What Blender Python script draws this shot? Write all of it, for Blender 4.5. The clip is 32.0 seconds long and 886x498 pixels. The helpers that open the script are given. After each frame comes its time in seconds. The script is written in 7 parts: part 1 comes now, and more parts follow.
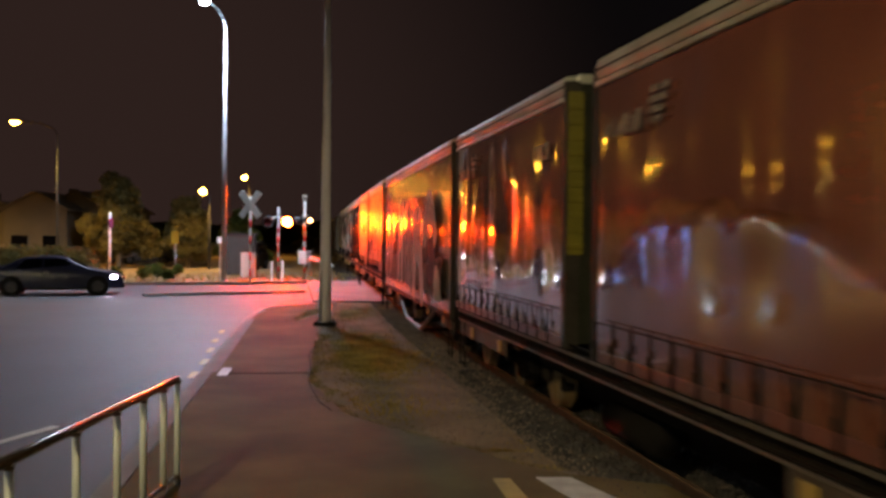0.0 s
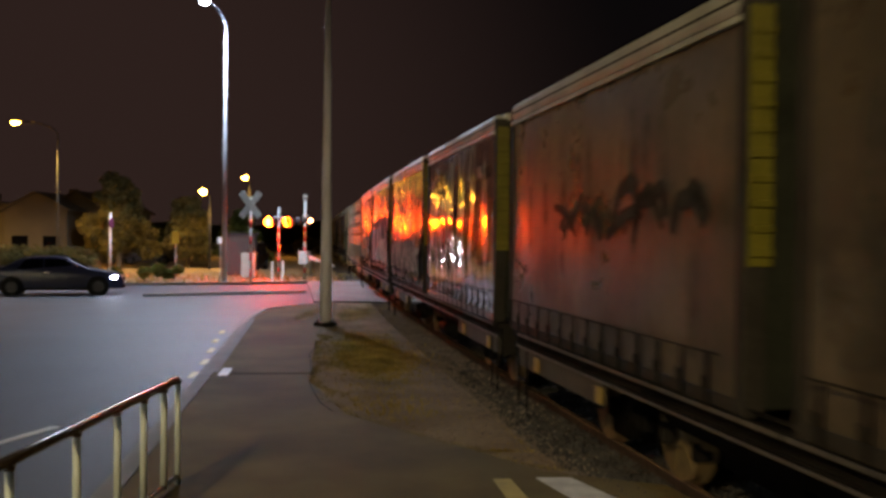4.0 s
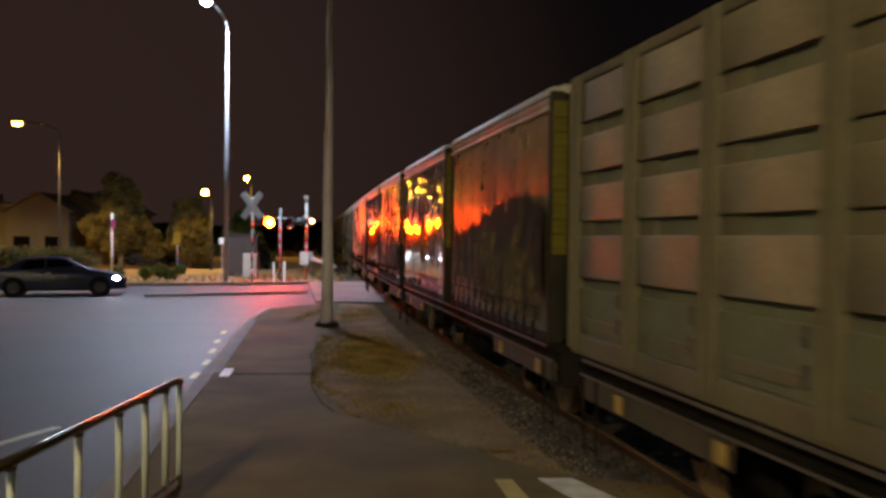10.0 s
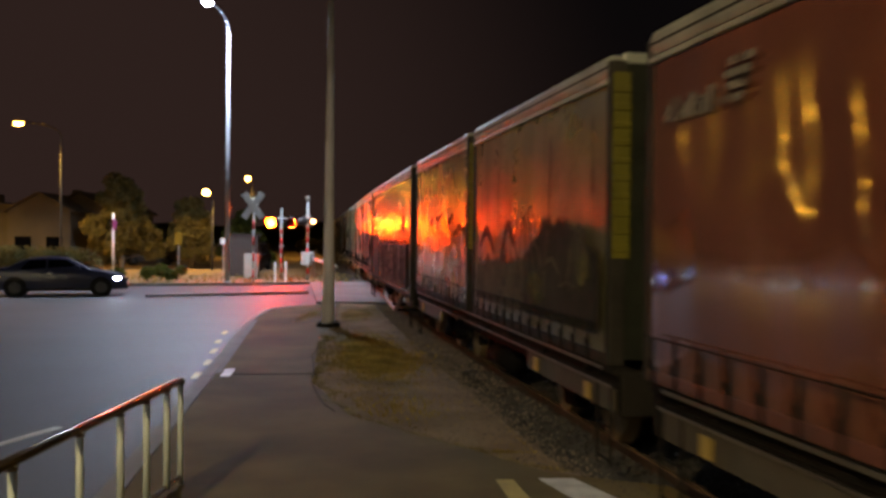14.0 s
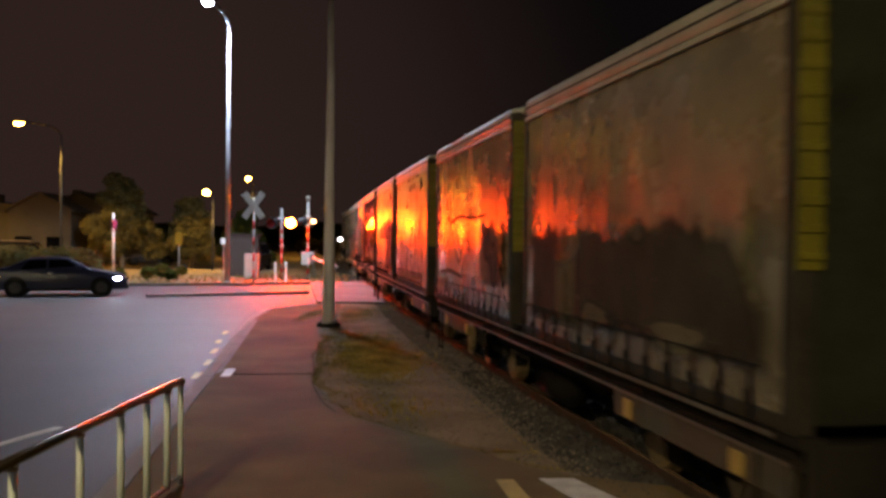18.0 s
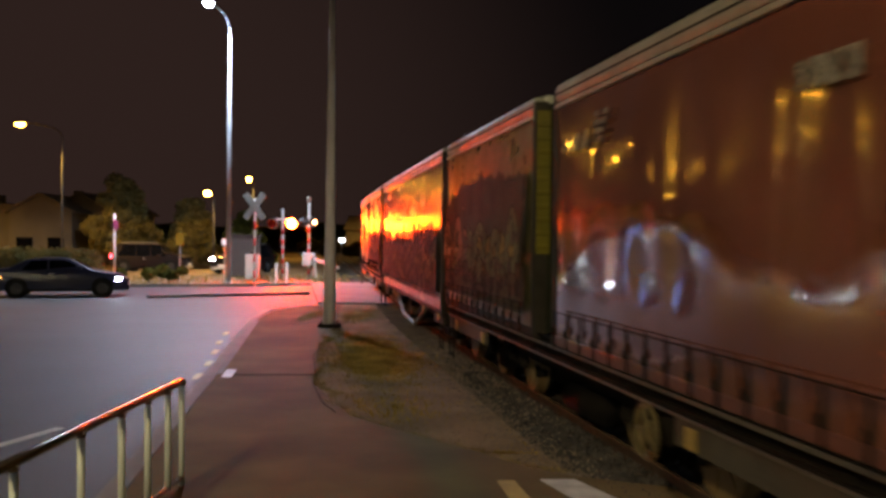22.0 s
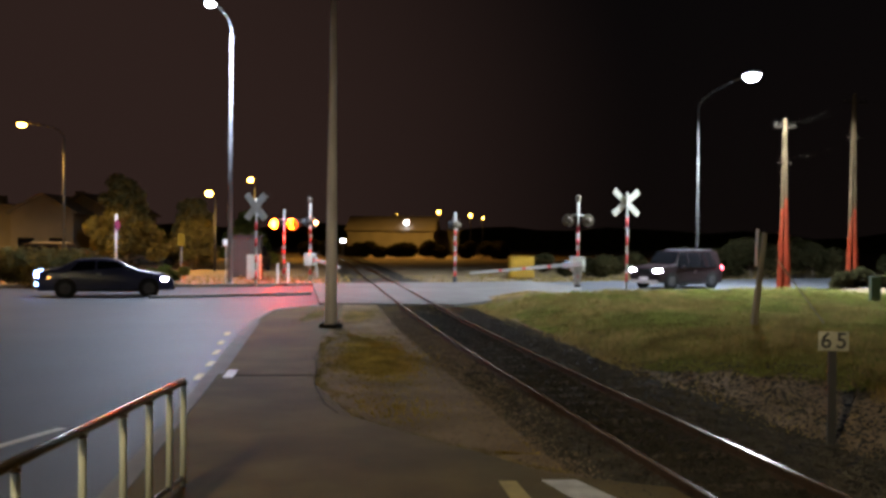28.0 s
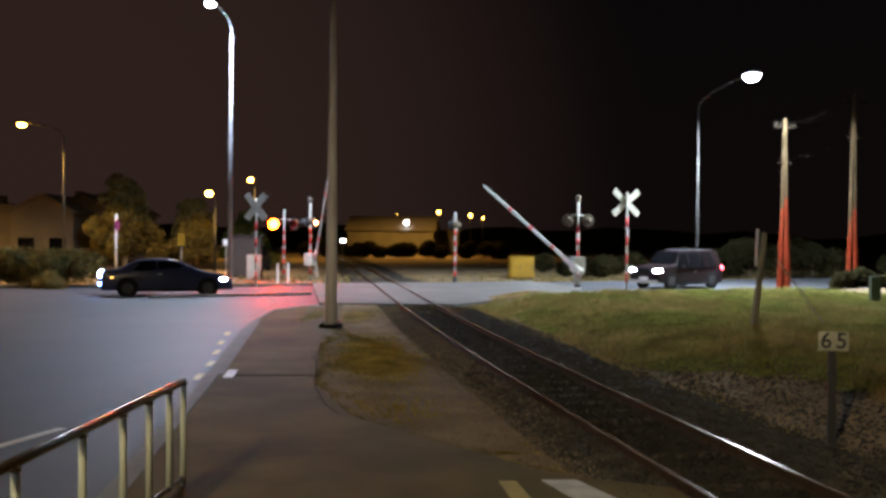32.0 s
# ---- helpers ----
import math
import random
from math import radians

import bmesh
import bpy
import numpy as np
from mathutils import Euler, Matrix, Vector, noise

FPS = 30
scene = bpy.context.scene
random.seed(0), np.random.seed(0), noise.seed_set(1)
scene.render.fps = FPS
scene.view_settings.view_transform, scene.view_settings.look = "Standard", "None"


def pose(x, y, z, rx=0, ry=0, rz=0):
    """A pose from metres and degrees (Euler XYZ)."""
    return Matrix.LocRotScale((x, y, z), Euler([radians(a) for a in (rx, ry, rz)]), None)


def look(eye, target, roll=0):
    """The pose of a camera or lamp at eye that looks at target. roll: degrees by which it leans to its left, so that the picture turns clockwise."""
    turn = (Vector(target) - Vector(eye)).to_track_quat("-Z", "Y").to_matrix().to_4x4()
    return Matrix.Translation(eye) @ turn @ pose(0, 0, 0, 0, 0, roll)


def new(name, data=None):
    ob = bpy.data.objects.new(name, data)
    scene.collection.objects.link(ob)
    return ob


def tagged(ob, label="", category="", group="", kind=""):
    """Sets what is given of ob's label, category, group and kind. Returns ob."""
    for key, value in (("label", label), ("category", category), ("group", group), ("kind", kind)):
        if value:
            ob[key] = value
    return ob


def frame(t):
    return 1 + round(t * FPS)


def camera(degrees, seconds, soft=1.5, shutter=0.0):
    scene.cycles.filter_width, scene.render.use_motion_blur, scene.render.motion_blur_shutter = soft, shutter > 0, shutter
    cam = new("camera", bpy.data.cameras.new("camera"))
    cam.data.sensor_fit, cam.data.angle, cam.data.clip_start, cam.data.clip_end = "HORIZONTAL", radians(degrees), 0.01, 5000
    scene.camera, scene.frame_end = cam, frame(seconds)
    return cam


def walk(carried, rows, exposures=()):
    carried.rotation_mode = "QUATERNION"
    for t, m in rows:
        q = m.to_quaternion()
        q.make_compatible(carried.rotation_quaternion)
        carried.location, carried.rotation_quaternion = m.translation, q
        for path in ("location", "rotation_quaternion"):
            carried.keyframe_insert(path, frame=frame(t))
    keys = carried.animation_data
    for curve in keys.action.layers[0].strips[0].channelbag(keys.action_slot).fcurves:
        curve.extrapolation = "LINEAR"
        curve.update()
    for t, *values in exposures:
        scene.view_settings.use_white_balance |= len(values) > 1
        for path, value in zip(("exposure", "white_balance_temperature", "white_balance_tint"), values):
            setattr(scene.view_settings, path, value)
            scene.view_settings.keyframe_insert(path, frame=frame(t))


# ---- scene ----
cam = camera(51, 32.0, soft=3.2, shutter=0.55)

EYE = (0.0, 0.0, 2.2)
# slow drift of the hand-held camera: seconds, turn to the left, tilt (degrees)
DRIFT = [(0.0, -0.17, -0.72), (6.0, -0.14, -0.70), (9.0, -0.105, -0.70), (10.5, -0.03, -0.66), (12.0, 0.0, -0.66), (18.0, 0.035, -0.66),
         (21.0, 0.05, -0.64), (22.5, 0.12, -0.60), (24.0, 0.175, -0.59), (32.0, 0.175, -0.59)]


def aim(turn, tilt):
    a, b = radians(turn), radians(tilt)
    return look(EYE, (EYE[0] - math.sin(a) * math.cos(b), EYE[1] + math.cos(a) * math.cos(b), EYE[2] + math.sin(b)), 0.585)


walk(cam, [(t, aim(turn, tilt)) for t, turn, tilt in DRIFT], exposures=[(0.0, 2.2), (32.0, 2.2)])

# ---- night sky: faint town glow near the horizon, stronger over the town ----
world = bpy.data.worlds.new("night_sky")
scene.world = world
world.use_nodes = True
wn, wl = world.node_tree.nodes, world.node_tree.links
wn.clear()
w_out, w_bg = wn.new("ShaderNodeOutputWorld"), wn.new("ShaderNodeBackground")
w_co, w_sep, w_ramp = wn.new("ShaderNodeTexCoord"), wn.new("ShaderNodeSeparateXYZ"), wn.new("ShaderNodeValToRGB")
w_dot, w_mr, w_mix = wn.new("ShaderNodeVectorMath"), wn.new("ShaderNodeMapRange"), wn.new("ShaderNodeMix")
w_mix.data_type, w_mix.blend_type = "RGBA", "MIX"
w_dot.operation = "DOT_PRODUCT"
w_dot.inputs[1].default_value = (-0.40, 0.91, 0.05)
w_mr.inputs["From Min"].default_value, w_mr.inputs["From Max"].default_value = 0.80, 1.0
w_mr.interpolation_type = "SMOOTHSTEP"
w_ramp.color_ramp.elements[0].position, w_ramp.color_ramp.elements[0].color = 0.0, (0.0009, 0.0006, 0.00055, 1)
w_ramp.color_ramp.elements[1].position, w_ramp.color_ramp.elements[1].color = 0.45, (0.0004, 0.0004, 0.0005, 1)
w_mix.inputs[7].default_value = (0.0056, 0.0031, 0.0026, 1)
wl.new(w_co.outputs["Generated"], w_sep.inputs[0])
wl.new(w_sep.outputs["Z"], w_ramp.inputs[0])
wl.new(w_co.outputs["Generated"], w_dot.inputs[0])
wl.new(w_dot.outputs["Value"], w_mr.inputs[0])
wl.new(w_mr.outputs[0], w_mix.inputs[0])
wl.new(w_ramp.outputs[0], w_mix.inputs[6])
wl.new(w_mix.outputs[2], w_bg.inputs[0])
w_bg.inputs[1].default_value = 1.0
wl.new(w_bg.outputs[0], w_out.inputs[0])

WHITE_LED, SODIUM = (0.80, 0.92, 1.0), (1.0, 0.55, 0.12)


def street_light(name, place, watts, colour, cone=150, target=None, size=0.25):
    data = bpy.data.lights.new(name, "SPOT")
    data.energy, data.color, data.spot_size, data.spot_blend, data.shadow_soft_size = watts, colour, radians(cone), 0.25, size
    ob = new(name, data)
    ob.matrix_world = look(place, target or (place[0], place[1] + 0.01, 0))
    return ob


# lamps of the street lights that the place has
street_light("led_light_junction", (-10.7, 42.4, 12.70), 4500, (0.67, 0.79, 1.0), 155, size=0.4)
street_light("led_light_crossing", (14.6, 44.4, 9.9), 12800, WHITE_LED, 155, size=0.4)
street_light("sodium_light_far_road", (-24.97, 55, 8.45), 1700, SODIUM, 122)
street_light("sodium_light_yard", (-15.0, 59.6, 4.6), 420, SODIUM, 160)
street_light("sodium_light_distance", (-19.6, 95, 7.9), 900, SODIUM)
street_light("sodium_light_corner", (-30.0, 37.5, 8.7), 2400, SODIUM, 155)
street_light("sodium_light_street", (-6.0, -8.5, 9.05), 5800, (1.0, 0.80, 0.44), 179)
street_light("sodium_light_side_road", (-43.0, 51.0, 8.5), 4000, SODIUM, 160, size=0.4)
street_light("sodium_light_side_road_end", (-64.0, 45.0, 8.5), 4500, SODIUM, 160)
street_light("sodium_light_behind", (-15.0, -26.0, 8.75), 2200, SODIUM, 160)
street_light("led_light_behind", (-13.0, -15.0, 9.9), 480, (0.62, 0.78, 1.0), 179, size=0.6)


# ---- materials ----
def mat(name, colour, rough=0.6, metal=0.0, vary=0.35, scale=4.0, fine=60.0, bump=0.15, dirt=None, dirt_amount=0.4, coat=0.0, stretch=(1, 1, 1), rand=0.0, spec=0.5):
    m = bpy.data.materials.new(name)
    m.use_nodes = True
    n, l = m.node_tree.nodes, m.node_tree.links
    p = n["Principled BSDF"]
    p.inputs["Roughness"].default_value, p.inputs["Metallic"].default_value = rough, metal
    p.inputs["Coat Weight"].default_value = coat
    p.inputs["Specular IOR Level"].default_value = spec
    co, mp = n.new("ShaderNodeTexCoord"), n.new("ShaderNodeMapping")
    mp.inputs["Scale"].default_value = stretch
    l.new(co.outputs["Object"], mp.inputs[0])
    big, small = n.new("ShaderNodeTexNoise"), n.new("ShaderNodeTexNoise")
    big.inputs["Scale"].default_value, big.inputs["Detail"].default_value = scale, 5
    small.inputs["Scale"].default_value, small.inputs["Detail"].default_value = fine, 3
    l.new(mp.outputs[0], big.inputs["Vector"])
    l.new(mp.outputs[0], small.inputs["Vector"])
    ramp = n.new("ShaderNodeValToRGB")
    lo = tuple(c * (1 - vary) for c in colour)
    hi = tuple(min(1, c * (1 + vary)) for c in colour)
    ramp.color_ramp.elements[0].position, ramp.color_ramp.elements[0].color = 0.3, (*lo, 1)
    ramp.color_ramp.elements[1].position, ramp.color_ramp.elements[1].color = 0.7, (*hi, 1)
    add = n.new("ShaderNodeMath")
    add.operation = "MULTIPLY_ADD"
    add.inputs[1].default_value = 0.35
    l.new(small.outputs["Fac"], add.inputs[0])
    sub = n.new("ShaderNodeMath")
    sub.operation = "MULTIPLY_ADD"
    sub.inputs[1].default_value, sub.inputs[2].default_value = 0.65, 0.0
    l.new(big.outputs["Fac"], sub.inputs[0])
    l.new(sub.outputs[0], add.inputs[2])
    l.new(add.outputs[0], ramp.inputs[0])
    last = ramp.outputs[0]
    if dirt:
        dn, dr, dm = n.new("ShaderNodeTexNoise"), n.new("ShaderNodeValToRGB"), n.new("ShaderNodeMix")
        dn.inputs["Scale"].default_value, dn.inputs["Detail"].default_value = scale * 0.37, 6
        l.new(mp.outputs[0], dn.inputs["Vector"])
        dr.color_ramp.elements[0].position, dr.color_ramp.elements[1].position = 0.45, 0.72
        dr.color_ramp.elements[0].color = (0, 0, 0, 1)
        dr.color_ramp.elements[1].color = (dirt_amount,) * 3 + (1,)
        l.new(dn.outputs["Fac"], dr.inputs[0])
        dm.data_type = "RGBA"
        l.new(dr.outputs[0], dm.inputs[0])
        l.new(last, dm.inputs[6])
        dm.inputs[7].default_value = (*dirt, 1)
        last = dm.outputs[2]
    if rand:
        info, rm, mx = n.new("ShaderNodeObjectInfo"), n.new("ShaderNodeMapRange"), n.new("ShaderNodeMix")
        rm.inputs["To Min"].default_value, rm.inputs["To Max"].default_value = 1 - rand, 1 + rand
        l.new(info.outputs["Random"], rm.inputs[0])
        mx.data_type, mx.blend_type = "RGBA", "MULTIPLY"
        mx.inputs[0].default_value = 1
        l.new(last, mx.inputs[6])
        l.new(rm.outputs[0], mx.inputs[7])
        last = mx.outputs[2]
    l.new(last, p.inputs["Base Color"])
    if bump:
        b = n.new("ShaderNodeBump")
        b.inputs["Strength"].default_value, b.inputs["Distance"].default_value = bump, 0.02
        l.new(add.outputs[0], b.inputs["Height"])
        l.new(b.outputs[0], p.inputs["Normal"])
    return m


def leafy(m):
    """Lets light through a leaf or blade."""
    n, l = m.node_tree.nodes, m.node_tree.links
    p, out = n["Principled BSDF"], n["Material Output"]
    t, x = n.new("ShaderNodeBsdfTranslucent"), n.new("ShaderNodeMixShader")
    l.new(p.inputs["Base Color"].links[0].from_socket, t.inputs[0])
    x.inputs[0].default_value = 0.5
    p.inputs["Specular IOR Level"].default_value = 0.0
    p.inputs["Roughness"].default_value = 0.95
    l.new(p.outputs[0], x.inputs[1])
    l.new(t.outputs[0], x.inputs[2])
    l.new(x.outputs[0], out.inputs[0])
    return m


def worn(m, scale=3.0, lo=0.25, hi=0.36, soft=True):
    """Sprayed paint: thin and worn in spots, thinning out towards its edges ("cover" on the mesh)."""
    n, l = m.node_tree.nodes, m.node_tree.links
    p = n["Principled BSDF"]
    co, t, r = n.new("ShaderNodeTexCoord"), n.new("ShaderNodeTexNoise"), n.new("ShaderNodeMapRange")
    t.inputs["Scale"].default_value, t.inputs["Detail"].default_value, t.inputs["Roughness"].default_value = scale, 6, 0.65
    r.inputs["From Min"].default_value, r.inputs["From Max"].default_value = lo, hi
    l.new(co.outputs["Object"], t.inputs["Vector"])
    l.new(t.outputs["Fac"], r.inputs[0])
    last = r.outputs[0]
    if soft:
        at, mul = n.new("ShaderNodeAttribute"), n.new("ShaderNodeMath")
        at.attribute_name = "cover"
        mul.operation = "MULTIPLY"
        l.new(last, mul.inputs[0])
        l.new(at.outputs["Fac"], mul.inputs[1])
        last = mul.outputs[0]
    l.new(last, p.inputs["Alpha"])
    p.inputs["Specular IOR Level"].default_value = 0.03
    return m


def glow(name, colour, strength):
    m = bpy.data.materials.new(name)
    m.use_nodes = True
    p = m.node_tree.nodes["Principled BSDF"]
    p.inputs["Base Color"].default_value = (0.3, 0.3, 0.3, 1)
    p.inputs["Emission Color"].default_value = (*colour, 1)
    p.inputs["Emission Strength"].default_value = strength
    return m


def clear_glass(name, colour=(0.004, 0.004, 0.005), rough=0.04):
    m = bpy.data.materials.new(name)
    m.use_nodes = True
    p = m.node_tree.nodes["Principled BSDF"]
    p.inputs["Base Color"].default_value = (*colour, 1)
    p.inputs["Roughness"].default_value = rough
    p.inputs["IOR"].default_value = 1.3
    p.inputs["Coat Weight"].default_value = 0.0
    return m


ASPHALT = mat("asphalt", (0.052, 0.055, 0.066), 0.66, 0, 0.25, 0.35, 45, 0.4, (0.040, 0.041, 0.043), 0.7, spec=0.32)
PATH = mat("path_asphalt", (0.122, 0.093, 0.036), 0.85, 0, 0.38, 1.1, 70, 0.6, (0.057, 0.045, 0.022), 0.95, spec=0.12)
SOIL = mat("ground_soil", (0.20, 0.145, 0.09), 0.95, 0, 0.5, 0.9, 14, 0.7, (0.13, 0.098, 0.055), 0.8, spec=0.04)
BANK = mat("bank_turf", (0.12, 0.115, 0.03), 0.95, 0, 0.5, 0.5, 14, 0.6, (0.06, 0.048, 0.02), 0.6, spec=0.0)
GRAVEL = mat("ballast_bed", (0.036, 0.032, 0.028), 0.95, 0, 0.5, 2.5, 22, 1.0, (0.03, 0.026, 0.016), 0.6, spec=0.04)
STONE = mat("ballast_stone", (0.050, 0.046, 0.040), 0.95, 0, 0.6, 3.0, 30, 0.3, spec=0.10)
# ballast stone again, darkened to stand for the shade under the wagons
SHADED_STONE = mat("shaded_ballast_stone", (0.030, 0.027, 0.022), 0.9, 0, 0.6, 3.0, 30, 0.3, spec=0.08)
SHOULDER = mat("shoulder_stone", (0.135, 0.108, 0.085), 0.95, 0, 0.55, 3.0, 30, 0.3, spec=0.08)
VERGE_STONE = mat("verge_stone", (0.16, 0.12, 0.08), 0.95, 0, 0.5, 3.0, 30, 0.3, spec=0.08)
KERB = mat("kerb_concrete", (0.15, 0.145, 0.135), 0.8, 0, 0.25, 1.5, 40, 0.3, (0.12, 0.11, 0.1), 0.6)
PAINT_W = mat("road_paint_white", (0.55, 0.55, 0.53), 0.6, 0, 0.25, 6, 60, 0.2, (0.15, 0.15, 0.15), 0.6)
PAINT_Y = mat("road_paint_yellow", (0.38, 0.29, 0.07), 0.6, 0, 0.25, 6, 60, 0.2, (0.15, 0.13, 0.1), 0.6)
SLEEPER = mat("sleeper_timber", (0.075, 0.06, 0.048), 0.9, 0, 0.4, 5, 50, 0.6, stretch=(0.4, 3, 3), rand=0.3, spec=0.04)
RAIL_SIDE = mat("rail_rust", (0.042, 0.028, 0.020), 0.9, 0.0, 0.35, 6, 60, 0.3, spec=0.05)
RAIL_TOP = mat("rail_polished", (0.24, 0.155, 0.095), 0.22, 0.35, 0.25, 3, 40, 0.01)
GRASS = leafy(mat("grass_blades", (0.165, 0.175, 0.045), 0.75, 0, 0.75, 1.8, 7, 0.0, (0.24, 0.18, 0.065), 0.95))
DRYGRASS = leafy(mat("dry_grass", (0.28, 0.21, 0.08), 0.85, 0, 0.65, 1.8, 6, 0.0, (0.10, 0.09, 0.025), 0.7))
VERGE_GRASS = leafy(mat("verge_grass", (0.30, 0.205, 0.045), 0.85, 0, 0.6, 1.8, 6, 0.0, (0.13, 0.10, 0.02), 0.7))
LEAF = leafy(mat("leaves", (0.07, 0.085, 0.022), 0.6, 0, 0.5, 0.8, 6, 0.0, (0.1, 0.085, 0.02), 0.5))
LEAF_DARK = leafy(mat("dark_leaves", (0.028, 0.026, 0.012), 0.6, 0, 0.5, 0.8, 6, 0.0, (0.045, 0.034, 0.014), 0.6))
POST_DULL = mat("dull_post_paint", (0.05, 0.05, 0.05), 0.55, 0.1, 0.12, 2, 30, 0.1)
BARK = mat("bark", (0.09, 0.07, 0.05), 0.9, 0, 0.4, 5, 30, 0.6)
LAMP_DARK = mat("weathered_lamp_post", (0.045, 0.042, 0.036), 0.6, 0.1, 0.2, 2, 30, 0.1, spec=0.2)
LAMP_BACK = mat("lamp_back_paint", (0.12, 0.095, 0.07), 0.6, 0, 0.25, 5, 40, 0.1, (0.05, 0.04, 0.03), 0.6, spec=0.2)
SIGN_BACK = mat("sign_back_dull_white", (0.36, 0.35, 0.31), 0.6, 0, 0.15, 3, 40, 0.08, (0.22, 0.20, 0.17), 0.4, spec=0.2)
PLATE_DULL = mat("dirty_sign_plate", (0.34, 0.33, 0.26), 0.8, 0, 0.3, 6, 40, 0.08, (0.08, 0.075, 0.05), 0.6, spec=0.1)
SHRUB = leafy(mat("shrub_leaves", (0.115, 0.10, 0.038), 0.7, 0, 0.55, 0.9, 6, 0.0, (0.05, 0.045, 0.018), 0.7))
CROSSING = mat("crossing_asphalt", (0.125, 0.118, 0.112), 0.75, 0, 0.3, 0.8, 45, 0.4, (0.07, 0.065, 0.06), 0.7, spec=0.3)
RAIL_BRONZE = mat("worn_handrail", (0.20, 0.15, 0.10), 0.26, 0.75, 0.3, 9, 60, 0.1, (0.10, 0.075, 0.05), 0.6)
GREEN_PAINT = mat("green_cabinet_paint", (0.035, 0.07, 0.04), 0.5, 0, 0.2, 3, 40, 0.08)
GALV = mat("galvanised_steel", (0.42, 0.43, 0.44), 0.42, 0.75, 0.15, 4, 50, 0.1)
POLE_BROWN = mat("weathered_pole_concrete", (0.026, 0.017, 0.009), 0.85, 0, 0.3, 2, 30, 0.2, (0.04, 0.028, 0.016), 0.6, spec=0.04)
POLE_PAINT = mat("pole_pale_paint", (0.66, 0.61, 0.60), 0.3, 0.0, 0.12, 2, 30, 0.1, (0.3, 0.28, 0.25), 0.3)
LAMP_PAINT = mat("lamp_post_paint", (0.19, 0.185, 0.19), 0.5, 0.1, 0.12, 2, 30, 0.1)
WHITE = mat("white_paint", (0.72, 0.71, 0.68), 0.45, 0, 0.1, 3, 40, 0.08, (0.35, 0.32, 0.28), 0.35)
BAR_PAINT = mat("pale_green_grey_paint", (0.42, 0.45, 0.38), 0.5, 0, 0.12, 3, 40, 0.08, (0.25, 0.24, 0.19), 0.5)
RED = mat("red_paint", (0.42, 0.03, 0.025), 0.4, 0, 0.15, 4, 40, 0.08)
BLACK = mat("black_paint", (0.018, 0.018, 0.019), 0.6, 0, 0.3, 5, 40, 0.1)
CRACK = mat("crack_dark", (0.022, 0.020, 0.016), 0.95, 0, 0.3, 5, 40, 0.0, spec=0.0)
BLACK_LENS = mat("dark_red_lens", (0.05, 0.006, 0.006), 0.15, 0, 0.1, 5, 40, 0.0)
ORANGE = mat("orange_paint", (0.085, 0.010, 0.003), 0.75, 0, 0.35, 2, 30, 0.1, (0.05, 0.018, 0.008), 0.6, spec=0.06)
CONCRETE = mat("pole_concrete", (0.006, 0.004, 0.0025), 0.85, 0, 0.2, 2, 30, 0.2, (0.025, 0.02, 0.015), 0.5, spec=0.04)
YELLOW = mat("yellow_paint", (0.20, 0.112, 0.007), 0.6, 0, 0.25, 2, 30, 0.1, (0.07, 0.042, 0.008), 0.6, spec=0.2)
TIMBER = mat("weathered_timber", (0.20, 0.17, 0.13), 0.85, 0, 0.3, 3, 30, 0.4, stretch=(3, 3, 0.4))
LED_GLOW = glow("led_lamp_glow", (0.72, 0.88, 1.0), 28)
SOD_GLOW = glow("sodium_lamp_glow", (1.0, 0.46, 0.035), 34)
SMALL_SOD = glow("distant_sodium_glow", (1.0, 0.52, 0.06), 8)
SMALL_WHITE = glow("distant_white_glow", (0.95, 0.97, 1.0), 4)
SIGNAL_GLOW = glow("signal_red_glow", (1.0, 0.034, 0.0005), 2100)
SIGNAL_DIM = glow("signal_turned_glow", (1.0, 0.035, 0.0003), 650)
SIDE_GLOW = glow("signal_side_glow", (1.0, 0.32, 0.10), 9)
HEADLIGHT = glow("headlight_glow", (0.80, 0.90, 1.0), 30)
REVERSE = glow("rear_lamp_bluish_glow", (0.22, 0.38, 1.0), 9)
MARKER = glow("side_marker_glow", (1.0, 0.42, 0.08), 1.4)
REAR_FOG = glow("rear_fog_bluish_glow", (0.20, 0.45, 1.0), 4)
TAIL = glow("tail_light_glow", (1.0, 0.03, 0.06), 3.0)
CAR_GREY = mat("car_dark_grey", (0.010, 0.013, 0.040), 0.3, 0.0, 0.1, 1, 30, 0.0, coat=0.15, spec=0.25)
CAR_BROWN = mat("car_dark_brown", (0.010, 0.006, 0.007), 0.4, 0.0, 0.1, 1, 30, 0.0, coat=0.0, spec=0.12)
CAR_PALE = mat("car_pale_paint", (0.16, 0.15, 0.14), 0.6, 0.0, 0.2, 1, 30, 0.0, spec=0.15)
CAR_DULL = mat("car_dull_paint", (0.03, 0.026, 0.024), 0.6, 0.0, 0.2, 1, 30, 0.0, spec=0.15)
RUBBER = mat("tyre_rubber", (0.012, 0.012, 0.012), 0.9, 0, 0.3, 8, 40, 0.2, spec=0.1)
CAR_BLACK = mat("car_black_trim", (0.006, 0.006, 0.006), 0.7, 0, 0.2, 5, 40, 0.1, spec=0.1)
RIM = mat("dark_rim", (0.02, 0.02, 0.022), 0.5, 0.2, 0.1, 5, 30, 0.05)
ALLOY = mat("alloy_rim", (0.4, 0.4, 0.42), 0.3, 0.9, 0.1, 5, 30, 0.05)
GLASS = clear_glass("car_glass")
HOUSE_WALL = mat("house_wall", (0.10, 0.085, 0.058), 0.85, 0, 0.25, 0.6, 20, 0.2, (0.06, 0.05, 0.035), 0.5)
ROOF = mat("house_roof", (0.09, 0.075, 0.055), 0.6, 0.1, 0.2, 0.6, 20, 0.2)
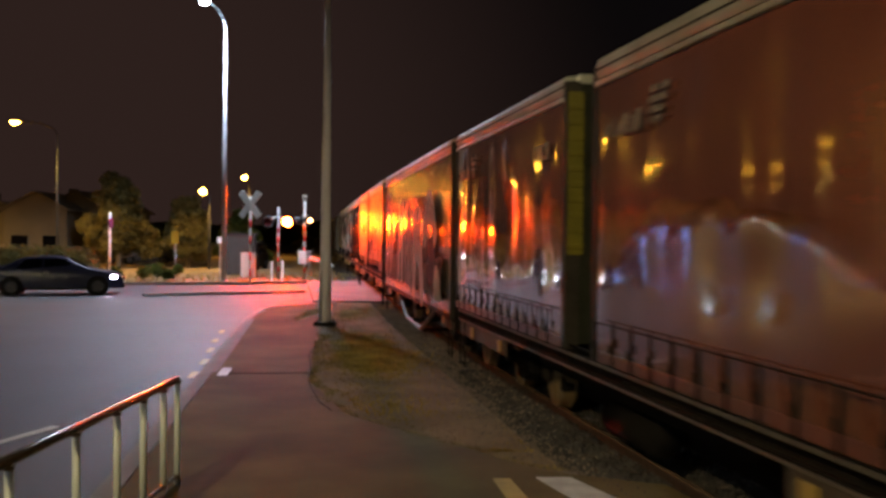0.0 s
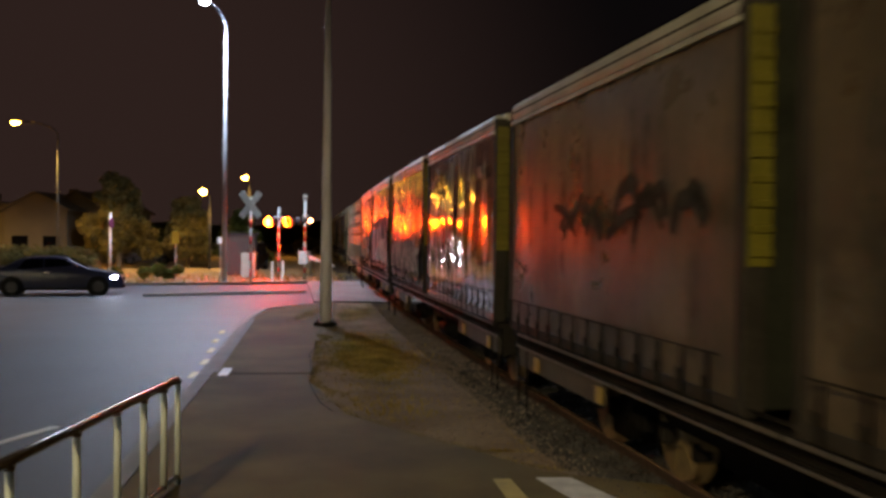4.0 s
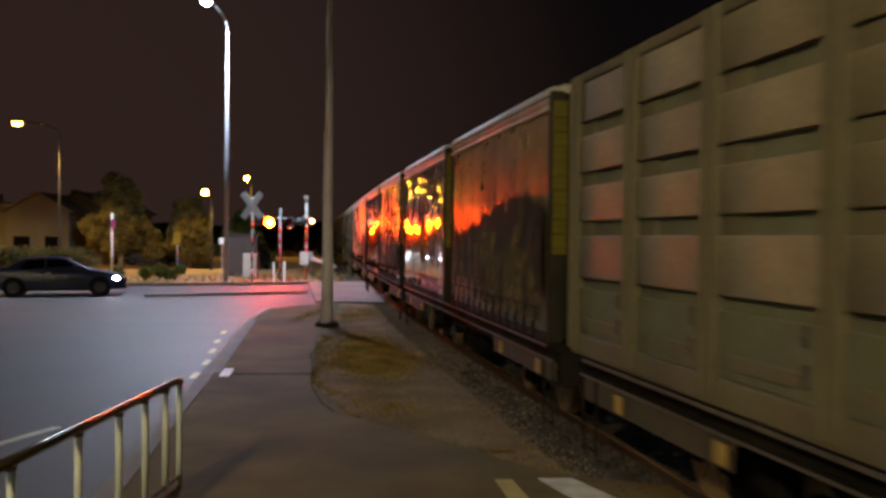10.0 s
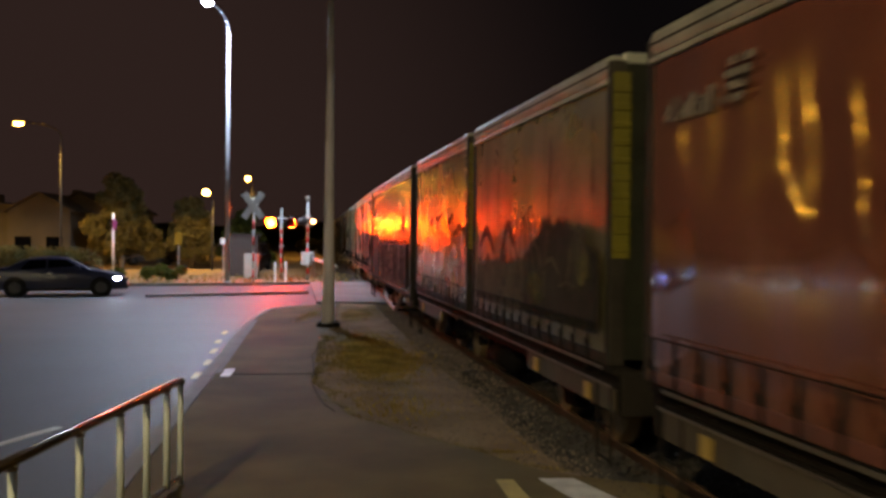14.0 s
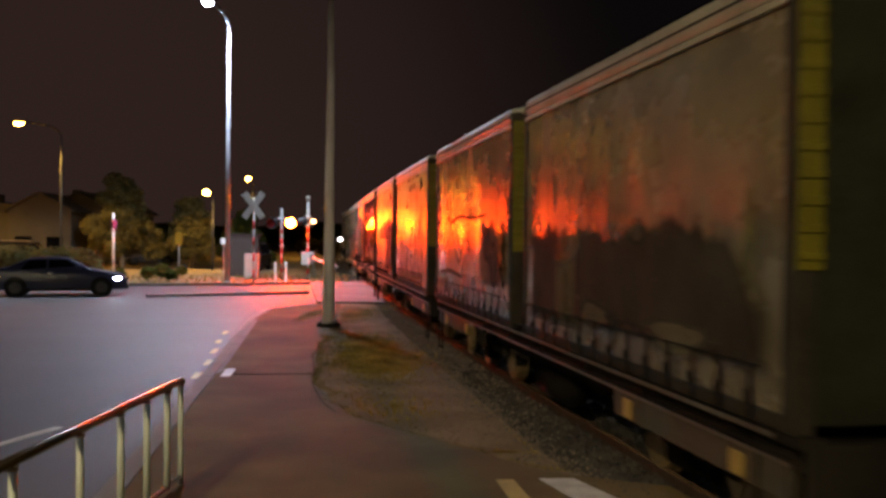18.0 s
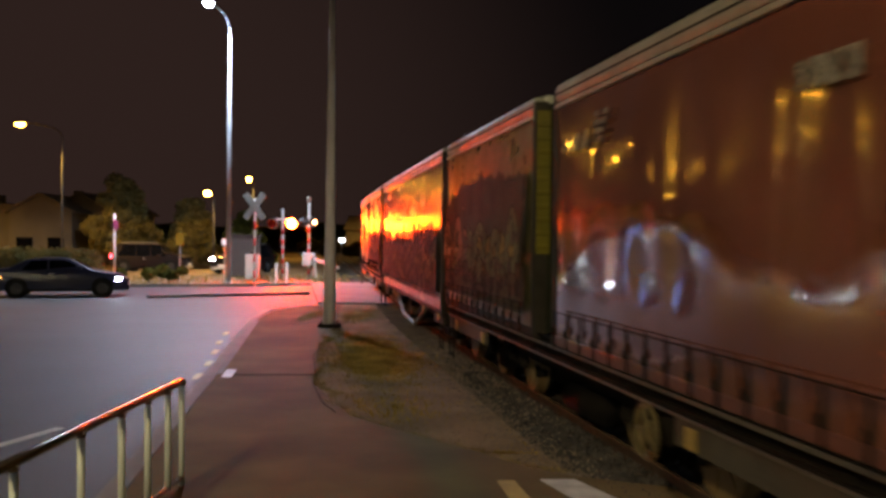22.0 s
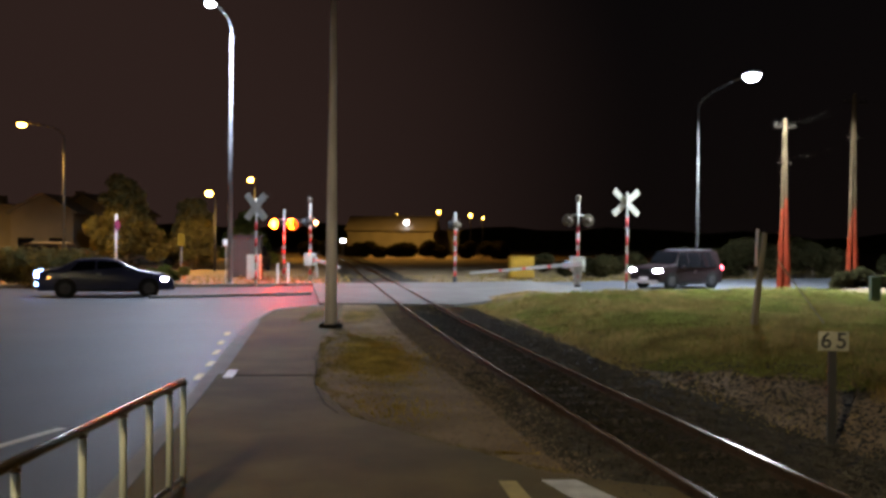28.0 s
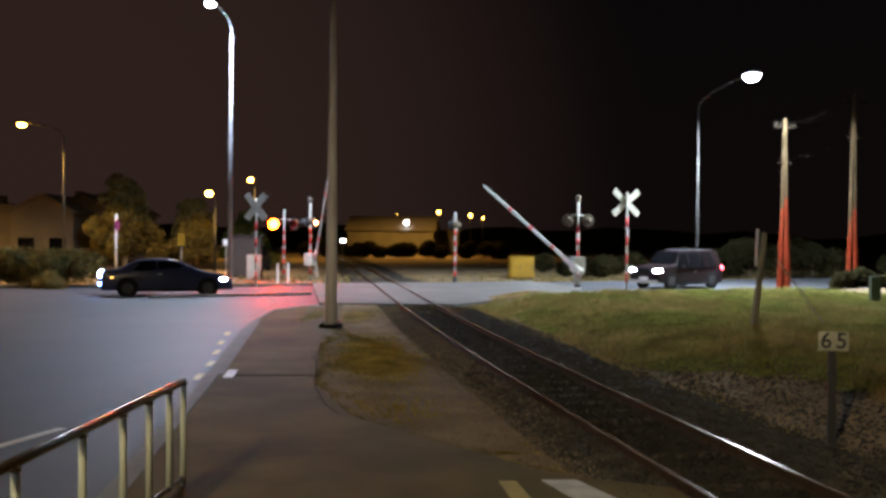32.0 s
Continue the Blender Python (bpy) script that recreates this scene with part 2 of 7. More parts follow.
HUT_WALL = mat("hut_wall", (0.045, 0.028, 0.022), 0.8, 0, 0.2, 0.8, 20, 0.2)
PINK = mat("sign_face", (0.16, 0.03, 0.09), 0.4, 0, 0.1, 4, 30, 0.05)

# train
VINYL_RED = mat("curtain_red_vinyl", (0.115, 0.036, 0.019), 0.12, 0, 0.35, 1.2, 14, 0.02, (0.08, 0.026, 0.015), 0.7, spec=1.0)
VINYL_RUST = mat("curtain_rust_vinyl", (0.135, 0.058, 0.028), 0.12, 0, 0.35, 1.2, 14, 0.02, (0.10, 0.055, 0.026), 0.7, spec=1.0)
VINYL_TAN = mat("curtain_tan_vinyl", (0.098, 0.080, 0.044), 0.21, 0, 0.55, 2.1, 22, 0.015, (0.055, 0.045, 0.03), 0.85, stretch=(1, 1, 0.6), spec=0.5)
VINYL_GREY = mat("curtain_grey_vinyl", (0.105, 0.086, 0.052), 0.20, 0, 0.55, 2.1, 22, 0.015, (0.075, 0.06, 0.042), 0.8, stretch=(1, 1, 0.6), spec=0.55)
VINYL_DARK = mat("curtain_dark_vinyl", (0.060, 0.044, 0.026), 0.28, 0, 0.65, 1.9, 18, 0.015, (0.026, 0.021, 0.013), 0.9, stretch=(1, 1, 0.6), spec=0.2)
VINYL_CREAM = mat("curtain_cream_vinyl", (0.112, 0.086, 0.050), 0.20, 0, 0.55, 2.1, 22, 0.015, (0.09, 0.07, 0.048), 0.75, stretch=(1, 1, 0.6), spec=0.7)
RAIL_MAROON = mat("maroon_rail_paint", (0.10, 0.032, 0.022), 0.28, 0, 0.3, 3, 30, 0.1, (0.05, 0.03, 0.022), 0.6, spec=0.9)
VINYL_OLIVE = mat("curtain_olive_vinyl", (0.082, 0.072, 0.03), 0.28, 0, 0.55, 2.1, 22, 0.015, (0.04, 0.035, 0.018), 0.85, stretch=(1, 1, 0.6), spec=0.35)
PANEL_YELLOW = mat("end_panel_yellow", (0.085, 0.072, 0.006), 0.6, 0, 0.3, 3, 30, 0.1, (0.07, 0.06, 0.015), 0.7, spec=0.2)
ALU = mat("aluminium_rail", (0.26, 0.26, 0.20), 0.5, 0.4, 0.3, 2, 30, 0.1, (0.15, 0.14, 0.10), 0.6)


def grimy_gloss(m, low, high):
    """Dirt films make the vinyl's gloss uneven."""
    n, l = m.node_tree.nodes, m.node_tree.links
    co, noise, span = n.new("ShaderNodeTexCoord"), n.new("ShaderNodeTexNoise"), n.new("ShaderNodeMapRange")
    noise.inputs["Scale"].default_value, noise.inputs["Detail"].default_value = 1.1, 4
    noise.inputs["Roughness"].default_value = 0.65
    span.inputs["From Min"].default_value, span.inputs["From Max"].default_value = 0.35, 0.65
    span.inputs["To Min"].default_value, span.inputs["To Max"].default_value = low, high
    l.new(co.outputs["Object"], noise.inputs["Vector"])
    l.new(noise.outputs["Fac"], span.inputs[0])
    l.new(span.outputs[0], n["Principled BSDF"].inputs["Roughness"])


for vinyl in (VINYL_RED, VINYL_RUST):
    vinyl.node_tree.nodes["Principled BSDF"].inputs["Coat Weight"].default_value = 1.0
    vinyl.node_tree.nodes["Principled BSDF"].inputs["Coat Roughness"].default_value = 0.05
for vinyl, low, high in ((VINYL_RED, 0.08, 0.20), (VINYL_TAN, 0.20, 0.34), (VINYL_GREY, 0.20, 0.34), (VINYL_DARK, 0.24, 0.46), (VINYL_CREAM, 0.17, 0.28), (VINYL_OLIVE, 0.24, 0.46)):
    grimy_gloss(vinyl, low, high)
END_DARK = mat("end_wall_paint", (0.015, 0.0155, 0.010), 0.8, 0, 0.4, 3, 30, 0.2, (0.012, 0.012, 0.009), 0.6, spec=0.05)
FRAME_DARK = mat("container_frame", (0.020, 0.017, 0.013), 0.65, 0.0, 0.4, 3, 30, 0.2, (0.04, 0.033, 0.023), 0.5, spec=0.05)
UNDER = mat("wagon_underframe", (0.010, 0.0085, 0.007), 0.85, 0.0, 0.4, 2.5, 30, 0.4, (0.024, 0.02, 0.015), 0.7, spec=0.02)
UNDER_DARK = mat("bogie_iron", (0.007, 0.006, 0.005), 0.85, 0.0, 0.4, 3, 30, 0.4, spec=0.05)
PLATE = mat("data_plate", (0.24, 0.16, 0.03), 0.6, 0, 0.25, 4, 30, 0.1, (0.12, 0.09, 0.04), 0.5)
SOLE = mat("sole_plate_paint", (0.050, 0.042, 0.029), 0.7, 0, 0.35, 3, 30, 0.2, (0.04, 0.03, 0.02), 0.7, spec=0.15)
TRUSS = mat("truss_paint", (0.11, 0.09, 0.06), 0.65, 0, 0.35, 3, 30, 0.2, (0.05, 0.04, 0.028), 0.7, spec=0.2)
BRAKE_WHEEL = mat("brake_wheel_paint", (0.085, 0.066, 0.022), 0.6, 0, 0.35, 6, 40, 0.3, (0.07, 0.05, 0.025), 0.7, spec=0.2)
WORN_EDGE = mat("worn_steel_edge", (0.075, 0.066, 0.05), 0.6, 0.3, 0.5, 4, 40, 0.2, (0.05, 0.04, 0.03), 0.8)
WHEEL = mat("wheel_steel", (0.19, 0.135, 0.06), 0.5, 0.5, 0.3, 4, 30, 0.2)
BIN_PANEL = mat("bin_panel", (0.135, 0.115, 0.066), 0.46, 0, 0.5, 2.2, 25, 0.4, (0.045, 0.034, 0.018), 0.95, stretch=(1, 0.6, 1.0), rand=0.25, spec=0.6)
BIN_LOW = mat("bin_lower_panel", (0.085, 0.084, 0.046), 0.75, 0, 0.35, 1.5, 25, 0.25, (0.04, 0.036, 0.024), 0.7)
BIN_POST = mat("bin_post", (0.092, 0.078, 0.040), 0.65, 0.0, 0.35, 1.5, 25, 0.25, (0.04, 0.033, 0.022), 0.75, rand=0.12)
SPRAY_WHITE = worn(mat("spray_white", (0.29, 0.275, 0.215), 0.75, 0, 0.25, 2.5, 20, 0.0))
SPRAY_GREY = worn(mat("spray_grey", (0.175, 0.16, 0.13), 0.75, 0, 0.3, 2.5, 20, 0.0))
SPRAY_DARK = worn(mat("spray_dark", (0.026, 0.024, 0.018), 0.8, 0, 0.4, 2.5, 20, 0.0))
SPRAY_SHADE = worn(mat("spray_shade", (0.062, 0.055, 0.036), 0.8, 0, 0.5, 2.5, 20, 0.0))
SPRAY_NIGHT = worn(mat("spray_night", (0.046, 0.046, 0.037), 0.8, 0, 0.4, 2.5, 20, 0.0))
SPRAY_TEAL = worn(mat("spray_teal", (0.075, 0.098, 0.055), 0.8, 0, 0.45, 2.5, 20, 0.0))
SPRAY_ROSE = worn(mat("spray_rose", (0.14, 0.092, 0.062), 0.8, 0, 0.45, 2.5, 20, 0.0))
SPRAY_MOSS = worn(mat("spray_moss", (0.10, 0.092, 0.034), 0.8, 0, 0.5, 2.5, 20, 0.0), 4.0, 0.3, 0.6)
SPRAY_GREEN = worn(mat("spray_green", (0.125, 0.125, 0.045), 0.75, 0, 0.4, 2.5, 20, 0.0))
SPRAY_ORANGE = worn(mat("spray_orange", (0.20, 0.125, 0.052), 0.75, 0, 0.3, 2.5, 20, 0.0))
LABEL_YELLOW = worn(mat("faded_yellow_paint", (0.26, 0.23, 0.11), 0.7, 0, 0.3, 2.5, 20, 0.0), 2.0, 0.15, 0.9, False)
LABEL_FADED = worn(mat("faded_pale_paint", (0.12, 0.11, 0.06), 0.7, 0, 0.3, 2.5, 20, 0.0))
GRIME = worn(mat("grime_streak", (0.05, 0.042, 0.03), 0.85, 0, 0.4, 3, 20, 0.0), 4.0, 0.35, 0.9)
LOGO = worn(mat("faded_logo_white", (0.14, 0.125, 0.095), 0.5, 0, 0.3, 3, 20, 0.0), 5.0, 0.38, 0.56, False)


# ---- mesh helpers ----
def box(bm, x0, x1, y0, y1, z0, z1, bevel=0.0):
    r = bmesh.ops.create_cube(bm, size=1, matrix=Matrix.LocRotScale(((x0 + x1) / 2, (y0 + y1) / 2, (z0 + z1) / 2), None, (abs(x1 - x0), abs(y1 - y0), abs(z1 - z0))))
    if bevel:
        bmesh.ops.bevel(bm, geom=list({e for v in r["verts"] for e in v.link_edges}), offset=bevel, segments=2, affect="EDGES", profile=0.5)
    return bm


def tube(bm, a, b, r0, r1=None, seg=10):
    a, b = Vector(a), Vector(b)
    d = b - a
    m = Matrix.Translation((a + b) / 2) @ d.to_track_quat("Z", "Y").to_matrix().to_4x4()
    bmesh.ops.create_cone(bm, cap_ends=True, segments=seg, radius1=r0, radius2=r0 if r1 is None else r1, depth=d.length, matrix=m)
    return bm


def pipe(bm, pts, r, seg=8):
    for a, b in zip(pts, pts[1:]):
        tube(bm, a, b, r, r, seg)
    for p in pts[1:-1]:
        bmesh.ops.create_icosphere(bm, subdivisions=1, radius=r * 1.02, matrix=Matrix.Translation(p))
    return bm


def mesh_of(name, bm, material, smooth=False):
    me = bpy.data.meshes.new(name)
    bm.to_mesh(me)
    bm.free()
    for m in (material if isinstance(material, (list, tuple)) else [material]):
        me.materials.append(m)
    if smooth:
        me.polygons.foreach_set("use_smooth", [True] * len(me.polygons))
        me.update()
    return me


def part(name, bm, material, parent=None, label="", at=None, smooth=False):
    me = bm if isinstance(bm, bpy.types.Mesh) else mesh_of(name, bm, material, smooth)
    ob = new(name, me)
    if parent:
        ob.parent = parent
    if at is not None:
        ob.matrix_basis = at
    if label:
        ob["label"] = label
    return ob


def thing(name, m, label, category, group="", kind=""):
    ob = new(name)
    ob.empty_display_size = 0.2
    ob.matrix_basis = m
    return tagged(ob, label, category, group, kind)


def sheet(name, verts, faces, material, label="", kind="structure", category=""):
    me = bpy.data.meshes.new(name)
    me.from_pydata(verts, [], faces)
    me.materials.append(material)
    me.update()
    return tagged(new(name, me), label, category, kind=kind)


def slab(name, outline, z, thick, material, label, parent=None):
    """A flat paving with real edges, from its outline."""
    bm = bmesh.new()
    f = bm.faces.new([bm.verts.new((x, y, z)) for x, y in outline])
    if f.normal.z < 0:
        f.normal_flip()
    r = bmesh.ops.extrude_face_region(bm, geom=[f])
    for v in [g for g in r["geom"] if isinstance(g, bmesh.types.BMVert)]:
        v.co.z = z
    low = [v for v in f.verts]
    for v in low:
        v.co.z = z - thick
    bmesh.ops.triangulate(bm, faces=[g for g in bm.faces if len(g.verts) > 4])
    bmesh.ops.recalc_face_normals(bm, faces=bm.faces)
    me = mesh_of(name, bm, material)
    ob = new(name, me)
    if parent:
        ob.parent = parent
        return ob
    return tagged(ob, label, kind="structure")


def smooth01(t):
    t = min(1, max(0, t))
    return t * t * (3 - 2 * t)


def tx(y):
    """The track's middle line."""
    if y < 0:
        return 4.2736 - 0.1956 * y
    if y > 35:
        return -1.5924 - 0.1396 * (y - 35)
    return 4.2736 - 0.1956 * y + 0.0008 * y * y


def on_track(y, half=3.0):
    """Pose on the rails' top, turned along the track."""
    a, b = tx(y - half), tx(y + half)
    return pose((a + b) / 2, y, 0.09, 0, 0, math.degrees(math.atan2(a - b, 2 * half)))


# ---- ground ----
def ground_z(x, y):
    d = x - tx(y)
    if d < -1.5:
        return -0.22 if y < 44 else -0.22 + 0.17 * smooth01((y - 44) / 4)
    mound = 0.42 * smooth01((d - 1.9) / 3.2) * smooth01((38.5 + 0.45 * max(0, x - 6) - y) / 5)
    bump = 0.10 * noise.noise((x * 0.35, y * 0.3, 3.1)) * smooth01((d - 2.4) / 2)
    road = -0.22 if 28 < y and y < 46 + 0.5 * x + 8 and y > 31 + 0.48 * max(0, x - 1) else -0.10
    return max(road, -0.10 if mound > 0.02 else road) + mound + (bump if mound > 0.02 else 0)


def axis(lo, a, b, hi, step, far):
    mid = np.arange(a, b + step / 2, step)
    left = a - np.geomspace(step, a - lo, far)[::-1]
    right = b + np.geomspace(step, hi - b, far)
    return [float(v) for v in (*left, *mid, *right)]


gx, gy = axis(-900, -20, 34, 900, 0.75, 16), axis(-300, -6, 62, 1500, 0.75, 16)
sheet("ground", [(x, y, ground_z(x, y)) for y in gy for x in gx],
      [(j * len(gx) + i, j * len(gx) + i + 1, (j + 1) * len(gx) + i + 1, (j + 1) * len(gx) + i) for j in range(len(gy) - 1) for i in range(len(gx) - 1)],
      SOIL, "dark soil and rough grass ground beside the railway")

turf_y = [float(v) for v in np.arange(6, 40.1, 0.5)]
turf_o = [float(v) for v in np.arange(2.35, 18.1, 0.5)]
turf_at = [(tx(y) + o, y) for y in turf_y for o in turf_o]
sheet("grass_bank", [(x, y, ground_z(x, y) + 0.012) for x, y in turf_at],
      [(j * len(turf_o) + i, j * len(turf_o) + i + 1, (j + 1) * len(turf_o) + i + 1, (j + 1) * len(turf_o) + i) for j in range(len(turf_y) - 1) for i in range(len(turf_o) - 1)
       if turf_o[i] > 2.3 + 0.6 * max(0.0, 16.0 - turf_y[j]) and turf_y[j] + 1.2 < 31 + 0.6 * max(0, turf_at[j * len(turf_o) + i][0])], BANK, "low turf bank beside the track")

# carriageway: the street beside the line, and the road that crosses it
road_out = [(-17, -40), (-2.42, -40), (-2.42, 5), (-3.5, 13.4), (-5.1, 25.0), (-5.36, 27.6), (-4.95, 29.3), (-4.1, 30.5), (-2.9, 31.0), (0.3, 31.2),
            (5.0, 39.6), (8.0, 41.6), (14, 44.3), (40, 56), (120, 92), (118, 104), (36, 66), (12, 54.5), (6, 51), (0.5, 47.0), (-6, 44.2), (-9, 42.4), (-14, 40.8), (-30, 36.5), (-120, 14), (-120, 0), (-30, 22), (-17, 25)]
slab("road", road_out, -0.06, 0.14, ASPHALT, "worn grey asphalt road, wet-looking under white street light")
slab("crossing_approach", [(-4.2, 31.0), (0.3, 30.8), (5.6, 39.4), (6.4, 43.4), (4.4, 49.4), (0.5, 47.2), (-6.4, 44.6)], 0.045, 0.1, CROSSING, "asphalt of the level crossing between the rails")
slab("footpath", [(-2.38, -20), (-2.38, 5.2), (-3.45, 13.4), (-5.02, 24.9), (-5.2, 28.8), (-4.1, 30.4), (-3.4, 30.9), (-2.95, 26), (-2.72, 20.3), (-1.95, 14.0), (-1.15, 11.5), (0.38, 9.6), (1.0, 8.75), (2.05, 8.3), (2.6, 6.0), (3.5, 2), (3.8, -20)], 0.0, 0.2, PATH,
     "dark patched asphalt footpath beside the railway")
slab("verge", [(-2.95, 26), (-3.4, 30.9), (-2.9, 31.1), (-2.30, 31.1), (-1.68, 26.5), (-1.02, 22), (0.12, 15), (0.86, 10.6), (1.25, 8.5), (1.0, 8.7), (0.72, 9.1), (0.38, 9.5), (-0.35, 10.3), (-1.0, 11.2), (-1.5, 12.3), (-1.88, 13.8), (-2.3, 16.6), (-2.72, 20.3)], -0.012, 0.15, SOIL, "bare stony verge with dry grass between path and track")


def strip_along(name, pts, width, z, thick, material, label="", parent=None):
    """A kerb or line along points."""
    left, right = [], []
    for i, (x, y) in enumerate(pts):
        a, b = Vector(pts[max(0, i - 1)]), Vector(pts[min(len(pts) - 1, i + 1)])
        d = (b - a).normalized()
        left.append((x - d.y * width / 2, y + d.x * width / 2))
        right.append((x + d.y * width / 2, y - d.x * width / 2))
    return slab(name, left + right[::-1], z, thick, material, label, parent)


strip_along("kerb", [(-2.47, -20), (-2.47, 5.2), (-3.53, 13.4), (-5.10, 24.9), (-5.30, 28.0), (-4.66, 29.75), (-3.6, 30.9), (-2.2, 31.2)], 0.20, 0.012, 0.2, KERB, "pale concrete kerb along the footpath")
strip_along("far_kerb", [(-60, 29.4), (-30, 36.9), (-14, 41.2), (-9, 42.8), (-6.2, 44.5)], 0.16, 0.06, 0.25, KERB, "pale concrete kerb on the far side")
slab("traffic_island", [(-10.85, 33.85), (-10.72, 33.74), (-10.3, 34.0), (-8.4, 35.15), (-5.6, 36.75), (-5.35, 36.95), (-5.5, 37.15), (-8.4, 35.55), (-10.6, 34.25), (-10.85, 34.02)], 0.035, 0.2, KERB, "low concrete traffic island in the junction")
slab("paved_strip", [(-3.70, 14.9), (-3.56, 14.92), (-4.88, 24.5), (-5.0, 24.5)], 0.004, 0.02, KERB, "pale concrete edging strip on the footpath")
# black strip laid on the road for the shade along the kerb's face
slab("kerb_shade_strip", [(-3.6, 31.35), (-2.0, 31.35), (-2.0, 31.5), (-3.6, 31.5)], -0.04, 0.02, BLACK, "dark strip painted for the shade of the kerb face")

for i, (x, y) in enumerate([(-5.13, 22.0), (-4.84, 20.2), (-4.52, 18.5), (-4.22, 16.85), (-4.01, 15.3)]):
    strip_along("line_dash", [(x, y), (x + 0.08, y - 0.62)], 0.11, -0.055, 0.02, PAINT_Y, "yellow painted kerbside dash")
strip_along("edge_line", [(-4.95, 9.2), (-4.48, 10.85)], 0.12, -0.055, 0.02, PAINT_W, "white painted line on the road")
slab("path_joint", [(-3.45, 14.72), (-2.02, 14.85), (-2.02, 14.93), (-3.45, 14.80)], 0.004, 0.02, CRACK, "dark sealed joint across the footpath")
for k, pts in enumerate(([(-2.60, 19.4), (-2.46, 18.3), (-2.42, 17.2), (-2.28, 16.4), (-2.10, 15.2), (-2.02, 14.4)], [(-2.0, 14.2), (-1.86, 13.5), (-1.72, 12.9), (-1.58, 12.3), (-1.35, 11.7)])):
    strip_along("path_crack", pts, 0.016, 0.0035, 0.02, CRACK, "dark crack in the worn asphalt path")
strip_along("verge_crack", [(-2.62, 21.8), (-2.2, 21.0), (-1.85, 20.5), (-1.4, 20.5), (-0.95, 20.2)], 0.05, -0.007, 0.02, CRACK, "dark crack across the bare verge")
slab("white_mark", [(-3.47, 14.5), (-3.32, 14.52), (-3.42, 15.34), (-3.58, 15.33)], 0.009, 0.02, PAINT_W, "white painted mark on the path")
slab("yellow_mark", [(0.50, 8.45), (0.66, 8.45), (0.86, 7.2), (0.66, 7.2)], 0.006, 0.02, PAINT_Y, "yellow painted stripe on the path")
slab("pale_mark", [(0.90, 8.50), (1.22, 8.52), (1.75, 7.3), (1.35, 7.2)], 0.006, 0.02, PAINT_W, "worn white painted bar on the path")

# ---- track ----
track = thing("railway_track", pose(0, 0, 0), "narrow-gauge railway track with rusty rails on dark ballast", "railway track", kind="structure")


def along_track(profile, y0, y1, step):
    """A band that follows the track: profile of (offset, z)."""
    ys = list(np.arange(y0, y1 + step / 2, step))
    verts, faces, n = [], [], len(profile)
    for y in ys:
        s = (tx(y + 0.5) - tx(y - 0.5))
        c = 1 / math.sqrt(1 + s * s)
        for o, z in profile:
            verts.append((tx(y) + o * c, y - o * s * c, z))
    for j in range(len(ys) - 1):
        for i in range(n - 1):
            faces.append((j * n + i, j * n + i + 1, (j + 1) * n + i + 1, (j + 1) * n + i))
    return verts, faces


def track_mesh(name, profile, y0, y1, step, material, label=""):
    me = bpy.data.meshes.new(name)
    v, f = along_track(profile, y0, y1, step)
    me.from_pydata(v, [], f)
    me.materials.append(material)
    me.update()
    return part(name, me, None, track, label)


track_mesh("ballast", [(-2.3, -0.12), (-1.75, -0.05), (-1.25, -0.035), (0, -0.045), (1.25, -0.035), (1.9, -0.07), (2.5, -0.13)], -40, 140, 1.0, GRAVEL)
for side in (-0.5685, 0.5685):
    track_mesh("rail", [(side - 0.065, -0.04), (side - 0.062, -0.028), (side - 0.012, -0.01), (side - 0.012, 0.05), (side - 0.034, 0.06), (side - 0.034, 0.084),
                        (side + 0.034, 0.084), (side + 0.034, 0.06), (side + 0.012, 0.05), (side + 0.012, -0.01), (side + 0.062, -0.028), (side + 0.065, -0.04)], -40, 140, 1.0, RAIL_SIDE, "rusty steel rail")
    track_mesh("rail_head", [(side - 0.032, 0.0855), (side - 0.026, 0.0895), (side + 0.026, 0.0895), (side + 0.032, 0.0855)], -40, 140, 1.0, RAIL_TOP, "polished running surface")
s_mesh = mesh_of("sleeper", box(bmesh.new(), -1.06, 1.06, -0.11, 0.11, -0.16, -0.028, 0.012), SLEEPER)
for y in [*np.arange(3.0, 30.6, 0.61), *np.arange(49.5, 75, 0.61)]:
    part("sleeper", s_mesh, None, track, at=pose(tx(y) + random.uniform(-0.02, 0.02), y, 0, 0, 0, 9 + random.uniform(-1.5, 1.5)))


def scatter_stones(name, n, area, size, material, label):
    """Loose stones, each a rough lump."""
    octa = np.array([(1, 0, 0), (0, 1, 0), (-1, 0, 0), (0, -1, 0), (0, 0, 1), (0, 0, -1)], float)
    tri = [(0, 1, 4), (1, 2, 4), (2, 3, 4), (3, 0, 4), (1, 0, 5), (2, 1, 5), (3, 2, 5), (0, 3, 5)]
    verts, faces = [], []
    for k in range(n):
        x, y, z = area()
        s = random.uniform(*size)
        p = octa * [s * random.uniform(0.6, 1.2), s * random.uniform(0.6, 1.2), s * random.uniform(0.5, 0.9)]
        p += np.random.uniform(-0.25, 0.25, p.shape) * s
        a = random.uniform(0, 6.28)
        ca, sa = math.cos(a), math.sin(a)
        b = len(verts)
        verts += [(x + ca * u - sa * v, y + sa * u + ca * v, z + w) for u, v, w in p]
        faces += [(b + i, b + j, b + q) for i, j, q in tri]
    return sheet(name, verts, faces, material, label, "stuff", "gravel")


def path_edge(y):
    """Where the footpath ends and the verge begins."""
    return float(np.interp(y, [8.7, 9.1, 9.5, 10.3, 11.2, 12.3, 13.8, 16.6, 20.3, 26, 30.9], [1.0, 0.72, 0.38, -0.35, -1.0, -1.5, -1.88, -2.3, -2.72, -2.95, -3.4]))


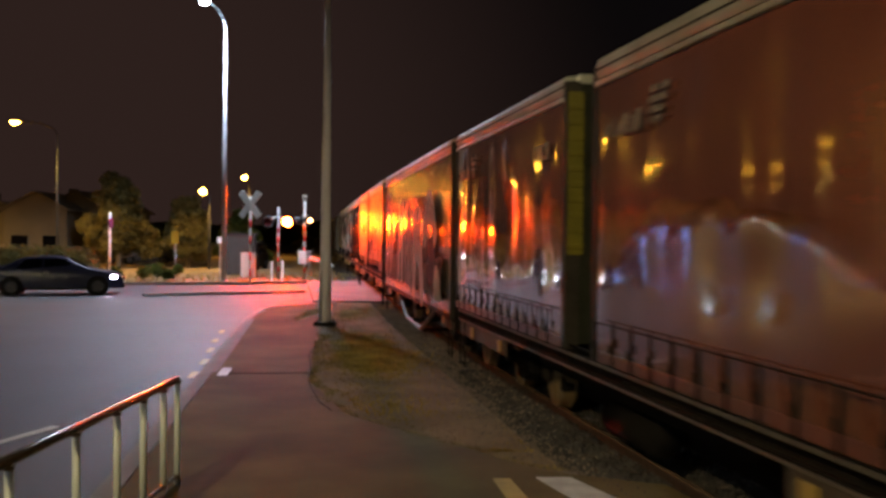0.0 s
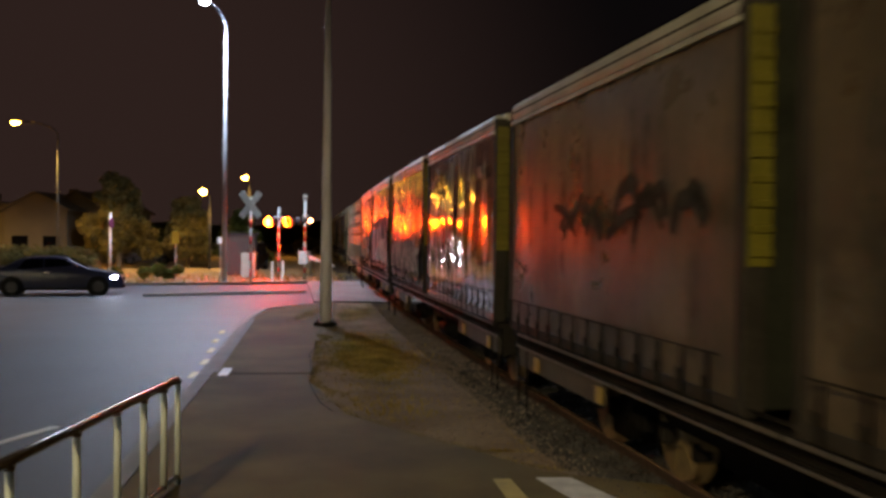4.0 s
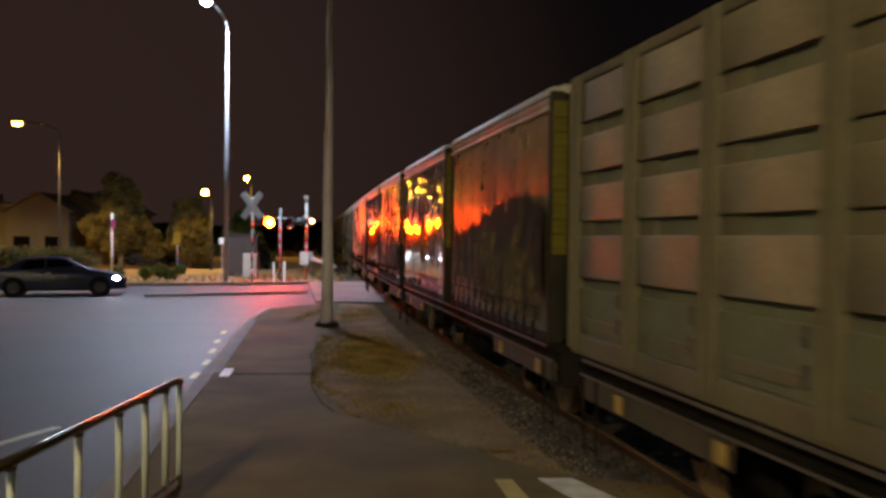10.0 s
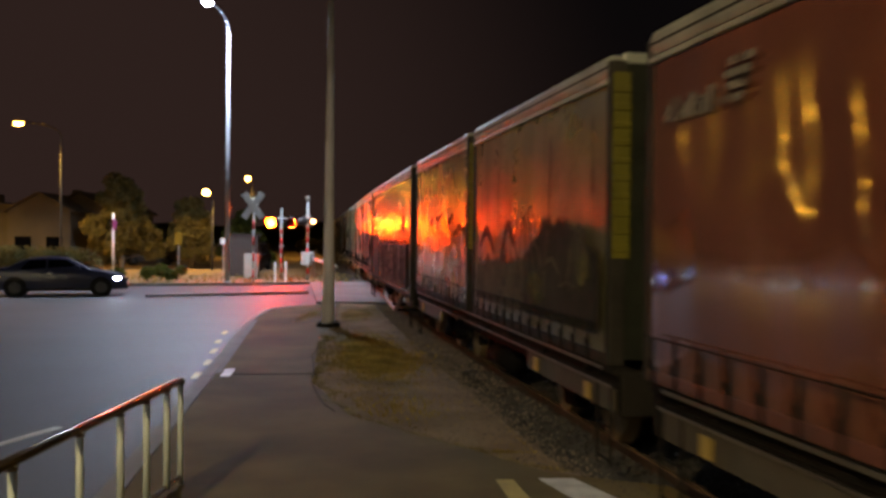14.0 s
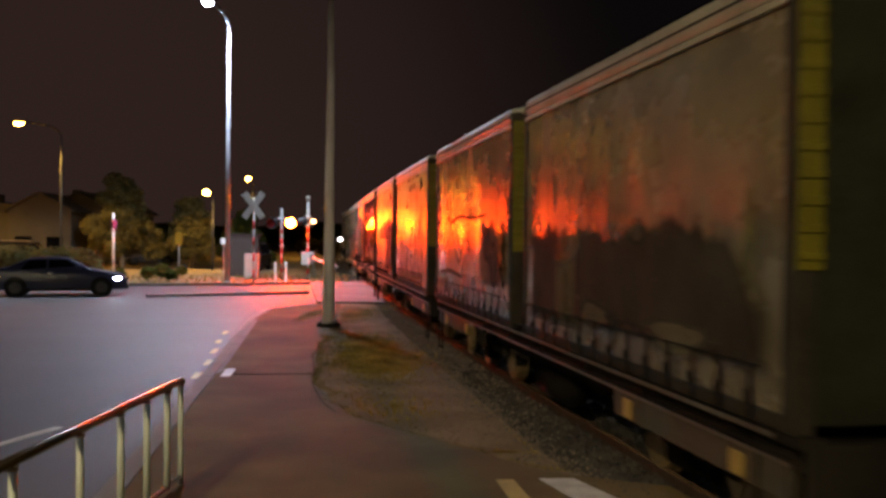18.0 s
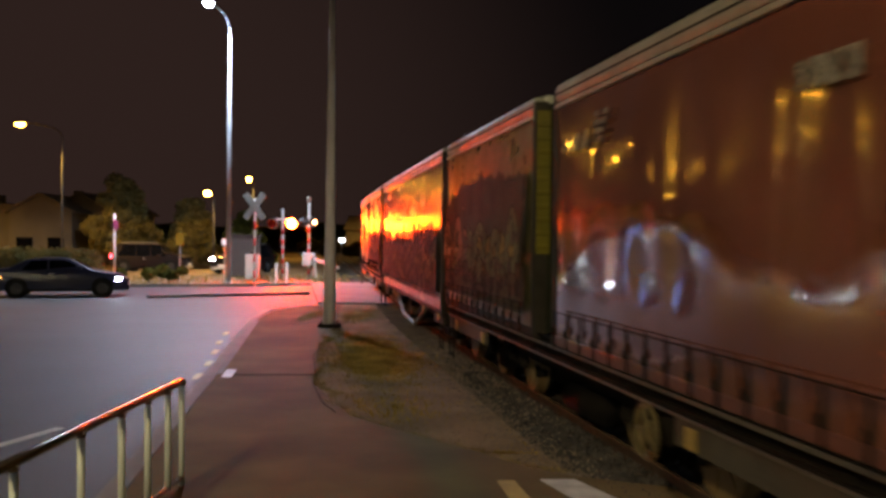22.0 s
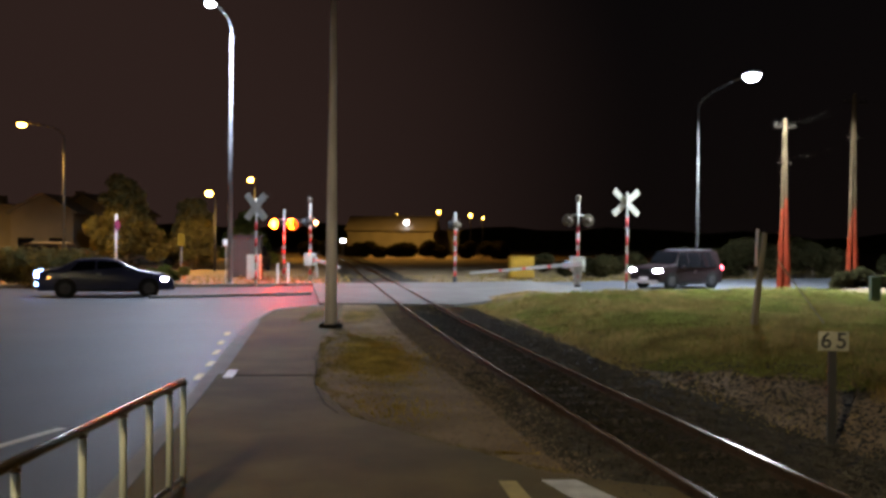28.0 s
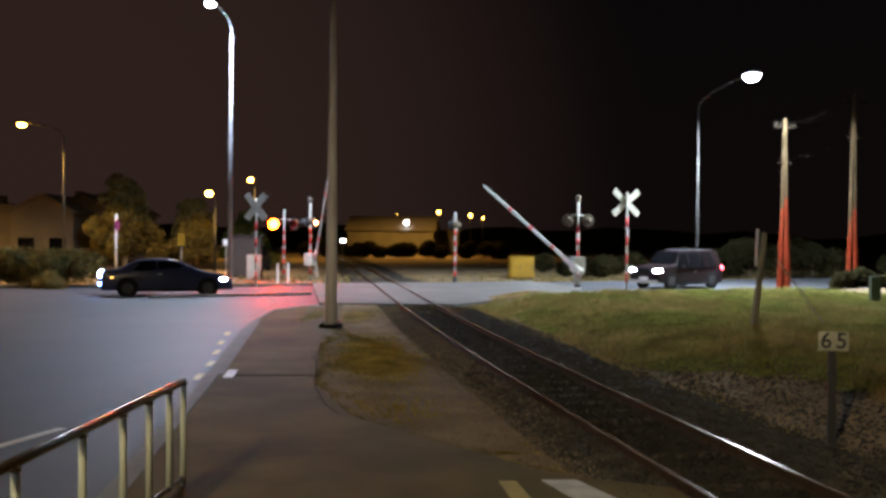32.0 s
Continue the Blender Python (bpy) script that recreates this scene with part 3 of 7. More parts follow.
def ballast_place():
    y = 3 + 29 * random.random() ** 1.6
    o = random.choice((random.uniform(-1.9, -0.6), random.uniform(0.6, 2.4)))
    if o < 0 and y > random.uniform(10, 19):
        return ballast_place()
    return tx(y) + o, y, (-0.045 if abs(o) < 1.3 else -0.05 - 0.06 * (abs(o) - 1.3)) + random.uniform(0.0, 0.03)


def four_foot_place():
    y = 3 + 29 * random.random() ** 1.6
    return tx(y) + random.uniform(-0.62, 0.62), y, -0.045 + random.uniform(0.0, 0.03)


# stones between the rails carry the wagons' shade in their colour
scatter_stones("shaded_ballast_stones", 11000, four_foot_place, (0.02, 0.046), SHADED_STONE, "ballast stones between the rails, darkened for the shade under wagons")
scatter_stones("ballast_stones", 22000, ballast_place, (0.02, 0.046), STONE, "loose dark grey crushed ballast stones")


def shoulder_place():
    """Dusty gravel on the track's shoulder beside the verge."""
    y = 9 + 22 * random.random() ** 1.2
    if y < random.uniform(10, 18):
        return shoulder_place()
    o = random.uniform(-1.85, -0.62)
    return tx(y) + o, y, -0.045 - 0.06 * max(0.0, -o - 1.3) + random.uniform(0.0, 0.02)


scatter_stones("shoulder_stones", 14000, shoulder_place, (0.014, 0.036), SHOULDER, "dusty brown-grey gravel on the track's shoulder")


def brow_place():
    """Stones heaped along the brow between the verge and the ballast."""
    y = 8.6 + 22 * random.random() ** 1.3
    x = float(np.interp(y, [8.5, 10.6, 15, 22, 26.5, 31], [1.25, 0.86, 0.12, -1.02, -1.68, -2.30])) + random.gauss(0.0, 0.16)
    return x, y, -0.018 + random.uniform(-0.01, 0.006)


def cess_place():
    """Gravel that spreads from the track to the foot of the bank."""
    y = 6.5 + 16 * random.random() ** 1.5
    o = 2.2 + (0.9 + 0.5 * max(0.0, 17 - y)) * random.random() ** 1.2
    return tx(y) + o, y, max(ground_z(tx(y) + o, y), -0.13) + random.uniform(-0.005, 0.012)


scatter_stones("cess_stones", 14000, cess_place, (0.014, 0.036), STONE, "small crushed stones beside the ballast")
scatter_stones("brow_stones", 5200, brow_place, (0.010, 0.028), SHOULDER, "crushed stones along the verge's brow")


def verge_place():
    y = 9 + 21 * random.random()
    x = random.uniform(max(path_edge(y) + 0.12, tx(y) - 4.2), tx(y) - 1.4)
    return x, y, -0.018


scatter_stones("verge_stones", 16000, verge_place, (0.006, 0.020), VERGE_STONE, "small loose stones on the verge")


def blades(name, n, place, height, material, label, lean=0.35, width=0.012):
    pts = np.array([place() for _ in range(n)])
    n = len(pts)
    a = np.random.uniform(0, 2 * np.pi, n)
    h = height[0] + (height[1] - height[0]) * np.random.rand(n) ** 2 * pts[:, 3]
    w = width * np.random.uniform(0.6, 1.5, n)
    dx, dy = np.cos(a), np.sin(a)
    bend = h * lean * np.random.uniform(0.2, 1.3, n)
    v = np.empty((n, 5, 3))
    for k, (sgn, up, out) in enumerate(((-1, 0, 0), (1, 0, 0), (0.7, 0.6, 0.35), (-0.7, 0.6, 0.35), (0, 1, 1))):
        v[:, k, 0] = pts[:, 0] - dy * w * sgn + dx * bend * out
        v[:, k, 1] = pts[:, 1] + dx * w * sgn + dy * bend * out
        v[:, k, 2] = pts[:, 2] + h * up
    base = np.arange(n) * 5
    faces = [f for b in base.tolist() for f in ((b, b + 1, b + 2, b + 3), (b + 3, b + 2, b + 4))]
    return sheet(name, v.reshape(-1, 3).tolist(), faces, material, label, "stuff", "grass")


def mound_place():
    y = 8 + 33 * random.random() ** 1.35
    o = 2.3 + 15 * random.random() ** 1.5
    x = tx(y) + o
    if y > 31 + 0.62 * max(0, x):
        y = max(8, 30 + 0.6 * max(0, x) - random.random() * 5)
        x = tx(y) + o
    if o < 2.2 + 0.55 * max(0.0, 16.5 - y) + 0.8 * noise.noise((x * 0.8, y * 0.8, 31)):
        return mound_place()
    clump = noise.noise((x * 1.4, y * 0.9, 2)) + 0.6 * noise.noise((x * 0.45, y * 0.35, 8))
    if clump < random.uniform(-0.55, 0.15):
        return mound_place()
    tall = 0.25 + 0.75 * smooth01((o - 2.3) / 2.5) * (0.25 + 1.5 * max(0.0, clump))
    return x, y, ground_z(x, y) - 0.01, tall


blades("bank_grass", 150000, mound_place, (0.04, 0.22), GRASS, "rough green grass on the low bank beside the track", 1.0, 0.008)


def dry_place():
    y = 8 + 33 * random.random() ** 1.2
    o = 1.9 + 13 * random.random() ** 1.7
    x = tx(y) + o
    if y > 30 + 0.6 * max(0, x) or o < 1.9 + 0.5 * max(0.0, 15.5 - y) or noise.noise((x * 0.35, y * 0.25, 21)) < random.uniform(-0.1, 0.35):
        return dry_place()
    return x, y, ground_z(x, y) - 0.01, 0.4 + 1.1 * abs(noise.noise((x * 1.2, y * 0.8, 4)))


blades("dry_bank_grass", 70000, dry_place, (0.05, 0.26), DRYGRASS, "dry yellowish grass in patches on the bank", 1.0, 0.008)


def weed_place():
    """Dry weeds that creep from the bank and the verge into the ballast, thickest towards the road."""
    y = 30.8 - 20 * random.random() ** 1.7
    o = random.choice((random.uniform(1.25, 3.4), random.uniform(1.6, 3.2), random.uniform(-2.2, -0.75), random.gauss(0, 0.35) if y > 22 else -1.7))
    x = tx(y) + o
    return x, y, max(ground_z(x, y), -0.07) - 0.01, 0.25 + 0.75 * abs(noise.noise((x * 1.1, y * 0.7, 3)))


blades("track_weeds", 15000, weed_place, (0.02, 0.13), DRYGRASS, "sparse dry weeds growing in the ballast", 0.9, 0.008)


def verge_grass():
    if random.random() < 0.8:
        y = random.gauss(17.3, 1.7)
        x = -1.28 - 0.13 * (y - 17.3) + random.gauss(0, 0.36)
        return x, y, -0.03, 0.45 + 0.9 * abs(noise.noise((x * 1.3, y * 0.8, 5)))
    y = random.gauss(14.5, 4.0)
    y = min(29, max(9.6, y))
    lo = float(np.interp(y, [8.7, 11.5, 14, 20.3, 30], [1.2, -0.9, -1.75, -2.5, -2.9]))
    x = lo + abs(random.gauss(0.25, 0.75))
    x = min(x, tx(y) - 1.5)
    c = noise.noise((x * 0.9, y * 0.45, 5)) + 0.5 * noise.noise((x * 2.2, y * 1.3, 1))
    if c < random.uniform(-0.4, 0.3):
        return verge_grass()
    return x, y, -0.03, 0.2 + 1.3 * max(0.0, c)


blades("verge_grass", 24000, verge_grass, (0.02, 0.10), VERGE_GRASS, "dry yellowish grass tufts beside the path", 0.9, 0.010)


def pole_grass():
    """Trampled brown tufts at the foot of the pole."""
    if random.random() < 0.5:
        x, y = random.gauss(-3.72, 0.13), random.gauss(26.3, 1.0)
    else:
        x, y = random.gauss(-2.45, 0.3), random.gauss(26.5, 1.2)
    return x, y, -0.02, 0.5


blades("pole_grass", 5000, pole_grass, (0.02, 0.08), DRYGRASS, "trampled brown grass round the pole's foot", 1.0, 0.01)


def edge_place():
    """Ragged grass and moss that hides the straight edge of the path."""
    y = 8.8 + 12 * random.random()
    x = path_edge(y)
    n = noise.noise((x * 1.7, y * 1.7, 11))
    return x + 0.10 + 0.22 * n + random.gauss(0, 0.06), y, -0.02, 0.3 + 0.6 * abs(n)


blades("edge_grass", 5000, edge_place, (0.015, 0.06), DRYGRASS, "ragged low grass creeping over the path's edge", 1.2, 0.007)


def far_place():
    x = random.uniform(-30, 30)
    lo = 51 + 0.5 * x if x > 2 else (48 + 0.42 * x if x > -14 else 41.5 + 0.2 * (x + 14))
    y = lo + 0.5 + 9 * random.random() ** 2
    return x, y, ground_z(x, y) - 0.02, 0.8


def tussock_place():
    """A pale tussock in front of the bushes."""
    a, r = random.uniform(0, 6.28), abs(random.gauss(0, 0.28))
    return -16.75 + r * math.cos(a), 39.2 + 0.5 * r * math.sin(a), -0.06, 1.0 - min(0.6, r)


blades("tussock", 1600, tussock_place, (0.3, 1.0), DRYGRASS, "pale dry tussock beside the junction", 0.5, 0.02)


def road_edge_place():
    """Ragged dry grass along the near edge of the crossing road."""
    if random.random() < 0.5:
        k = random.random()
        x, y = 0.4 + 5.0 * k + random.gauss(0.25, 0.35), 30.9 + 8.6 * k + random.gauss(-0.25, 0.45)
    else:
        x, y = random.uniform(-2.4, 0.6), 30.9 - abs(random.gauss(0, 1.6))
    return x, y, max(ground_z(x, y), -0.06) - 0.01, 0.3 + 0.8 * abs(noise.noise((x * 1.5, y * 1.1, 6)))


blades("road_edge_grass", 9000, road_edge_place, (0.03, 0.16), DRYGRASS, "ragged dry grass at the road's edge", 0.9, 0.01)
blades("far_verge_grass", 9000, far_place, (0.06, 0.35), DRYGRASS, "long dry grass beyond the crossing road", 0.5, 0.03)


# ---- street furniture ----
def street_pole(name, base, height, r0, r1, material, label, category, arm=None, lamp=None, glow_mat=None, head=(0.32, 0.14, 0.10), group="", bowl=0.24, globe=False):
    """A tapered pole with a curved arm and a lamp head at its end. arm: offset of the lamp from the pole's top."""
    ob = thing(name, pose(*base), label, category, group)
    part("pole", tube(bmesh.new(), (0, 0, -0.1), (0, 0, height), r0, r1, 16), material, ob, smooth=True)
    part("base_plate", tube(bmesh.new(), (0, 0, -0.1), (0, 0, 0.05), r0 * 1.7, r0 * 1.5, 14), material, ob)
    if arm:
        ax, ay, az = arm
        pts = [(ax * (1 - math.cos(k / 6 * 1.57)), ay * (1 - math.cos(k / 6 * 1.57)), height + az * math.sin(k / 6 * 1.57)) for k in range(7)]
        part("arm", pipe(bmesh.new(), pts, r1 * 0.8), material, ob, smooth=True)
        d = Vector((ax, ay, 0)).normalized()
        at = Matrix.Translation((ax, ay, height + az)) @ Vector((d.x, d.y, 0)).to_track_quat("X", "Z").to_matrix().to_4x4()
        hl, hw, hh = head
        hd = part("lamp_head", box(bmesh.new(), -0.1, 2 * hl, -hw, hw, 0.0, hh, 0.03), material, ob, at=at)
        lens = bmesh.new()
        bmesh.ops.create_icosphere(lens, subdivisions=3, radius=bowl, matrix=Matrix.LocRotScale((hl, 0, -0.02), None, (1.15, 0.9, 0.75)))
        if not globe:
            bmesh.ops.delete(lens, geom=[v for v in lens.verts if v.co.z > 0.02], context="VERTS")
        part("lamp_lens", lens, glow_mat, hd, "lit bowl-shaped lamp lens", smooth=True)
    return ob


street_pole("street_lamp", (-10.28, 44.2, 0), 11.9, 0.12, 0.07, LAMP_PAINT, "tall pale street lamp with a lit white LED head", "street lamp", (-0.45, -1.6, 0.95), None, LED_GLOW)
street_pole("street_lamp", (13.37, 49.5, 0), 9.3, 0.085, 0.045, POST_DULL, "pale street lamp on a long arm with a glaring white LED", "street lamp", (1.05, -4.7, 0.9), None, LED_GLOW, (0.4, 0.30, 0.12), bowl=0.40)
street_pole("street_lamp", (-22.67, 55, 0), 8.0, 0.075, 0.045, LAMP_DARK, "steel street lamp with a lit orange sodium head", "street lamp", (-2.2, 0.0, 0.8), None, SOD_GLOW)
street_pole("street_lamp", (-15.27, 61.4, 0), 4.6, 0.07, 0.05, BLACK, "short dark post lamp with a lit orange sodium head", "street lamp", (0.0, -1.5, 0.4), None, SOD_GLOW, (0.2, 0.12, 0.08), bowl=0.24, globe=True)
street_pole("street_lamp", (-20.0, 97.0, 0), 7.6, 0.10, 0.06, BLACK, "distant street lamp with an orange sodium head", "street lamp", (0.0, -2.0, 0.5), None, SOD_GLOW, (0.2, 0.12, 0.08), bowl=0.27, globe=True)
street_pole("street_lamp", (-8.0, -8.5, 0), 8.3, 0.10, 0.06, GALV, "steel street lamp with a lit orange sodium head", "street lamp", (1.6, 0.0, 0.8), None, SOD_GLOW)
street_pole("street_lamp", (-17.4, -26.0, 0), 8.0, 0.10, 0.06, GALV, "steel street lamp with a lit orange sodium head", "street lamp", (2.4, 0.0, 0.8), None, SOD_GLOW)
street_pole("street_lamp", (-32.0, 37.5, 0), 8.2, 0.11, 0.06, GALV, "steel street lamp with a lit orange sodium head", "street lamp", (2.0, 0.0, 0.7), None, SOD_GLOW)
for sx, sy in ((-45.2, 51.0), (-66.2, 45.0)):
    street_pole("street_lamp", (sx, sy, 0), 8.0, 0.10, 0.06, GALV, "steel street lamp with a lit orange sodium head", "street lamp", (2.2, 0.0, 0.8), None, SOD_GLOW)
street_pole("street_lamp", (-14.0, -16.0, 0), 9.3, 0.11, 0.06, GALV, "steel street lamp with a lit white LED head", "street lamp", (1.8, 0.0, 0.8), None, LED_GLOW)
near_pole = street_pole("utility_pole", (-2.82, 22.9, 0), 12.5, 0.155, 0.02, POLE_PAINT, "tall tapered steel pole at the path's edge", "pole")
part("bolt_collar", tube(bmesh.new(), (0, 0, 0), (0, 0, 0.09), 0.30, 0.28, 16), UNDER, near_pole)
for k in range(4):
    part("bolt", tube(bmesh.new(), (0.23 * math.cos(k * 1.57 + 0.7), 0.23 * math.sin(k * 1.57 + 0.7), 0.05), (0.23 * math.cos(k * 1.57 + 0.7), 0.23 * math.sin(k * 1.57 + 0.7), 0.15), 0.02, 0.02, 6), UNDER, near_pole)
for x, y, z, m in ((-1.25, 150, 6.6, SMALL_SOD), (3.9, 150, 6.1, SMALL_SOD), (5.9, 150, 5.7, SMALL_SOD), (-7.9, 150, 6.3, SMALL_SOD)):
    s = 0.16 if x == -7.9 else (0.44 if x < 5 else 0.3)
    far = thing("street_lamp", pose(x, y, 0), "far-off street lamp glowing orange", "street lamp", "far street lamps")
    part("pole", tube(bmesh.new(), (0, 0, 0), (0, 0, z), 0.09, 0.06, 8), GALV, far)
    b = bmesh.new()
    bmesh.ops.create_icosphere(b, subdivisions=2, radius=s * 0.62, matrix=pose(0, 0, z))
    part("lamp_globe", b, m, far, "glowing orange lamp")


def banded_post(parent, h, r, bands, top, name="post"):
    """A white post with red bands; each band is a sleeve of its own."""
    part(name, tube(bmesh.new(), (0, 0, -0.1), (0, 0, h), r, r, 12), SIGN_BACK, parent, smooth=True)
    step = top / bands
    for k in range(bands):
        if k % 2:
            continue
        part("red_band", tube(bmesh.new(), (0, 0, 0.3 + k * step), (0, 0, 0.3 + (k + 1) * step), r + 0.004, r + 0.004, 12), RED, parent, "red painted band", smooth=True)


def crossbuck(base, turn, h, centre, size):
    ob = thing("crossbuck_sign", pose(*base, 0, 0, turn), "white X-shaped railway crossing sign on a banded post", "road sign", "crossbuck signs")
    banded_post(ob, h, 0.05, 7, centre - 1.0)
    for a in (32, -32):
        part("blade", box(bmesh.new(), -size, size, -0.09 if a > 0 else -0.075, -0.07 if a > 0 else -0.055, -0.15, 0.15, 0.004), WHITE, ob, at=pose(0, 0, centre, 0, a, 0))
    part("bracket", box(bmesh.new(), -0.3, 0.3, -0.055, -0.03, -0.04, 0.04), GALV, ob, at=pose(0, 0, centre - 0.15))
    return ob


def crossbuck_at(base, turn, h, centre, size, steep):
    ob = crossbuck(base, turn, h, centre, size)
    for c in ob.children:
        if c.name.startswith("blade"):
            s = 1 if c.matrix_basis.to_euler().y > 0 else -1
            c.matrix_basis = pose(0, 0, centre, 0, s * steep, 0)
            c.data.materials[0] = SIGN_BACK
    return ob


crossbuck_at((8.43, 43.3, 0), 208, 4.5, 4.0, 0.92, 37)
crossbuck_at((-8.75, 42.8, 0), -8, 4.0, 3.62, 0.72, 52)


def lamp_hood(parent, x, z, lit=False):
    """A signal lamp: round target board, hood, lens and the turning lit disc inside."""
    board = part("target_board", tube(bmesh.new(), (x, 0.02, z), (x, 0.04, z), 0.32, 0.32, 24), BLACK, parent, "round black target board")
    b = bmesh.new()
    n = 28
    rings = [[b.verts.new((x + r * math.cos(6.28318 * k / n), y, z + r * math.sin(6.28318 * k / n))) for k in range(n)] for r, y in ((0.30, 0.02), (0.30, -0.29), (0.221, -0.31), (0.221, -0.285), (0.28, -0.27), (0.28, 0.018))]
    for lo, hi in zip(rings, rings[1:]):
        for k in range(n):
            b.faces.new((lo[k], lo[(k + 1) % n], hi[(k + 1) % n], hi[k]))
    part("lamp_case", b, BLACK, board, smooth=True)
    hood = bmesh.new()
    for k in range(14):
        a0, a1 = math.pi * (k / 14) - 0.1, math.pi * ((k + 1) / 14) + 0.05
        v = [hood.verts.new((x + r * math.cos(a), y, z + r * math.sin(a))) for a, y, r in ((a0, -0.3, 0.25), (a1, -0.3, 0.25), (a1, -0.52, 0.26), (a0, -0.52, 0.26))]
        hood.faces.new(v)
    part("hood", hood, BLACK, board)
    return board


def signal_mast(base, turn, h, lamps_z, label, bell=True, pale=False, sep=0.5):
    ob = thing("crossing_signal", pose(*base, 0, 0, turn), label, "railway signal", "crossing signals")
    banded_post(ob, h, 0.065, 9, lamps_z - 0.6)
    part("crossarm", pipe(bmesh.new(), [(-sep, 0, lamps_z + 0.05), (-sep + 0.1, 0, lamps_z + 0.22), (0, 0, lamps_z + 0.27), (sep - 0.1, 0, lamps_z + 0.22), (sep, 0, lamps_z + 0.05)], 0.03), WHITE, ob)
    if bell:
        b = tube(bmesh.new(), (0, 0, h), (0, 0, h + 0.12), 0.04, 0.12, 14)
        tube(b, (0, 0, h + 0.12), (0, 0, h + 0.32), 0.13, 0.11, 14)
        part("bell", b, TIMBER, ob, "dull warning bell", smooth=True)
    return ob


# the mast whose lamps flash towards the camera
flash = signal_mast((-8.54, 49.0, 0), 0, 3.7, 2.92, "red and white railway signal with two flashing red lamps", False)
discs = []
for x in (0.51, -0.51):
    board = lamp_hood(flash, x, 2.92)
    disc = bmesh.new()
    tube(disc, (0, -0.012, 0), (0, 0.0, 0), 0.220, 0.220, 28)
    tube(disc, (0, 0.001, 0), (0, 0.012, 0), 0.220, 0.220, 28)
    me = mesh_of("lamp_disc", disc, [SIGNAL_GLOW if x > 0 else SIGNAL_DIM, BLACK_LENS])
    for p in me.polygons:
        p.material_index = 0 if p.center.y < 0.0005 else 1
    d = part("lamp_disc", me, None, flash, "turning signal disc, glowing red on one side")
    d.matrix_basis = pose(x, -0.30, 2.92)
    discs.append(d)


def side_lamps(ob, z, sep, faces_away=True, back=LAMP_BACK):
    for x in (-sep, sep):
        s = 1 if faces_away else -1
        b = part("target_board", tube(bmesh.new(), (x, -0.02 * s, z), (x, -0.04 * s, z), 0.30, 0.29, 22), back, ob, "round signal board seen from behind")
        part("lamp_case", tube(bmesh.new(), (x, -0.03 * s, z), (x, -0.22 * s, z), 0.17, 0.12, 16), back, b, smooth=True)
        part("hood", tube(bmesh.new(), (x, 0.0, z), (x, 0.28 * s, z), 0.18, 0.20, 16), BLACK, b)


def barrier_box(ob, z, side):
    """The drive case of a barrier with its counterweight lever."""
    c = part("drive_case", box(bmesh.new(), -0.30, 0.30, -0.24, 0.24, z - 0.36, z + 0.32, 0.03), SIGN_BACK, ob, "white barrier drive case")
    part("case_door", box(bmesh.new(), -0.24, 0.24, -0.262, -0.243, z - 0.30, z + 0.26, 0.008), SIGN_BACK, c)
    for k in (-1, 1):
        part("weight_lever", box(bmesh.new(), -0.06, 0.06, -0.03, 0.03, -0.9, 0.0, 0.01), SIGN_BACK, ob, at=pose(0.1 * k, -0.3, z - 0.1, 0, 12 * side, 0))
    part("case_bracket", pipe(bmesh.new(), [(-0.28 * side, -0.2, z - 0.34), (-0.02 * side, -0.12, z - 0.95)], 0.05, 8), SIGN_BACK, ob, "slanting case bracket")
    return c


mast_r = signal_mast((6.15, 43.3, 0), 12, 4.0, 3.15, "red and white crossing signal mast with barrier drive", True, sep=0.46)
side_lamps(mast_r, 3.15, 0.46)
barrier_box(mast_r, 1.15, 1)
part("footing", tube(bmesh.new(), (0, 0, -0.1), (0, 0, 0.16), 0.17, 0.15, 14), BLACK, mast_r)
mast_l = signal_mast((-7.04, 48.2, 0), 75, 4.0, 3.0, "red and white crossing signal mast seen edge-on", True)
side_lamps(mast_l, 3.0, 0.46, True, BLACK)
barrier_box(mast_l, 1.1, -1)
part("side_lamp", tube(bmesh.new(), (-0.35, -0.46, 3.0), (-0.38, -0.46, 3.0), 0.10, 0.10, 16), SIDE_GLOW, mast_l, "lit red side lamp", at=pose(0, 0, 0))
mast_m = signal_mast((0.48, 47.8, 0), 80, 3.6, 2.95, "red and white crossing signal mast seen edge-on", False)
side_lamps(mast_m, 2.95, 0.4)
part("footing", tube(bmesh.new(), (0, 0, -0.1), (0, 0, 0.3), 0.13, 0.11, 12), BLACK, mast_m)


def barrier_arm(base, length, label):
    """A boom that turns about its drive shaft; it lies along its own X."""
    ob = thing("barrier_arm", base, label, "barrier", "barrier arms")
    b = bmesh.new()
    box(b, 0.35, length, -0.035, 0.035, -0.085, 0.085, 0.01)
    for v in b.verts:
        if v.co.x > length / 2:
            v.co.z *= 0.65
    part("boom", b, SIGN_BACK, ob, "white boom")
    for k in range(3):
        x = 1.4 + k * (length - 2.2) / 3
        part("red_band", box(bmesh.new(), x, x + 0.22, -0.039, 0.039, -0.080 + 0.006 * k, 0.080 - 0.006 * k, 0.008), RED, ob, "red reflective band")
    part("boom_bracket", box(bmesh.new(), -0.15, 0.6, -0.06, 0.06, -0.13, 0.13, 0.02), GALV, ob)
    part("counterweight", box(bmesh.new(), -0.75, -0.1, -0.1, 0.1, -0.14, 0.14, 0.03), SIGN_BACK, ob)
    return ob


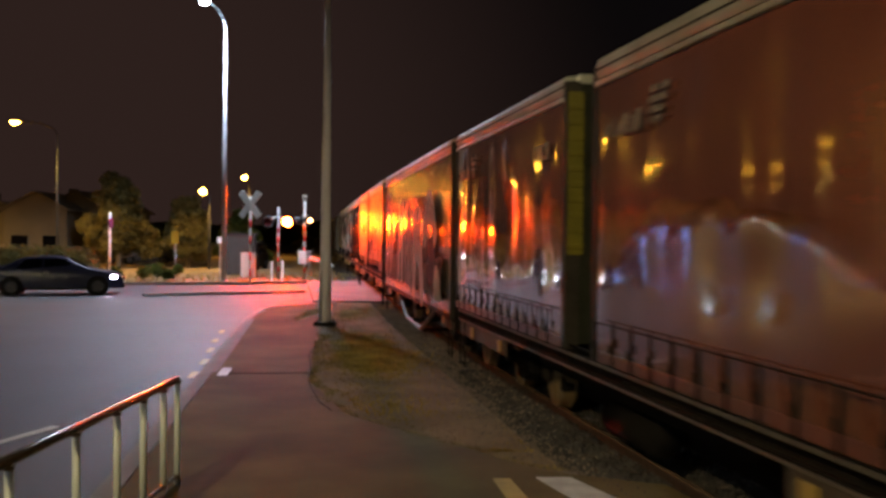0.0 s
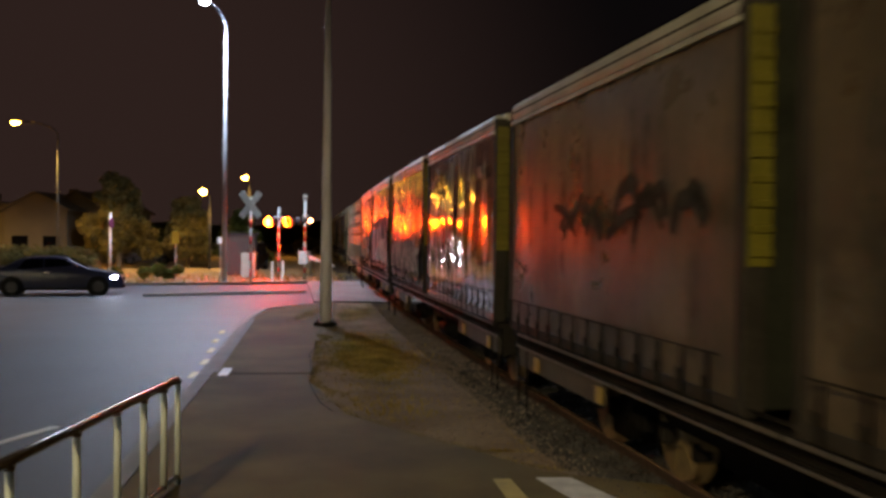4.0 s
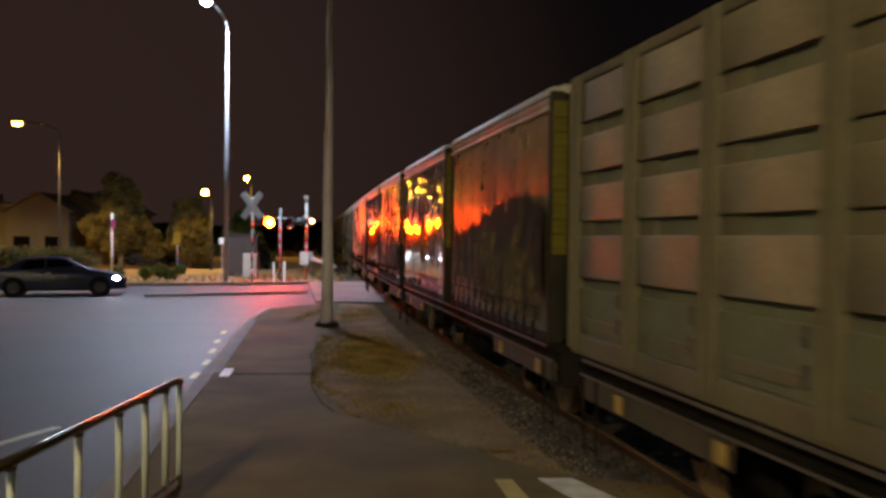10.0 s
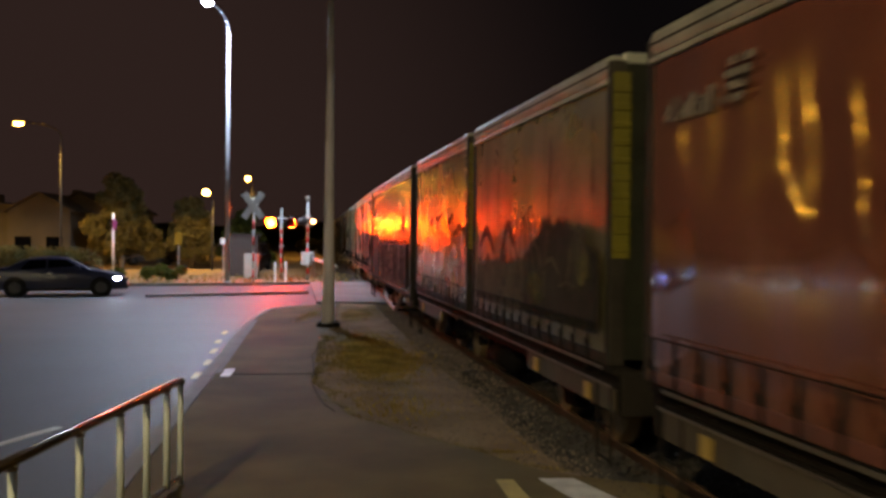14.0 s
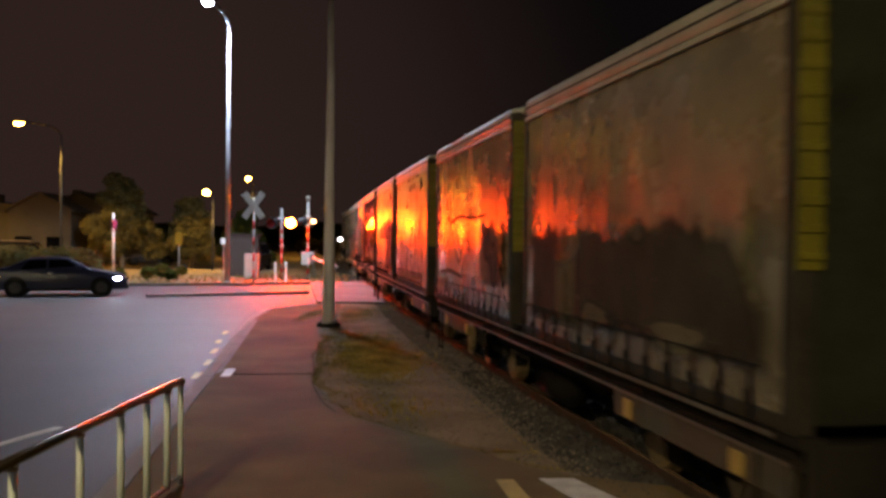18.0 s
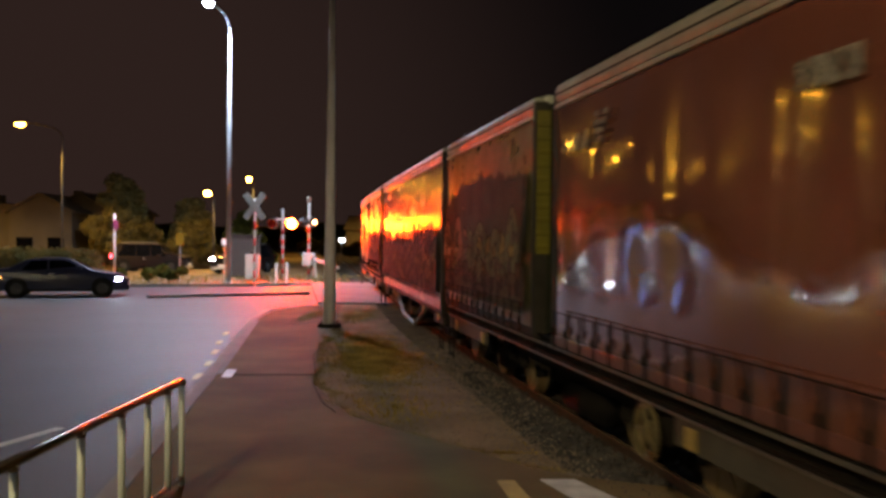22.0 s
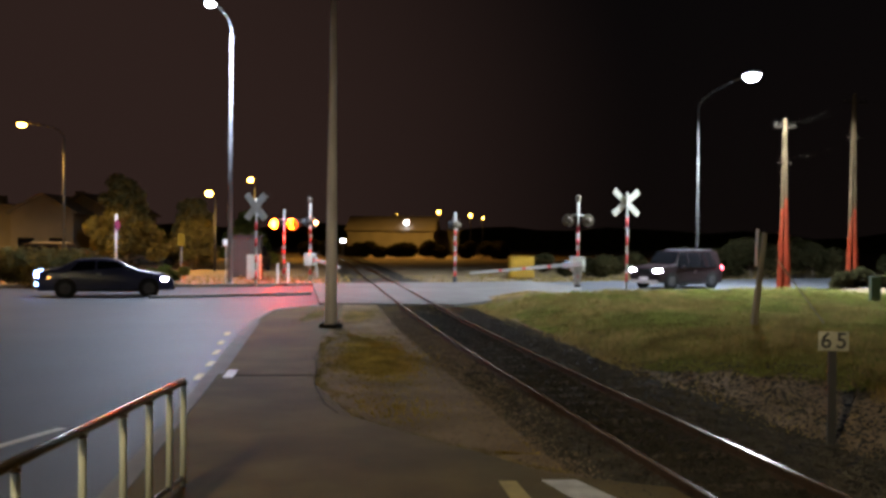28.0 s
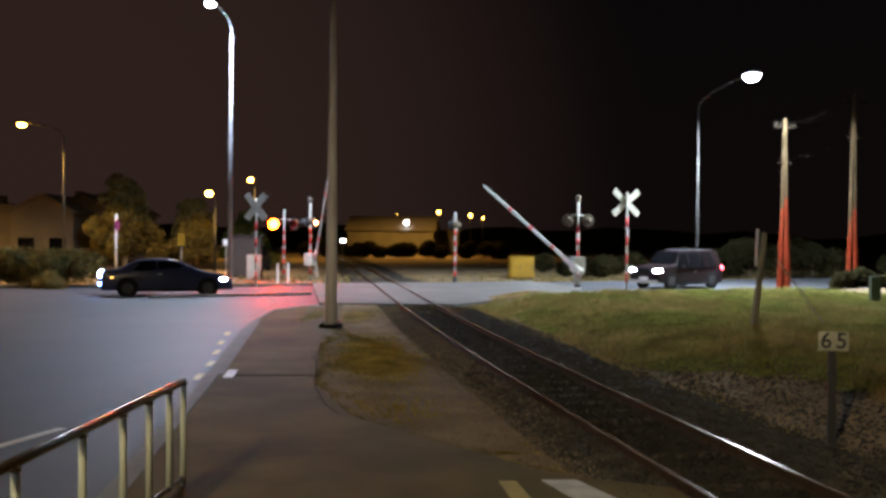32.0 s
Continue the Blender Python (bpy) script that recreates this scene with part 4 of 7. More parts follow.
RIGHT_PIVOT, RIGHT_TURN = (5.85, 43.0, 1.10), math.degrees(math.atan2(0.8, -0.6))
LEFT_PIVOT, LEFT_TURN = (-6.75, 48.0, 1.10), math.degrees(math.atan2(-0.954, 0.30))
arm_r = barrier_arm(pose(*RIGHT_PIVOT, 0, 5, RIGHT_TURN), 7.6, "white and red barrier arm lowered across the lane")
arm_l = barrier_arm(pose(*LEFT_PIVOT, 0, 2, LEFT_TURN), 6.6, "white and red barrier arm lowered across the far lane")

# cabinet, signs and posts
cab = thing("relay_cabinet", pose(4.55, 56.0, -0.05, 0, 0, 6), "yellow signal relay cabinet in the grass", "cabinet")
part("body", box(bmesh.new(), -0.74, 0.74, -0.35, 0.35, 0, 1.22, 0.02), YELLOW, cab)
part("lid", box(bmesh.new(), -0.79, 0.79, -0.40, 0.40, 1.222, 1.28, 0.02), YELLOW, cab)
for k in (-0.37, 0.37):
    d = part("door", box(bmesh.new(), k - 0.34, k + 0.34, -0.37, -0.352, 0.08, 1.16, 0.006), YELLOW, cab)
    part("handle", box(bmesh.new(), k + 0.25, k + 0.29, -0.40, -0.372, 0.5, 0.72, 0.005), BLACK, d)

board = thing("speed_board", pose(4.38, 10.5, ground_z(4.38, 10.5), 0, 0, -6), "small dirty white speed board with black numerals on a black post", "railway sign")
part("post", box(bmesh.new(), -0.045, 0.045, -0.03, 0.03, -0.1, 1.09, 0.008), BLACK, board)
part("plate", box(bmesh.new(), -0.168, 0.168, -0.05, -0.035, 1.085, 1.305, 0.006), PLATE_DULL, board)
for i, ch in enumerate("65"):
    cu = bpy.data.curves.new("numeral", "FONT")
    cu.body, cu.size, cu.extrude, cu.align_x, cu.align_y, cu.offset = ch, 0.25, 0.002, "CENTER", "CENTER", 0.004
    t = new("numeral", cu)
    t.parent = board
    t.matrix_basis = pose(-0.083 + 0.166 * i, -0.054, 1.195, 90, 0, 0)
    cu.materials.append(BLACK)

post = thing("timber_post", pose(6.99, 20.9, ground_z(7, 20.9), 0, 2, 0), "old weathered timber post with a slanting stay", "post")
part("post", tube(bmesh.new(), (0.10, 0, 2.10), (-0.06, 0, -0.2), 0.055, 0.085, 9), TIMBER, post)
part("side_board", box(bmesh.new(), -0.075, -0.045, -0.07, 0.07, 1.35, 2.19, 0.01), SIGN_BACK, post, "pale board nailed to the post")
part("stay", tube(bmesh.new(), (0.42, 0.1, 1.55), (1.45, -0.2, 0.15), 0.022, 0.022, 8), TIMBER, post)

for (x, y, h, oh, turn) in ((16.6, 45.7, 8.3, 3.9, 10), (20.1, 46.0, 9.6, 3.5, 0)):
    pp = thing("power_pole", pose(x, y, 0), "concrete power pole painted orange round its foot", "power pole", "power poles")
    b = bmesh.new()
    tube(b, (-0.12, 0, -0.2), (-0.03, 0, h), 0.15, 0.06, 8)
    tube(b, (0.14, 0, -0.2), (0.03, 0, h), 0.15, 0.06, 8)
    part("shaft", b, POLE_BROWN, pp)
    part("orange_sleeve", tube(bmesh.new(), (-0.20, -0.05, -0.2), (-0.085, -0.04, oh), 0.16, 0.085, 8), ORANGE, pp, "orange painted foot")
    part("orange_sleeve", tube(bmesh.new(), (0.17, -0.05, -0.2), (0.065, -0.04, oh * 1.12), 0.19, 0.09, 8), ORANGE, pp, "orange painted foot")
    part("crossarm", box(bmesh.new(), -0.6, 0.6, -0.04, 0.04, h - 0.46, h - 0.39, 0.01), CONCRETE, pp, at=pose(0, 0, 0, 0, 0, turn))
    for k in (-0.5, -0.25, 0.25, 0.5):
        part("insulator", tube(bmesh.new(), (k, 0, h - 0.36), (k, 0, h - 0.2), 0.04, 0.025, 8), UNDER, pp, at=pose(0, 0, 0, 0, 0, turn))
    part("lower_arm", box(bmesh.new(), -0.3, 0.3, -0.05, 0.05, h - 2.2, h - 2.13, 0.01), CONCRETE, pp)
wire = thing("overhead_wire", pose(0, 0, 0), "thin sagging overhead wires between power poles", "cable", kind="stuff")
b = bmesh.new()
for off, z0, z1 in ((0.4, 8.1, 9.3), (-0.4, 8.1, 9.3), (0, 6.4, 7.5)):
    pts = [(16.6 + off + (20.1 - 16.6) * k / 8, 45.7 + 0.3 * k / 8, z0 + (z1 - z0) * k / 8 - 0.35 * math.sin(math.pi * k / 8)) for k in range(9)]
    pipe(b, pts, 0.005, 5)
    pts = [(20.1 + off + 30 * k / 8, 46.0 + 12 * k / 8, z1 - 1.0 * math.sin(math.pi * k / 8)) for k in range(9)]
    pipe(b, pts, 0.005, 5)
part("wire", b, CONCRETE, wire)

sign = thing("road_sign", pose(-15.75, 44.3, 0, 0, 0, 84), "round red-rimmed road sign on a white post, seen edge-on", "road sign")
part("post", tube(bmesh.new(), (0, 0, -0.1), (0, 0, 3.25), 0.055, 0.055, 12), WHITE, sign, smooth=True)
part("sign_plate", tube(bmesh.new(), (-0.02, -0.09, 2.72), (-0.02, -0.06, 2.72), 0.26, 0.26, 8), PINK, sign, "faded red octagonal plate")
for x, y, w, h, z, m in ((-10.9, 46, 0.14, 0.2, 1.95, WHITE), (-13.4, 47, 0.19, 0.42, 2.0, YELLOW)):
    s = thing("small_sign", pose(x, y, -0.05), "small plain sign on a thin post", "road sign")
    part("post", tube(bmesh.new(), (0, 0.03, 0), (0, 0.03, z + h), 0.03, 0.03, 8), GALV, s)
    part("plate", box(bmesh.new(), -w, w, -0.02, 0.0, z - h / 2, z + h, 0.004), m, s)
for x, y in ((-8.2, 45.3), (-7.9, 46.6)):
    mk = thing("marker_post", pose(x, y, 0), "short white marker post beside the crossing", "bollard")
    part("post", box(bmesh.new(), -0.05, 0.05, -0.03, 0.03, -0.1, 0.95, 0.01), WHITE, mk)
hut = thing("signal_hut", pose(-11.2, 52.0, 0, 0, 0, 8), "pale equipment hut behind the crossing", "hut")
part("wall", box(bmesh.new(), -0.85, 0.85, -0.8, 0.8, 0, 2.25, 0.02), HUT_WALL, hut)
part("roof", box(bmesh.new(), -0.95, 0.95, -0.9, 0.9, 2.253, 2.34, 0.02), HUT_WALL, hut)
part("door", box(bmesh.new(), -0.4, 0.4, -0.83, -0.803, 0.05, 2.0, 0.01), HUT_WALL, hut)
case = thing("equipment_case", pose(-10.0, 48.5, 0), "small pale equipment case beside the signal", "cabinet")
part("body", box(bmesh.new(), -0.35, 0.35, -0.25, 0.25, 0, 1.3, 0.02), SIGN_BACK, case)
part("door", box(bmesh.new(), -0.28, 0.28, -0.27, -0.252, 0.1, 1.2, 0.006), SIGN_BACK, case)
pillar = thing("service_pillar", pose(13.95, 30.2, ground_z(13.95, 30.2), 0, 0, -12), "small green roadside service pillar in the grass", "cabinet")
part("body", box(bmesh.new(), -0.15, 0.15, -0.14, 0.14, -0.05, 0.74, 0.02), GREEN_PAINT, pillar)
part("cap", box(bmesh.new(), -0.165, 0.165, -0.155, 0.155, 0.742, 0.80, 0.02), GREEN_PAINT, pillar)
part("door", box(bmesh.new(), -0.12, 0.12, -0.155, -0.142, 0.08, 0.68, 0.005), GREEN_PAINT, pillar)

# ---- railing beside the path ----
rail = thing("handrail_barrier", pose(-2.305, 8.19, 0, 0.76, 0, -3.5), "pale barred pedestrian barrier with a worn steel handrail", "railing")
part("handrail", pipe(bmesh.new(), [(0, -5.0, 0.925), (0, -0.02, 0.925), (0, 0.02, 0.905)], 0.035, 16), RAIL_BRONZE, rail, "worn brown steel handrail", smooth=True)
part("end_post", pipe(bmesh.new(), [(0, 0.0, 0.90), (0, 0.0, -0.05)], 0.024, 14), BAR_PAINT, rail, "pale green-grey end post", smooth=True)
part("lower_rail", pipe(bmesh.new(), [(0, -5.0, 0.07), (0, 0.0, 0.07)], 0.022, 12), RAIL_BRONZE, rail, smooth=True)
for y in (-0.34, -0.79, -1.30, -1.97, -2.83, -3.63, -4.43):
    part("bar", pipe(bmesh.new(), [(0, 0, 0.05), (0, 0, 0.90)], 0.027, 14), BAR_PAINT, rail, at=pose(0, y, 0), smooth=True)
    part("weld_collar", tube(bmesh.new(), (0, 0, 0.865), (0, 0, 0.897), 0.029, 0.034, 14), RAIL_BRONZE, rail, at=pose(0, y, 0))


# ---- vegetation and buildings ----
def leaf_cloud(name, lumps, n, size, material, parent):
    verts, faces = [], []
    for k in range(n):
        cx, cy, cz, r = random.choice(lumps)
        u = Vector((random.gauss(0, 1), random.gauss(0, 1), random.gauss(0, 1))).normalized() * r * (0.55 + 0.5 * random.random())
        p = Vector((cx, cy, cz)) + Vector((u.x, u.y, u.z * 0.85))
        if p.z < 0.02:
            p.z = random.uniform(0.02, 0.2)
        a = Vector((random.gauss(0, 1), random.gauss(0, 1), random.gauss(0, 0.6))).normalized() * size * random.uniform(0.6, 1.4)
        c = a.cross(Vector((random.gauss(0, 1), random.gauss(0, 1), random.gauss(0, 1)))).normalized() * size * 0.42
        b = len(verts)
        verts += [tuple(p - a), tuple(p + c), tuple(p + a), tuple(p - c)]
        faces.append((b, b + 1, b + 2, b + 3))
    me = bpy.data.meshes.new(name)
    me.from_pydata(verts, [], faces)
    me.materials.append(material)
    me.update()
    return part(name, me, None, parent)


def tree(base, h, spread, n, label, material=LEAF, size=0.16, seed=1):
    random.seed(seed)
    ob = thing("tree", pose(*base), label, "tree", "trees")
    b = bmesh.new()
    tube(b, (0, 0, -0.2), (0.1, 0, h * 0.45), 0.16 * h / 5, 0.09 * h / 5, 9)
    lumps = []
    for k in range(34):
        a = k * 2.4
        z = h * (0.16 + 0.76 * (k + random.random()) / 34)
        r = spread * random.uniform(0.35, 1.0) * (1.05 - 0.85 * z / h)
        tip = (r * math.cos(a), r * math.sin(a), z)
        if k % 3 == 0:
            tube(b, (0.1, 0, z * 0.5), tip, 0.04 * h / 5, 0.012, 6)
        lumps.append((*tip, spread * random.uniform(0.20, 0.36) * (1.15 - 0.5 * z / h)))
    part("trunk", b, BARK, ob)
    leaf_cloud("crown", lumps, n, size, material, ob)
    return ob


def bush(base, w, d, h, n, label, material=LEAF, size=0.12, seed=1, kind="", even=False):
    random.seed(seed)
    ob = thing("bush", pose(*base), label, "bush", "bushes", kind)
    lumps = [(random.uniform(-w, w), random.uniform(-d, d), h * random.uniform(0.25, 0.6), h * random.uniform(0.28, 0.45)) for k in range(max(5, int(w * 3)))]
    if even:
        lumps += [(w * (k / 3 - 1), 0.0, h * 0.5, h * 0.46) for k in range(7)]
    stems = bmesh.new()
    for x, y, z, r in lumps:
        tube(stems, (x * 0.8, y * 0.8, -0.1), (x, y, z), 0.03, 0.012, 5)
    tagged(part("stems", stems, BARK, ob), kind="stuff")
    leaf_cloud("foliage", lumps, n, size, material, ob)
    return ob


bush((-17.9, 40.9, -0.1), 2.0, 1.1, 2.0, 9000, "broad rounded bush lit yellow by street lamps", SHRUB, 0.11, 3, even=True)
bush((-21.6, 41.3, -0.1), 2.0, 1.1, 2.05, 9000, "broad rounded bush beside the junction", SHRUB, 0.11, 12, even=True)
bush((-24.5, 41.5, -0.1), 2.5, 1.2, 1.9, 5000, "broad rounded bush at the road's edge", SHRUB, 0.12, 4)
bush((-14.6, 46.5, -0.05), 1.6, 0.8, 0.9, 2500, "low dark bush behind the road sign", LEAF, 0.1, 5)
tree((-21.5, 62.0, 0), 6.4, 2.7, 18000, "leafy garden tree dimly lit by sodium light", SHRUB, 0.15, 6)
tree((-17.4, 64.0, 0), 5.0, 2.3, 10000, "leafy tree beside the yard lamp", SHRUB, 0.15, 7)
tree((-14.6, 68.0, 0), 4.2, 2.2, 8000, "low leafy tree behind the crossing", LEAF, 0.15, 8)
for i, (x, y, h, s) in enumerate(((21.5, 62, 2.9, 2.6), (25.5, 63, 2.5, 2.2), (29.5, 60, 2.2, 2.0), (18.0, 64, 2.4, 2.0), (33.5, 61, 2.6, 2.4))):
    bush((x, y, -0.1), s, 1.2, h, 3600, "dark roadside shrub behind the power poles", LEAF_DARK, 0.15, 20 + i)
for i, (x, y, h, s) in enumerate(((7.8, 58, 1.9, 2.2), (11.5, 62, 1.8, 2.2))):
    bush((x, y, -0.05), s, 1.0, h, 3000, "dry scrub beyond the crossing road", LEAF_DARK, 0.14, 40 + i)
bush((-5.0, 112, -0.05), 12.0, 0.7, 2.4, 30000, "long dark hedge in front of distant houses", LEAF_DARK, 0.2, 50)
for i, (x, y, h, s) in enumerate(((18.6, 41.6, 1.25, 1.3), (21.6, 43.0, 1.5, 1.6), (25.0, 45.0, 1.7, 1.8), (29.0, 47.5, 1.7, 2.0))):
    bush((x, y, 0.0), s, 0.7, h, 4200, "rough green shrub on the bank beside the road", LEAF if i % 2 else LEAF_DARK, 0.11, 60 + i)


def house(base, turn, w, d, wall_h, roof_h, label, windows=2, lit=False, seed=0):
    ob = thing("house", pose(*base, 0, 0, turn), label, "house", "houses")
    part("wall", box(bmesh.new(), -w / 2, w / 2, -d / 2, d / 2, 0, wall_h), HOUSE_WALL, ob)
    g = bmesh.new()
    v = [g.verts.new(p) for p in ((-w / 2, -d / 2, wall_h), (w / 2, -d / 2, wall_h), (0, -d / 2, wall_h + roof_h), (-w / 2, d / 2, wall_h), (w / 2, d / 2, wall_h), (0, d / 2, wall_h + roof_h))]
    for tri in ((v[0], v[1], v[2]), (v[4], v[3], v[5])):
        g2 = bmesh.new()
        g2.faces.new([g2.verts.new(q.co) for q in tri])
        part("gable", g2, HOUSE_WALL, ob)
    g.free()
    sl = math.hypot(w / 2 + 0.3, roof_h * (w / 2 + 0.3) / (w / 2))
    for s in (-1, 1):
        r = box(bmesh.new(), -sl if s < 0 else 0, 0 if s < 0 else sl, -d / 2 - 0.3, d / 2 + 0.3, 0.0, 0.12)
        part("roof", r, ROOF, ob, at=pose(0, 0, wall_h + roof_h + 0.02, 0, s * math.degrees(math.atan2(roof_h, w / 2)), 0))
    part("chimney", box(bmesh.new(), w * 0.2, w * 0.2 + 0.6, -0.3, 0.3, wall_h + roof_h * 0.3, wall_h + roof_h + 0.5), HOUSE_WALL, ob)
    for k in range(windows):
        x = -w / 2 + w * (k + 0.5) / windows
        f = part("window", box(bmesh.new(), x - 0.65, x + 0.65, -d / 2 - 0.06, -d / 2 - 0.003, 1.0, 2.1, 0.01), HOUSE_WALL, ob)
        part("pane", box(bmesh.new(), x - 0.58, x + 0.58, -d / 2 - 0.075, -d / 2 - 0.062, 1.07, 2.03), GLASS, f)
    return ob


house((-29.2, 71, 0), 3, 4.4, 9, 3.9, 1.2, "gabled weatherboard house in sodium light")
house((-27.4, 75, 0), -4, 4.6, 9, 4.0, 1.35, "gabled weatherboard house behind trees")
house((-36.2, 71, 0), 0, 9.5, 8, 4.2, 0.5, "low pale house beyond the road")
house((-7.4, 132, 0), 86, 8, 12, 3.4, 1.9, "distant gabled house lit by street lamps")
shed = thing("warehouse", pose(3.4, 140, 0, 0, 0, 4), "low warehouse glowing dimly in orange light", "warehouse")
part("wall", box(bmesh.new(), -8, -1.8, -4, 4, 0, 3.4), HOUSE_WALL, shed)
part("roof", box(bmesh.new(), -8.3, -1.5, -4.3, 4.3, 3.403, 3.6), ROOF, shed)
for k in range(2):
    part("roller_door", box(bmesh.new(), -7.2 + k * 2.7, -5.2 + k * 2.7, -4.06, -4.003, 0.05, 2.6), ROOF, shed)
part("floodlight", box(bmesh.new(), -9.95, -9.35, -11.4, -11.1, 4.2, 4.75, 0.05), SMALL_WHITE, shed, "bright white floodlight")
# fill light without a lamp body, added to brighten the warehouse front
street_light("warehouse_fill_light", (-4.5, 118, 9.0), 2200, SODIUM, 160)
lit = thing("post_lamp", pose(-14.6, 132, 0), "small white lamp on a post far away", "lamp")
part("post", tube(bmesh.new(), (0, 0, 0), (0, 0, 1.7), 0.06, 0.06, 8), GALV, lit)
part("lamp", box(bmesh.new(), -0.35, 0.35, -0.1, 0.1, 1.7, 2.1, 0.03), SMALL_WHITE, lit, "white lamp")

# wooded rise that closes the distance
verts, faces, cols = [], [], 140
for i in range(cols + 1):
    a = -2.4 + 4.8 * i / cols
    r = 235
    h = 5.0 + 3.5 * noise.noise((i * 0.13, 0, 0)) + 2.2 * noise.noise((i * 0.51, 2, 0))
    verts += [(r * math.sin(a), r * math.cos(a), -0.3), (r * math.sin(a), r * math.cos(a), max(1.5, h))]
for i in range(cols):
    faces.append((2 * i, 2 * i + 2, 2 * i + 3, 2 * i + 1))
sheet("backdrop", verts, faces, LEAF, "dark wooded skyline in the distance")


# ---- cars ----
def car(base, length, height, paint, label, suv=False):
    """A car along its own X, nose at +X, origin on the ground in the middle."""
    ob = thing("car", base, label, "car")
    w, hl = (0.92 if suv else 0.88), length / 2
    if suv:
        prof = [(-hl, 0.45), (-hl + 0.02, 0.85), (-hl + 0.05, 1.10), (-hl + 0.22, height - 0.08), (-hl + 0.55, height), (0.15, height), (0.55, height - 0.1), (1.05, 1.18), (hl - 0.35, 1.06), (hl - 0.05, 0.9), (hl, 0.55), (hl - 0.08, 0.30)]
        glass = (1.02, height - 0.10)
    else:
        prof = [(-hl, 0.5), (-hl + 0.03, 0.82), (-hl + 0.15, 0.98), (-hl + 0.75, 1.06), (-hl + 1.35, height - 0.06), (-hl + 1.9, height), (0.05, height), (0.45, height - 0.07), (1.15, 1.00), (hl - 0.35, 0.82), (hl - 0.06, 0.66), (hl, 0.48), (hl - 0.1, 0.24)]
        glass = (0.98, height - 0.09)
    prof = prof + [(-hl + 0.1, 0.24)]
    b = bmesh.new()

    def inset(z):
        return w - (0.20 * smooth01((z - 0.9) / (height - 0.9)) if z > 0.9 else 0.03 * (0.9 - z))
    l = [b.verts.new((x, -inset(z), z)) for x, z in prof]
    r = [b.verts.new((x, inset(z), z)) for x, z in prof]
    b.faces.new(l), b.faces.new(r[::-1])
    for k in range(len(prof)):
        j = (k + 1) % len(prof)
        b.faces.new((l[k], r[k], r[j], l[j]))
    bmesh.ops.recalc_face_normals(b, faces=b.faces)
    bmesh.ops.bevel(b, geom=[e for e in b.edges], offset=0.09 if suv else 0.07, segments=3, affect="EDGES", profile=0.6)
    body = part("body", b, paint, ob, smooth=True)
    z0, z1 = glass
    x_back = -hl + (0.45 if suv else 1.15)
    for s in (-1, 1):
        cuts = (x_back, -0.75, 0.15, 0.78) if suv else (x_back, -0.35, 0.55)
        for a, c in zip(cuts, cuts[1:]):
            g = bmesh.new()
            last_one = c == cuts[-1]
            first = a == cuts[0]
            pts = [(a + 0.04 + (0.0 if not first else 0.0), z0), (c - 0.03 + (0.38 if last_one else 0), z0), (c - 0.03 + (-0.12 if last_one else 0), z1), (a + 0.04 + (0.30 if first else 0), z1)]
            y = [s * (inset(z) + 0.012) for _, z in pts]
            vs = [g.verts.new((p[0], q, p[1])) for p, q in zip(pts, y)]
            f = g.faces.new(vs)
            ex = bmesh.ops.extrude_face_region(g, geom=[f])
            bmesh.ops.translate(g, vec=(0, -s * 0.02, 0), verts=[v for v in ex["geom"] if isinstance(v, bmesh.types.BMVert)])
            bmesh.ops.recalc_face_normals(g, faces=g.faces)
            part("side_window", g, GLASS, body)
        part("mirror", box(bmesh.new(), 0.62, 0.80, s * (w + 0.02), s * (w + 0.18), 1.0, 1.13, 0.03), paint, body)
        part("door_handle", box(bmesh.new(), -0.35, -0.15, s * (w - 0.01), s * (w + 0.02), 0.84, 0.87, 0.008), ALLOY, body)
        part("sill", box(bmesh.new(), -hl + 1.2, hl - 1.25, s * (w - 0.06), s * (w + 0.01), 0.2, 0.30, 0.02), CAR_BLACK, body)
        hz = 0.88 if suv else 0.66
        back = 0.02 if suv else 0.24
        part("headlight", box(bmesh.new(), hl - 0.24 - back, hl + 0.004 - back, s * 0.55, s * (w + 0.012), hz - 0.055, hz + 0.055, 0.04), HEADLIGHT, body, "lit white headlight")
        tz = 0.98 if suv else 0.84
        part("tail_light", box(bmesh.new(), -hl - 0.015, -hl + 0.12, s * 0.58, s * (w + 0.008), tz - 0.12, tz + 0.12, 0.03), TAIL, body, "lit red tail light")
        if not suv:
            part("side_marker", box(bmesh.new(), -hl + 0.42, -hl + 0.52, s * (w - 0.03), s * (w + 0.012), 0.70, 0.75, 0.01), MARKER, body, "small amber side marker")
            part("rear_fog_light", box(bmesh.new(), -hl - 0.012, -hl + 0.10, s * 0.66, s * (w + 0.004), 0.42, 0.56, 0.02), REAR_FOG, body, "small bluish lower rear lamp")
        for x in (-hl + (0.85 if suv else 1.02), hl - 0.92):
            wr = 0.36 if suv else 0.32
            tyre = bmesh.new()
            tube(tyre, (0, s * -0.10, 0), (0, s * 0.10, 0), wr, wr, 26)
            part("wheel_arch", tube(bmesh.new(), (x, s * (w - 0.06), wr + 0.02), (x, s * (w + 0.006), wr + 0.02), wr + 0.07, wr + 0.06, 26), CAR_BLACK, body)
            wh = part("wheel", tyre, RUBBER, ob, "dark tyre on a dark rim", at=pose(x, s * (w - 0.08), wr), smooth=False)
            rim = bmesh.new()
            tube(rim, (0, s * 0.10, 0), (0, s * 0.115, 0), wr * 0.66, wr * 0.60, 20)
            for k in range(5):
                a = k * 1.2566
                box(rim, -0.03, 0.03, s * 0.11, s * 0.13, 0.03, wr * 0.62)
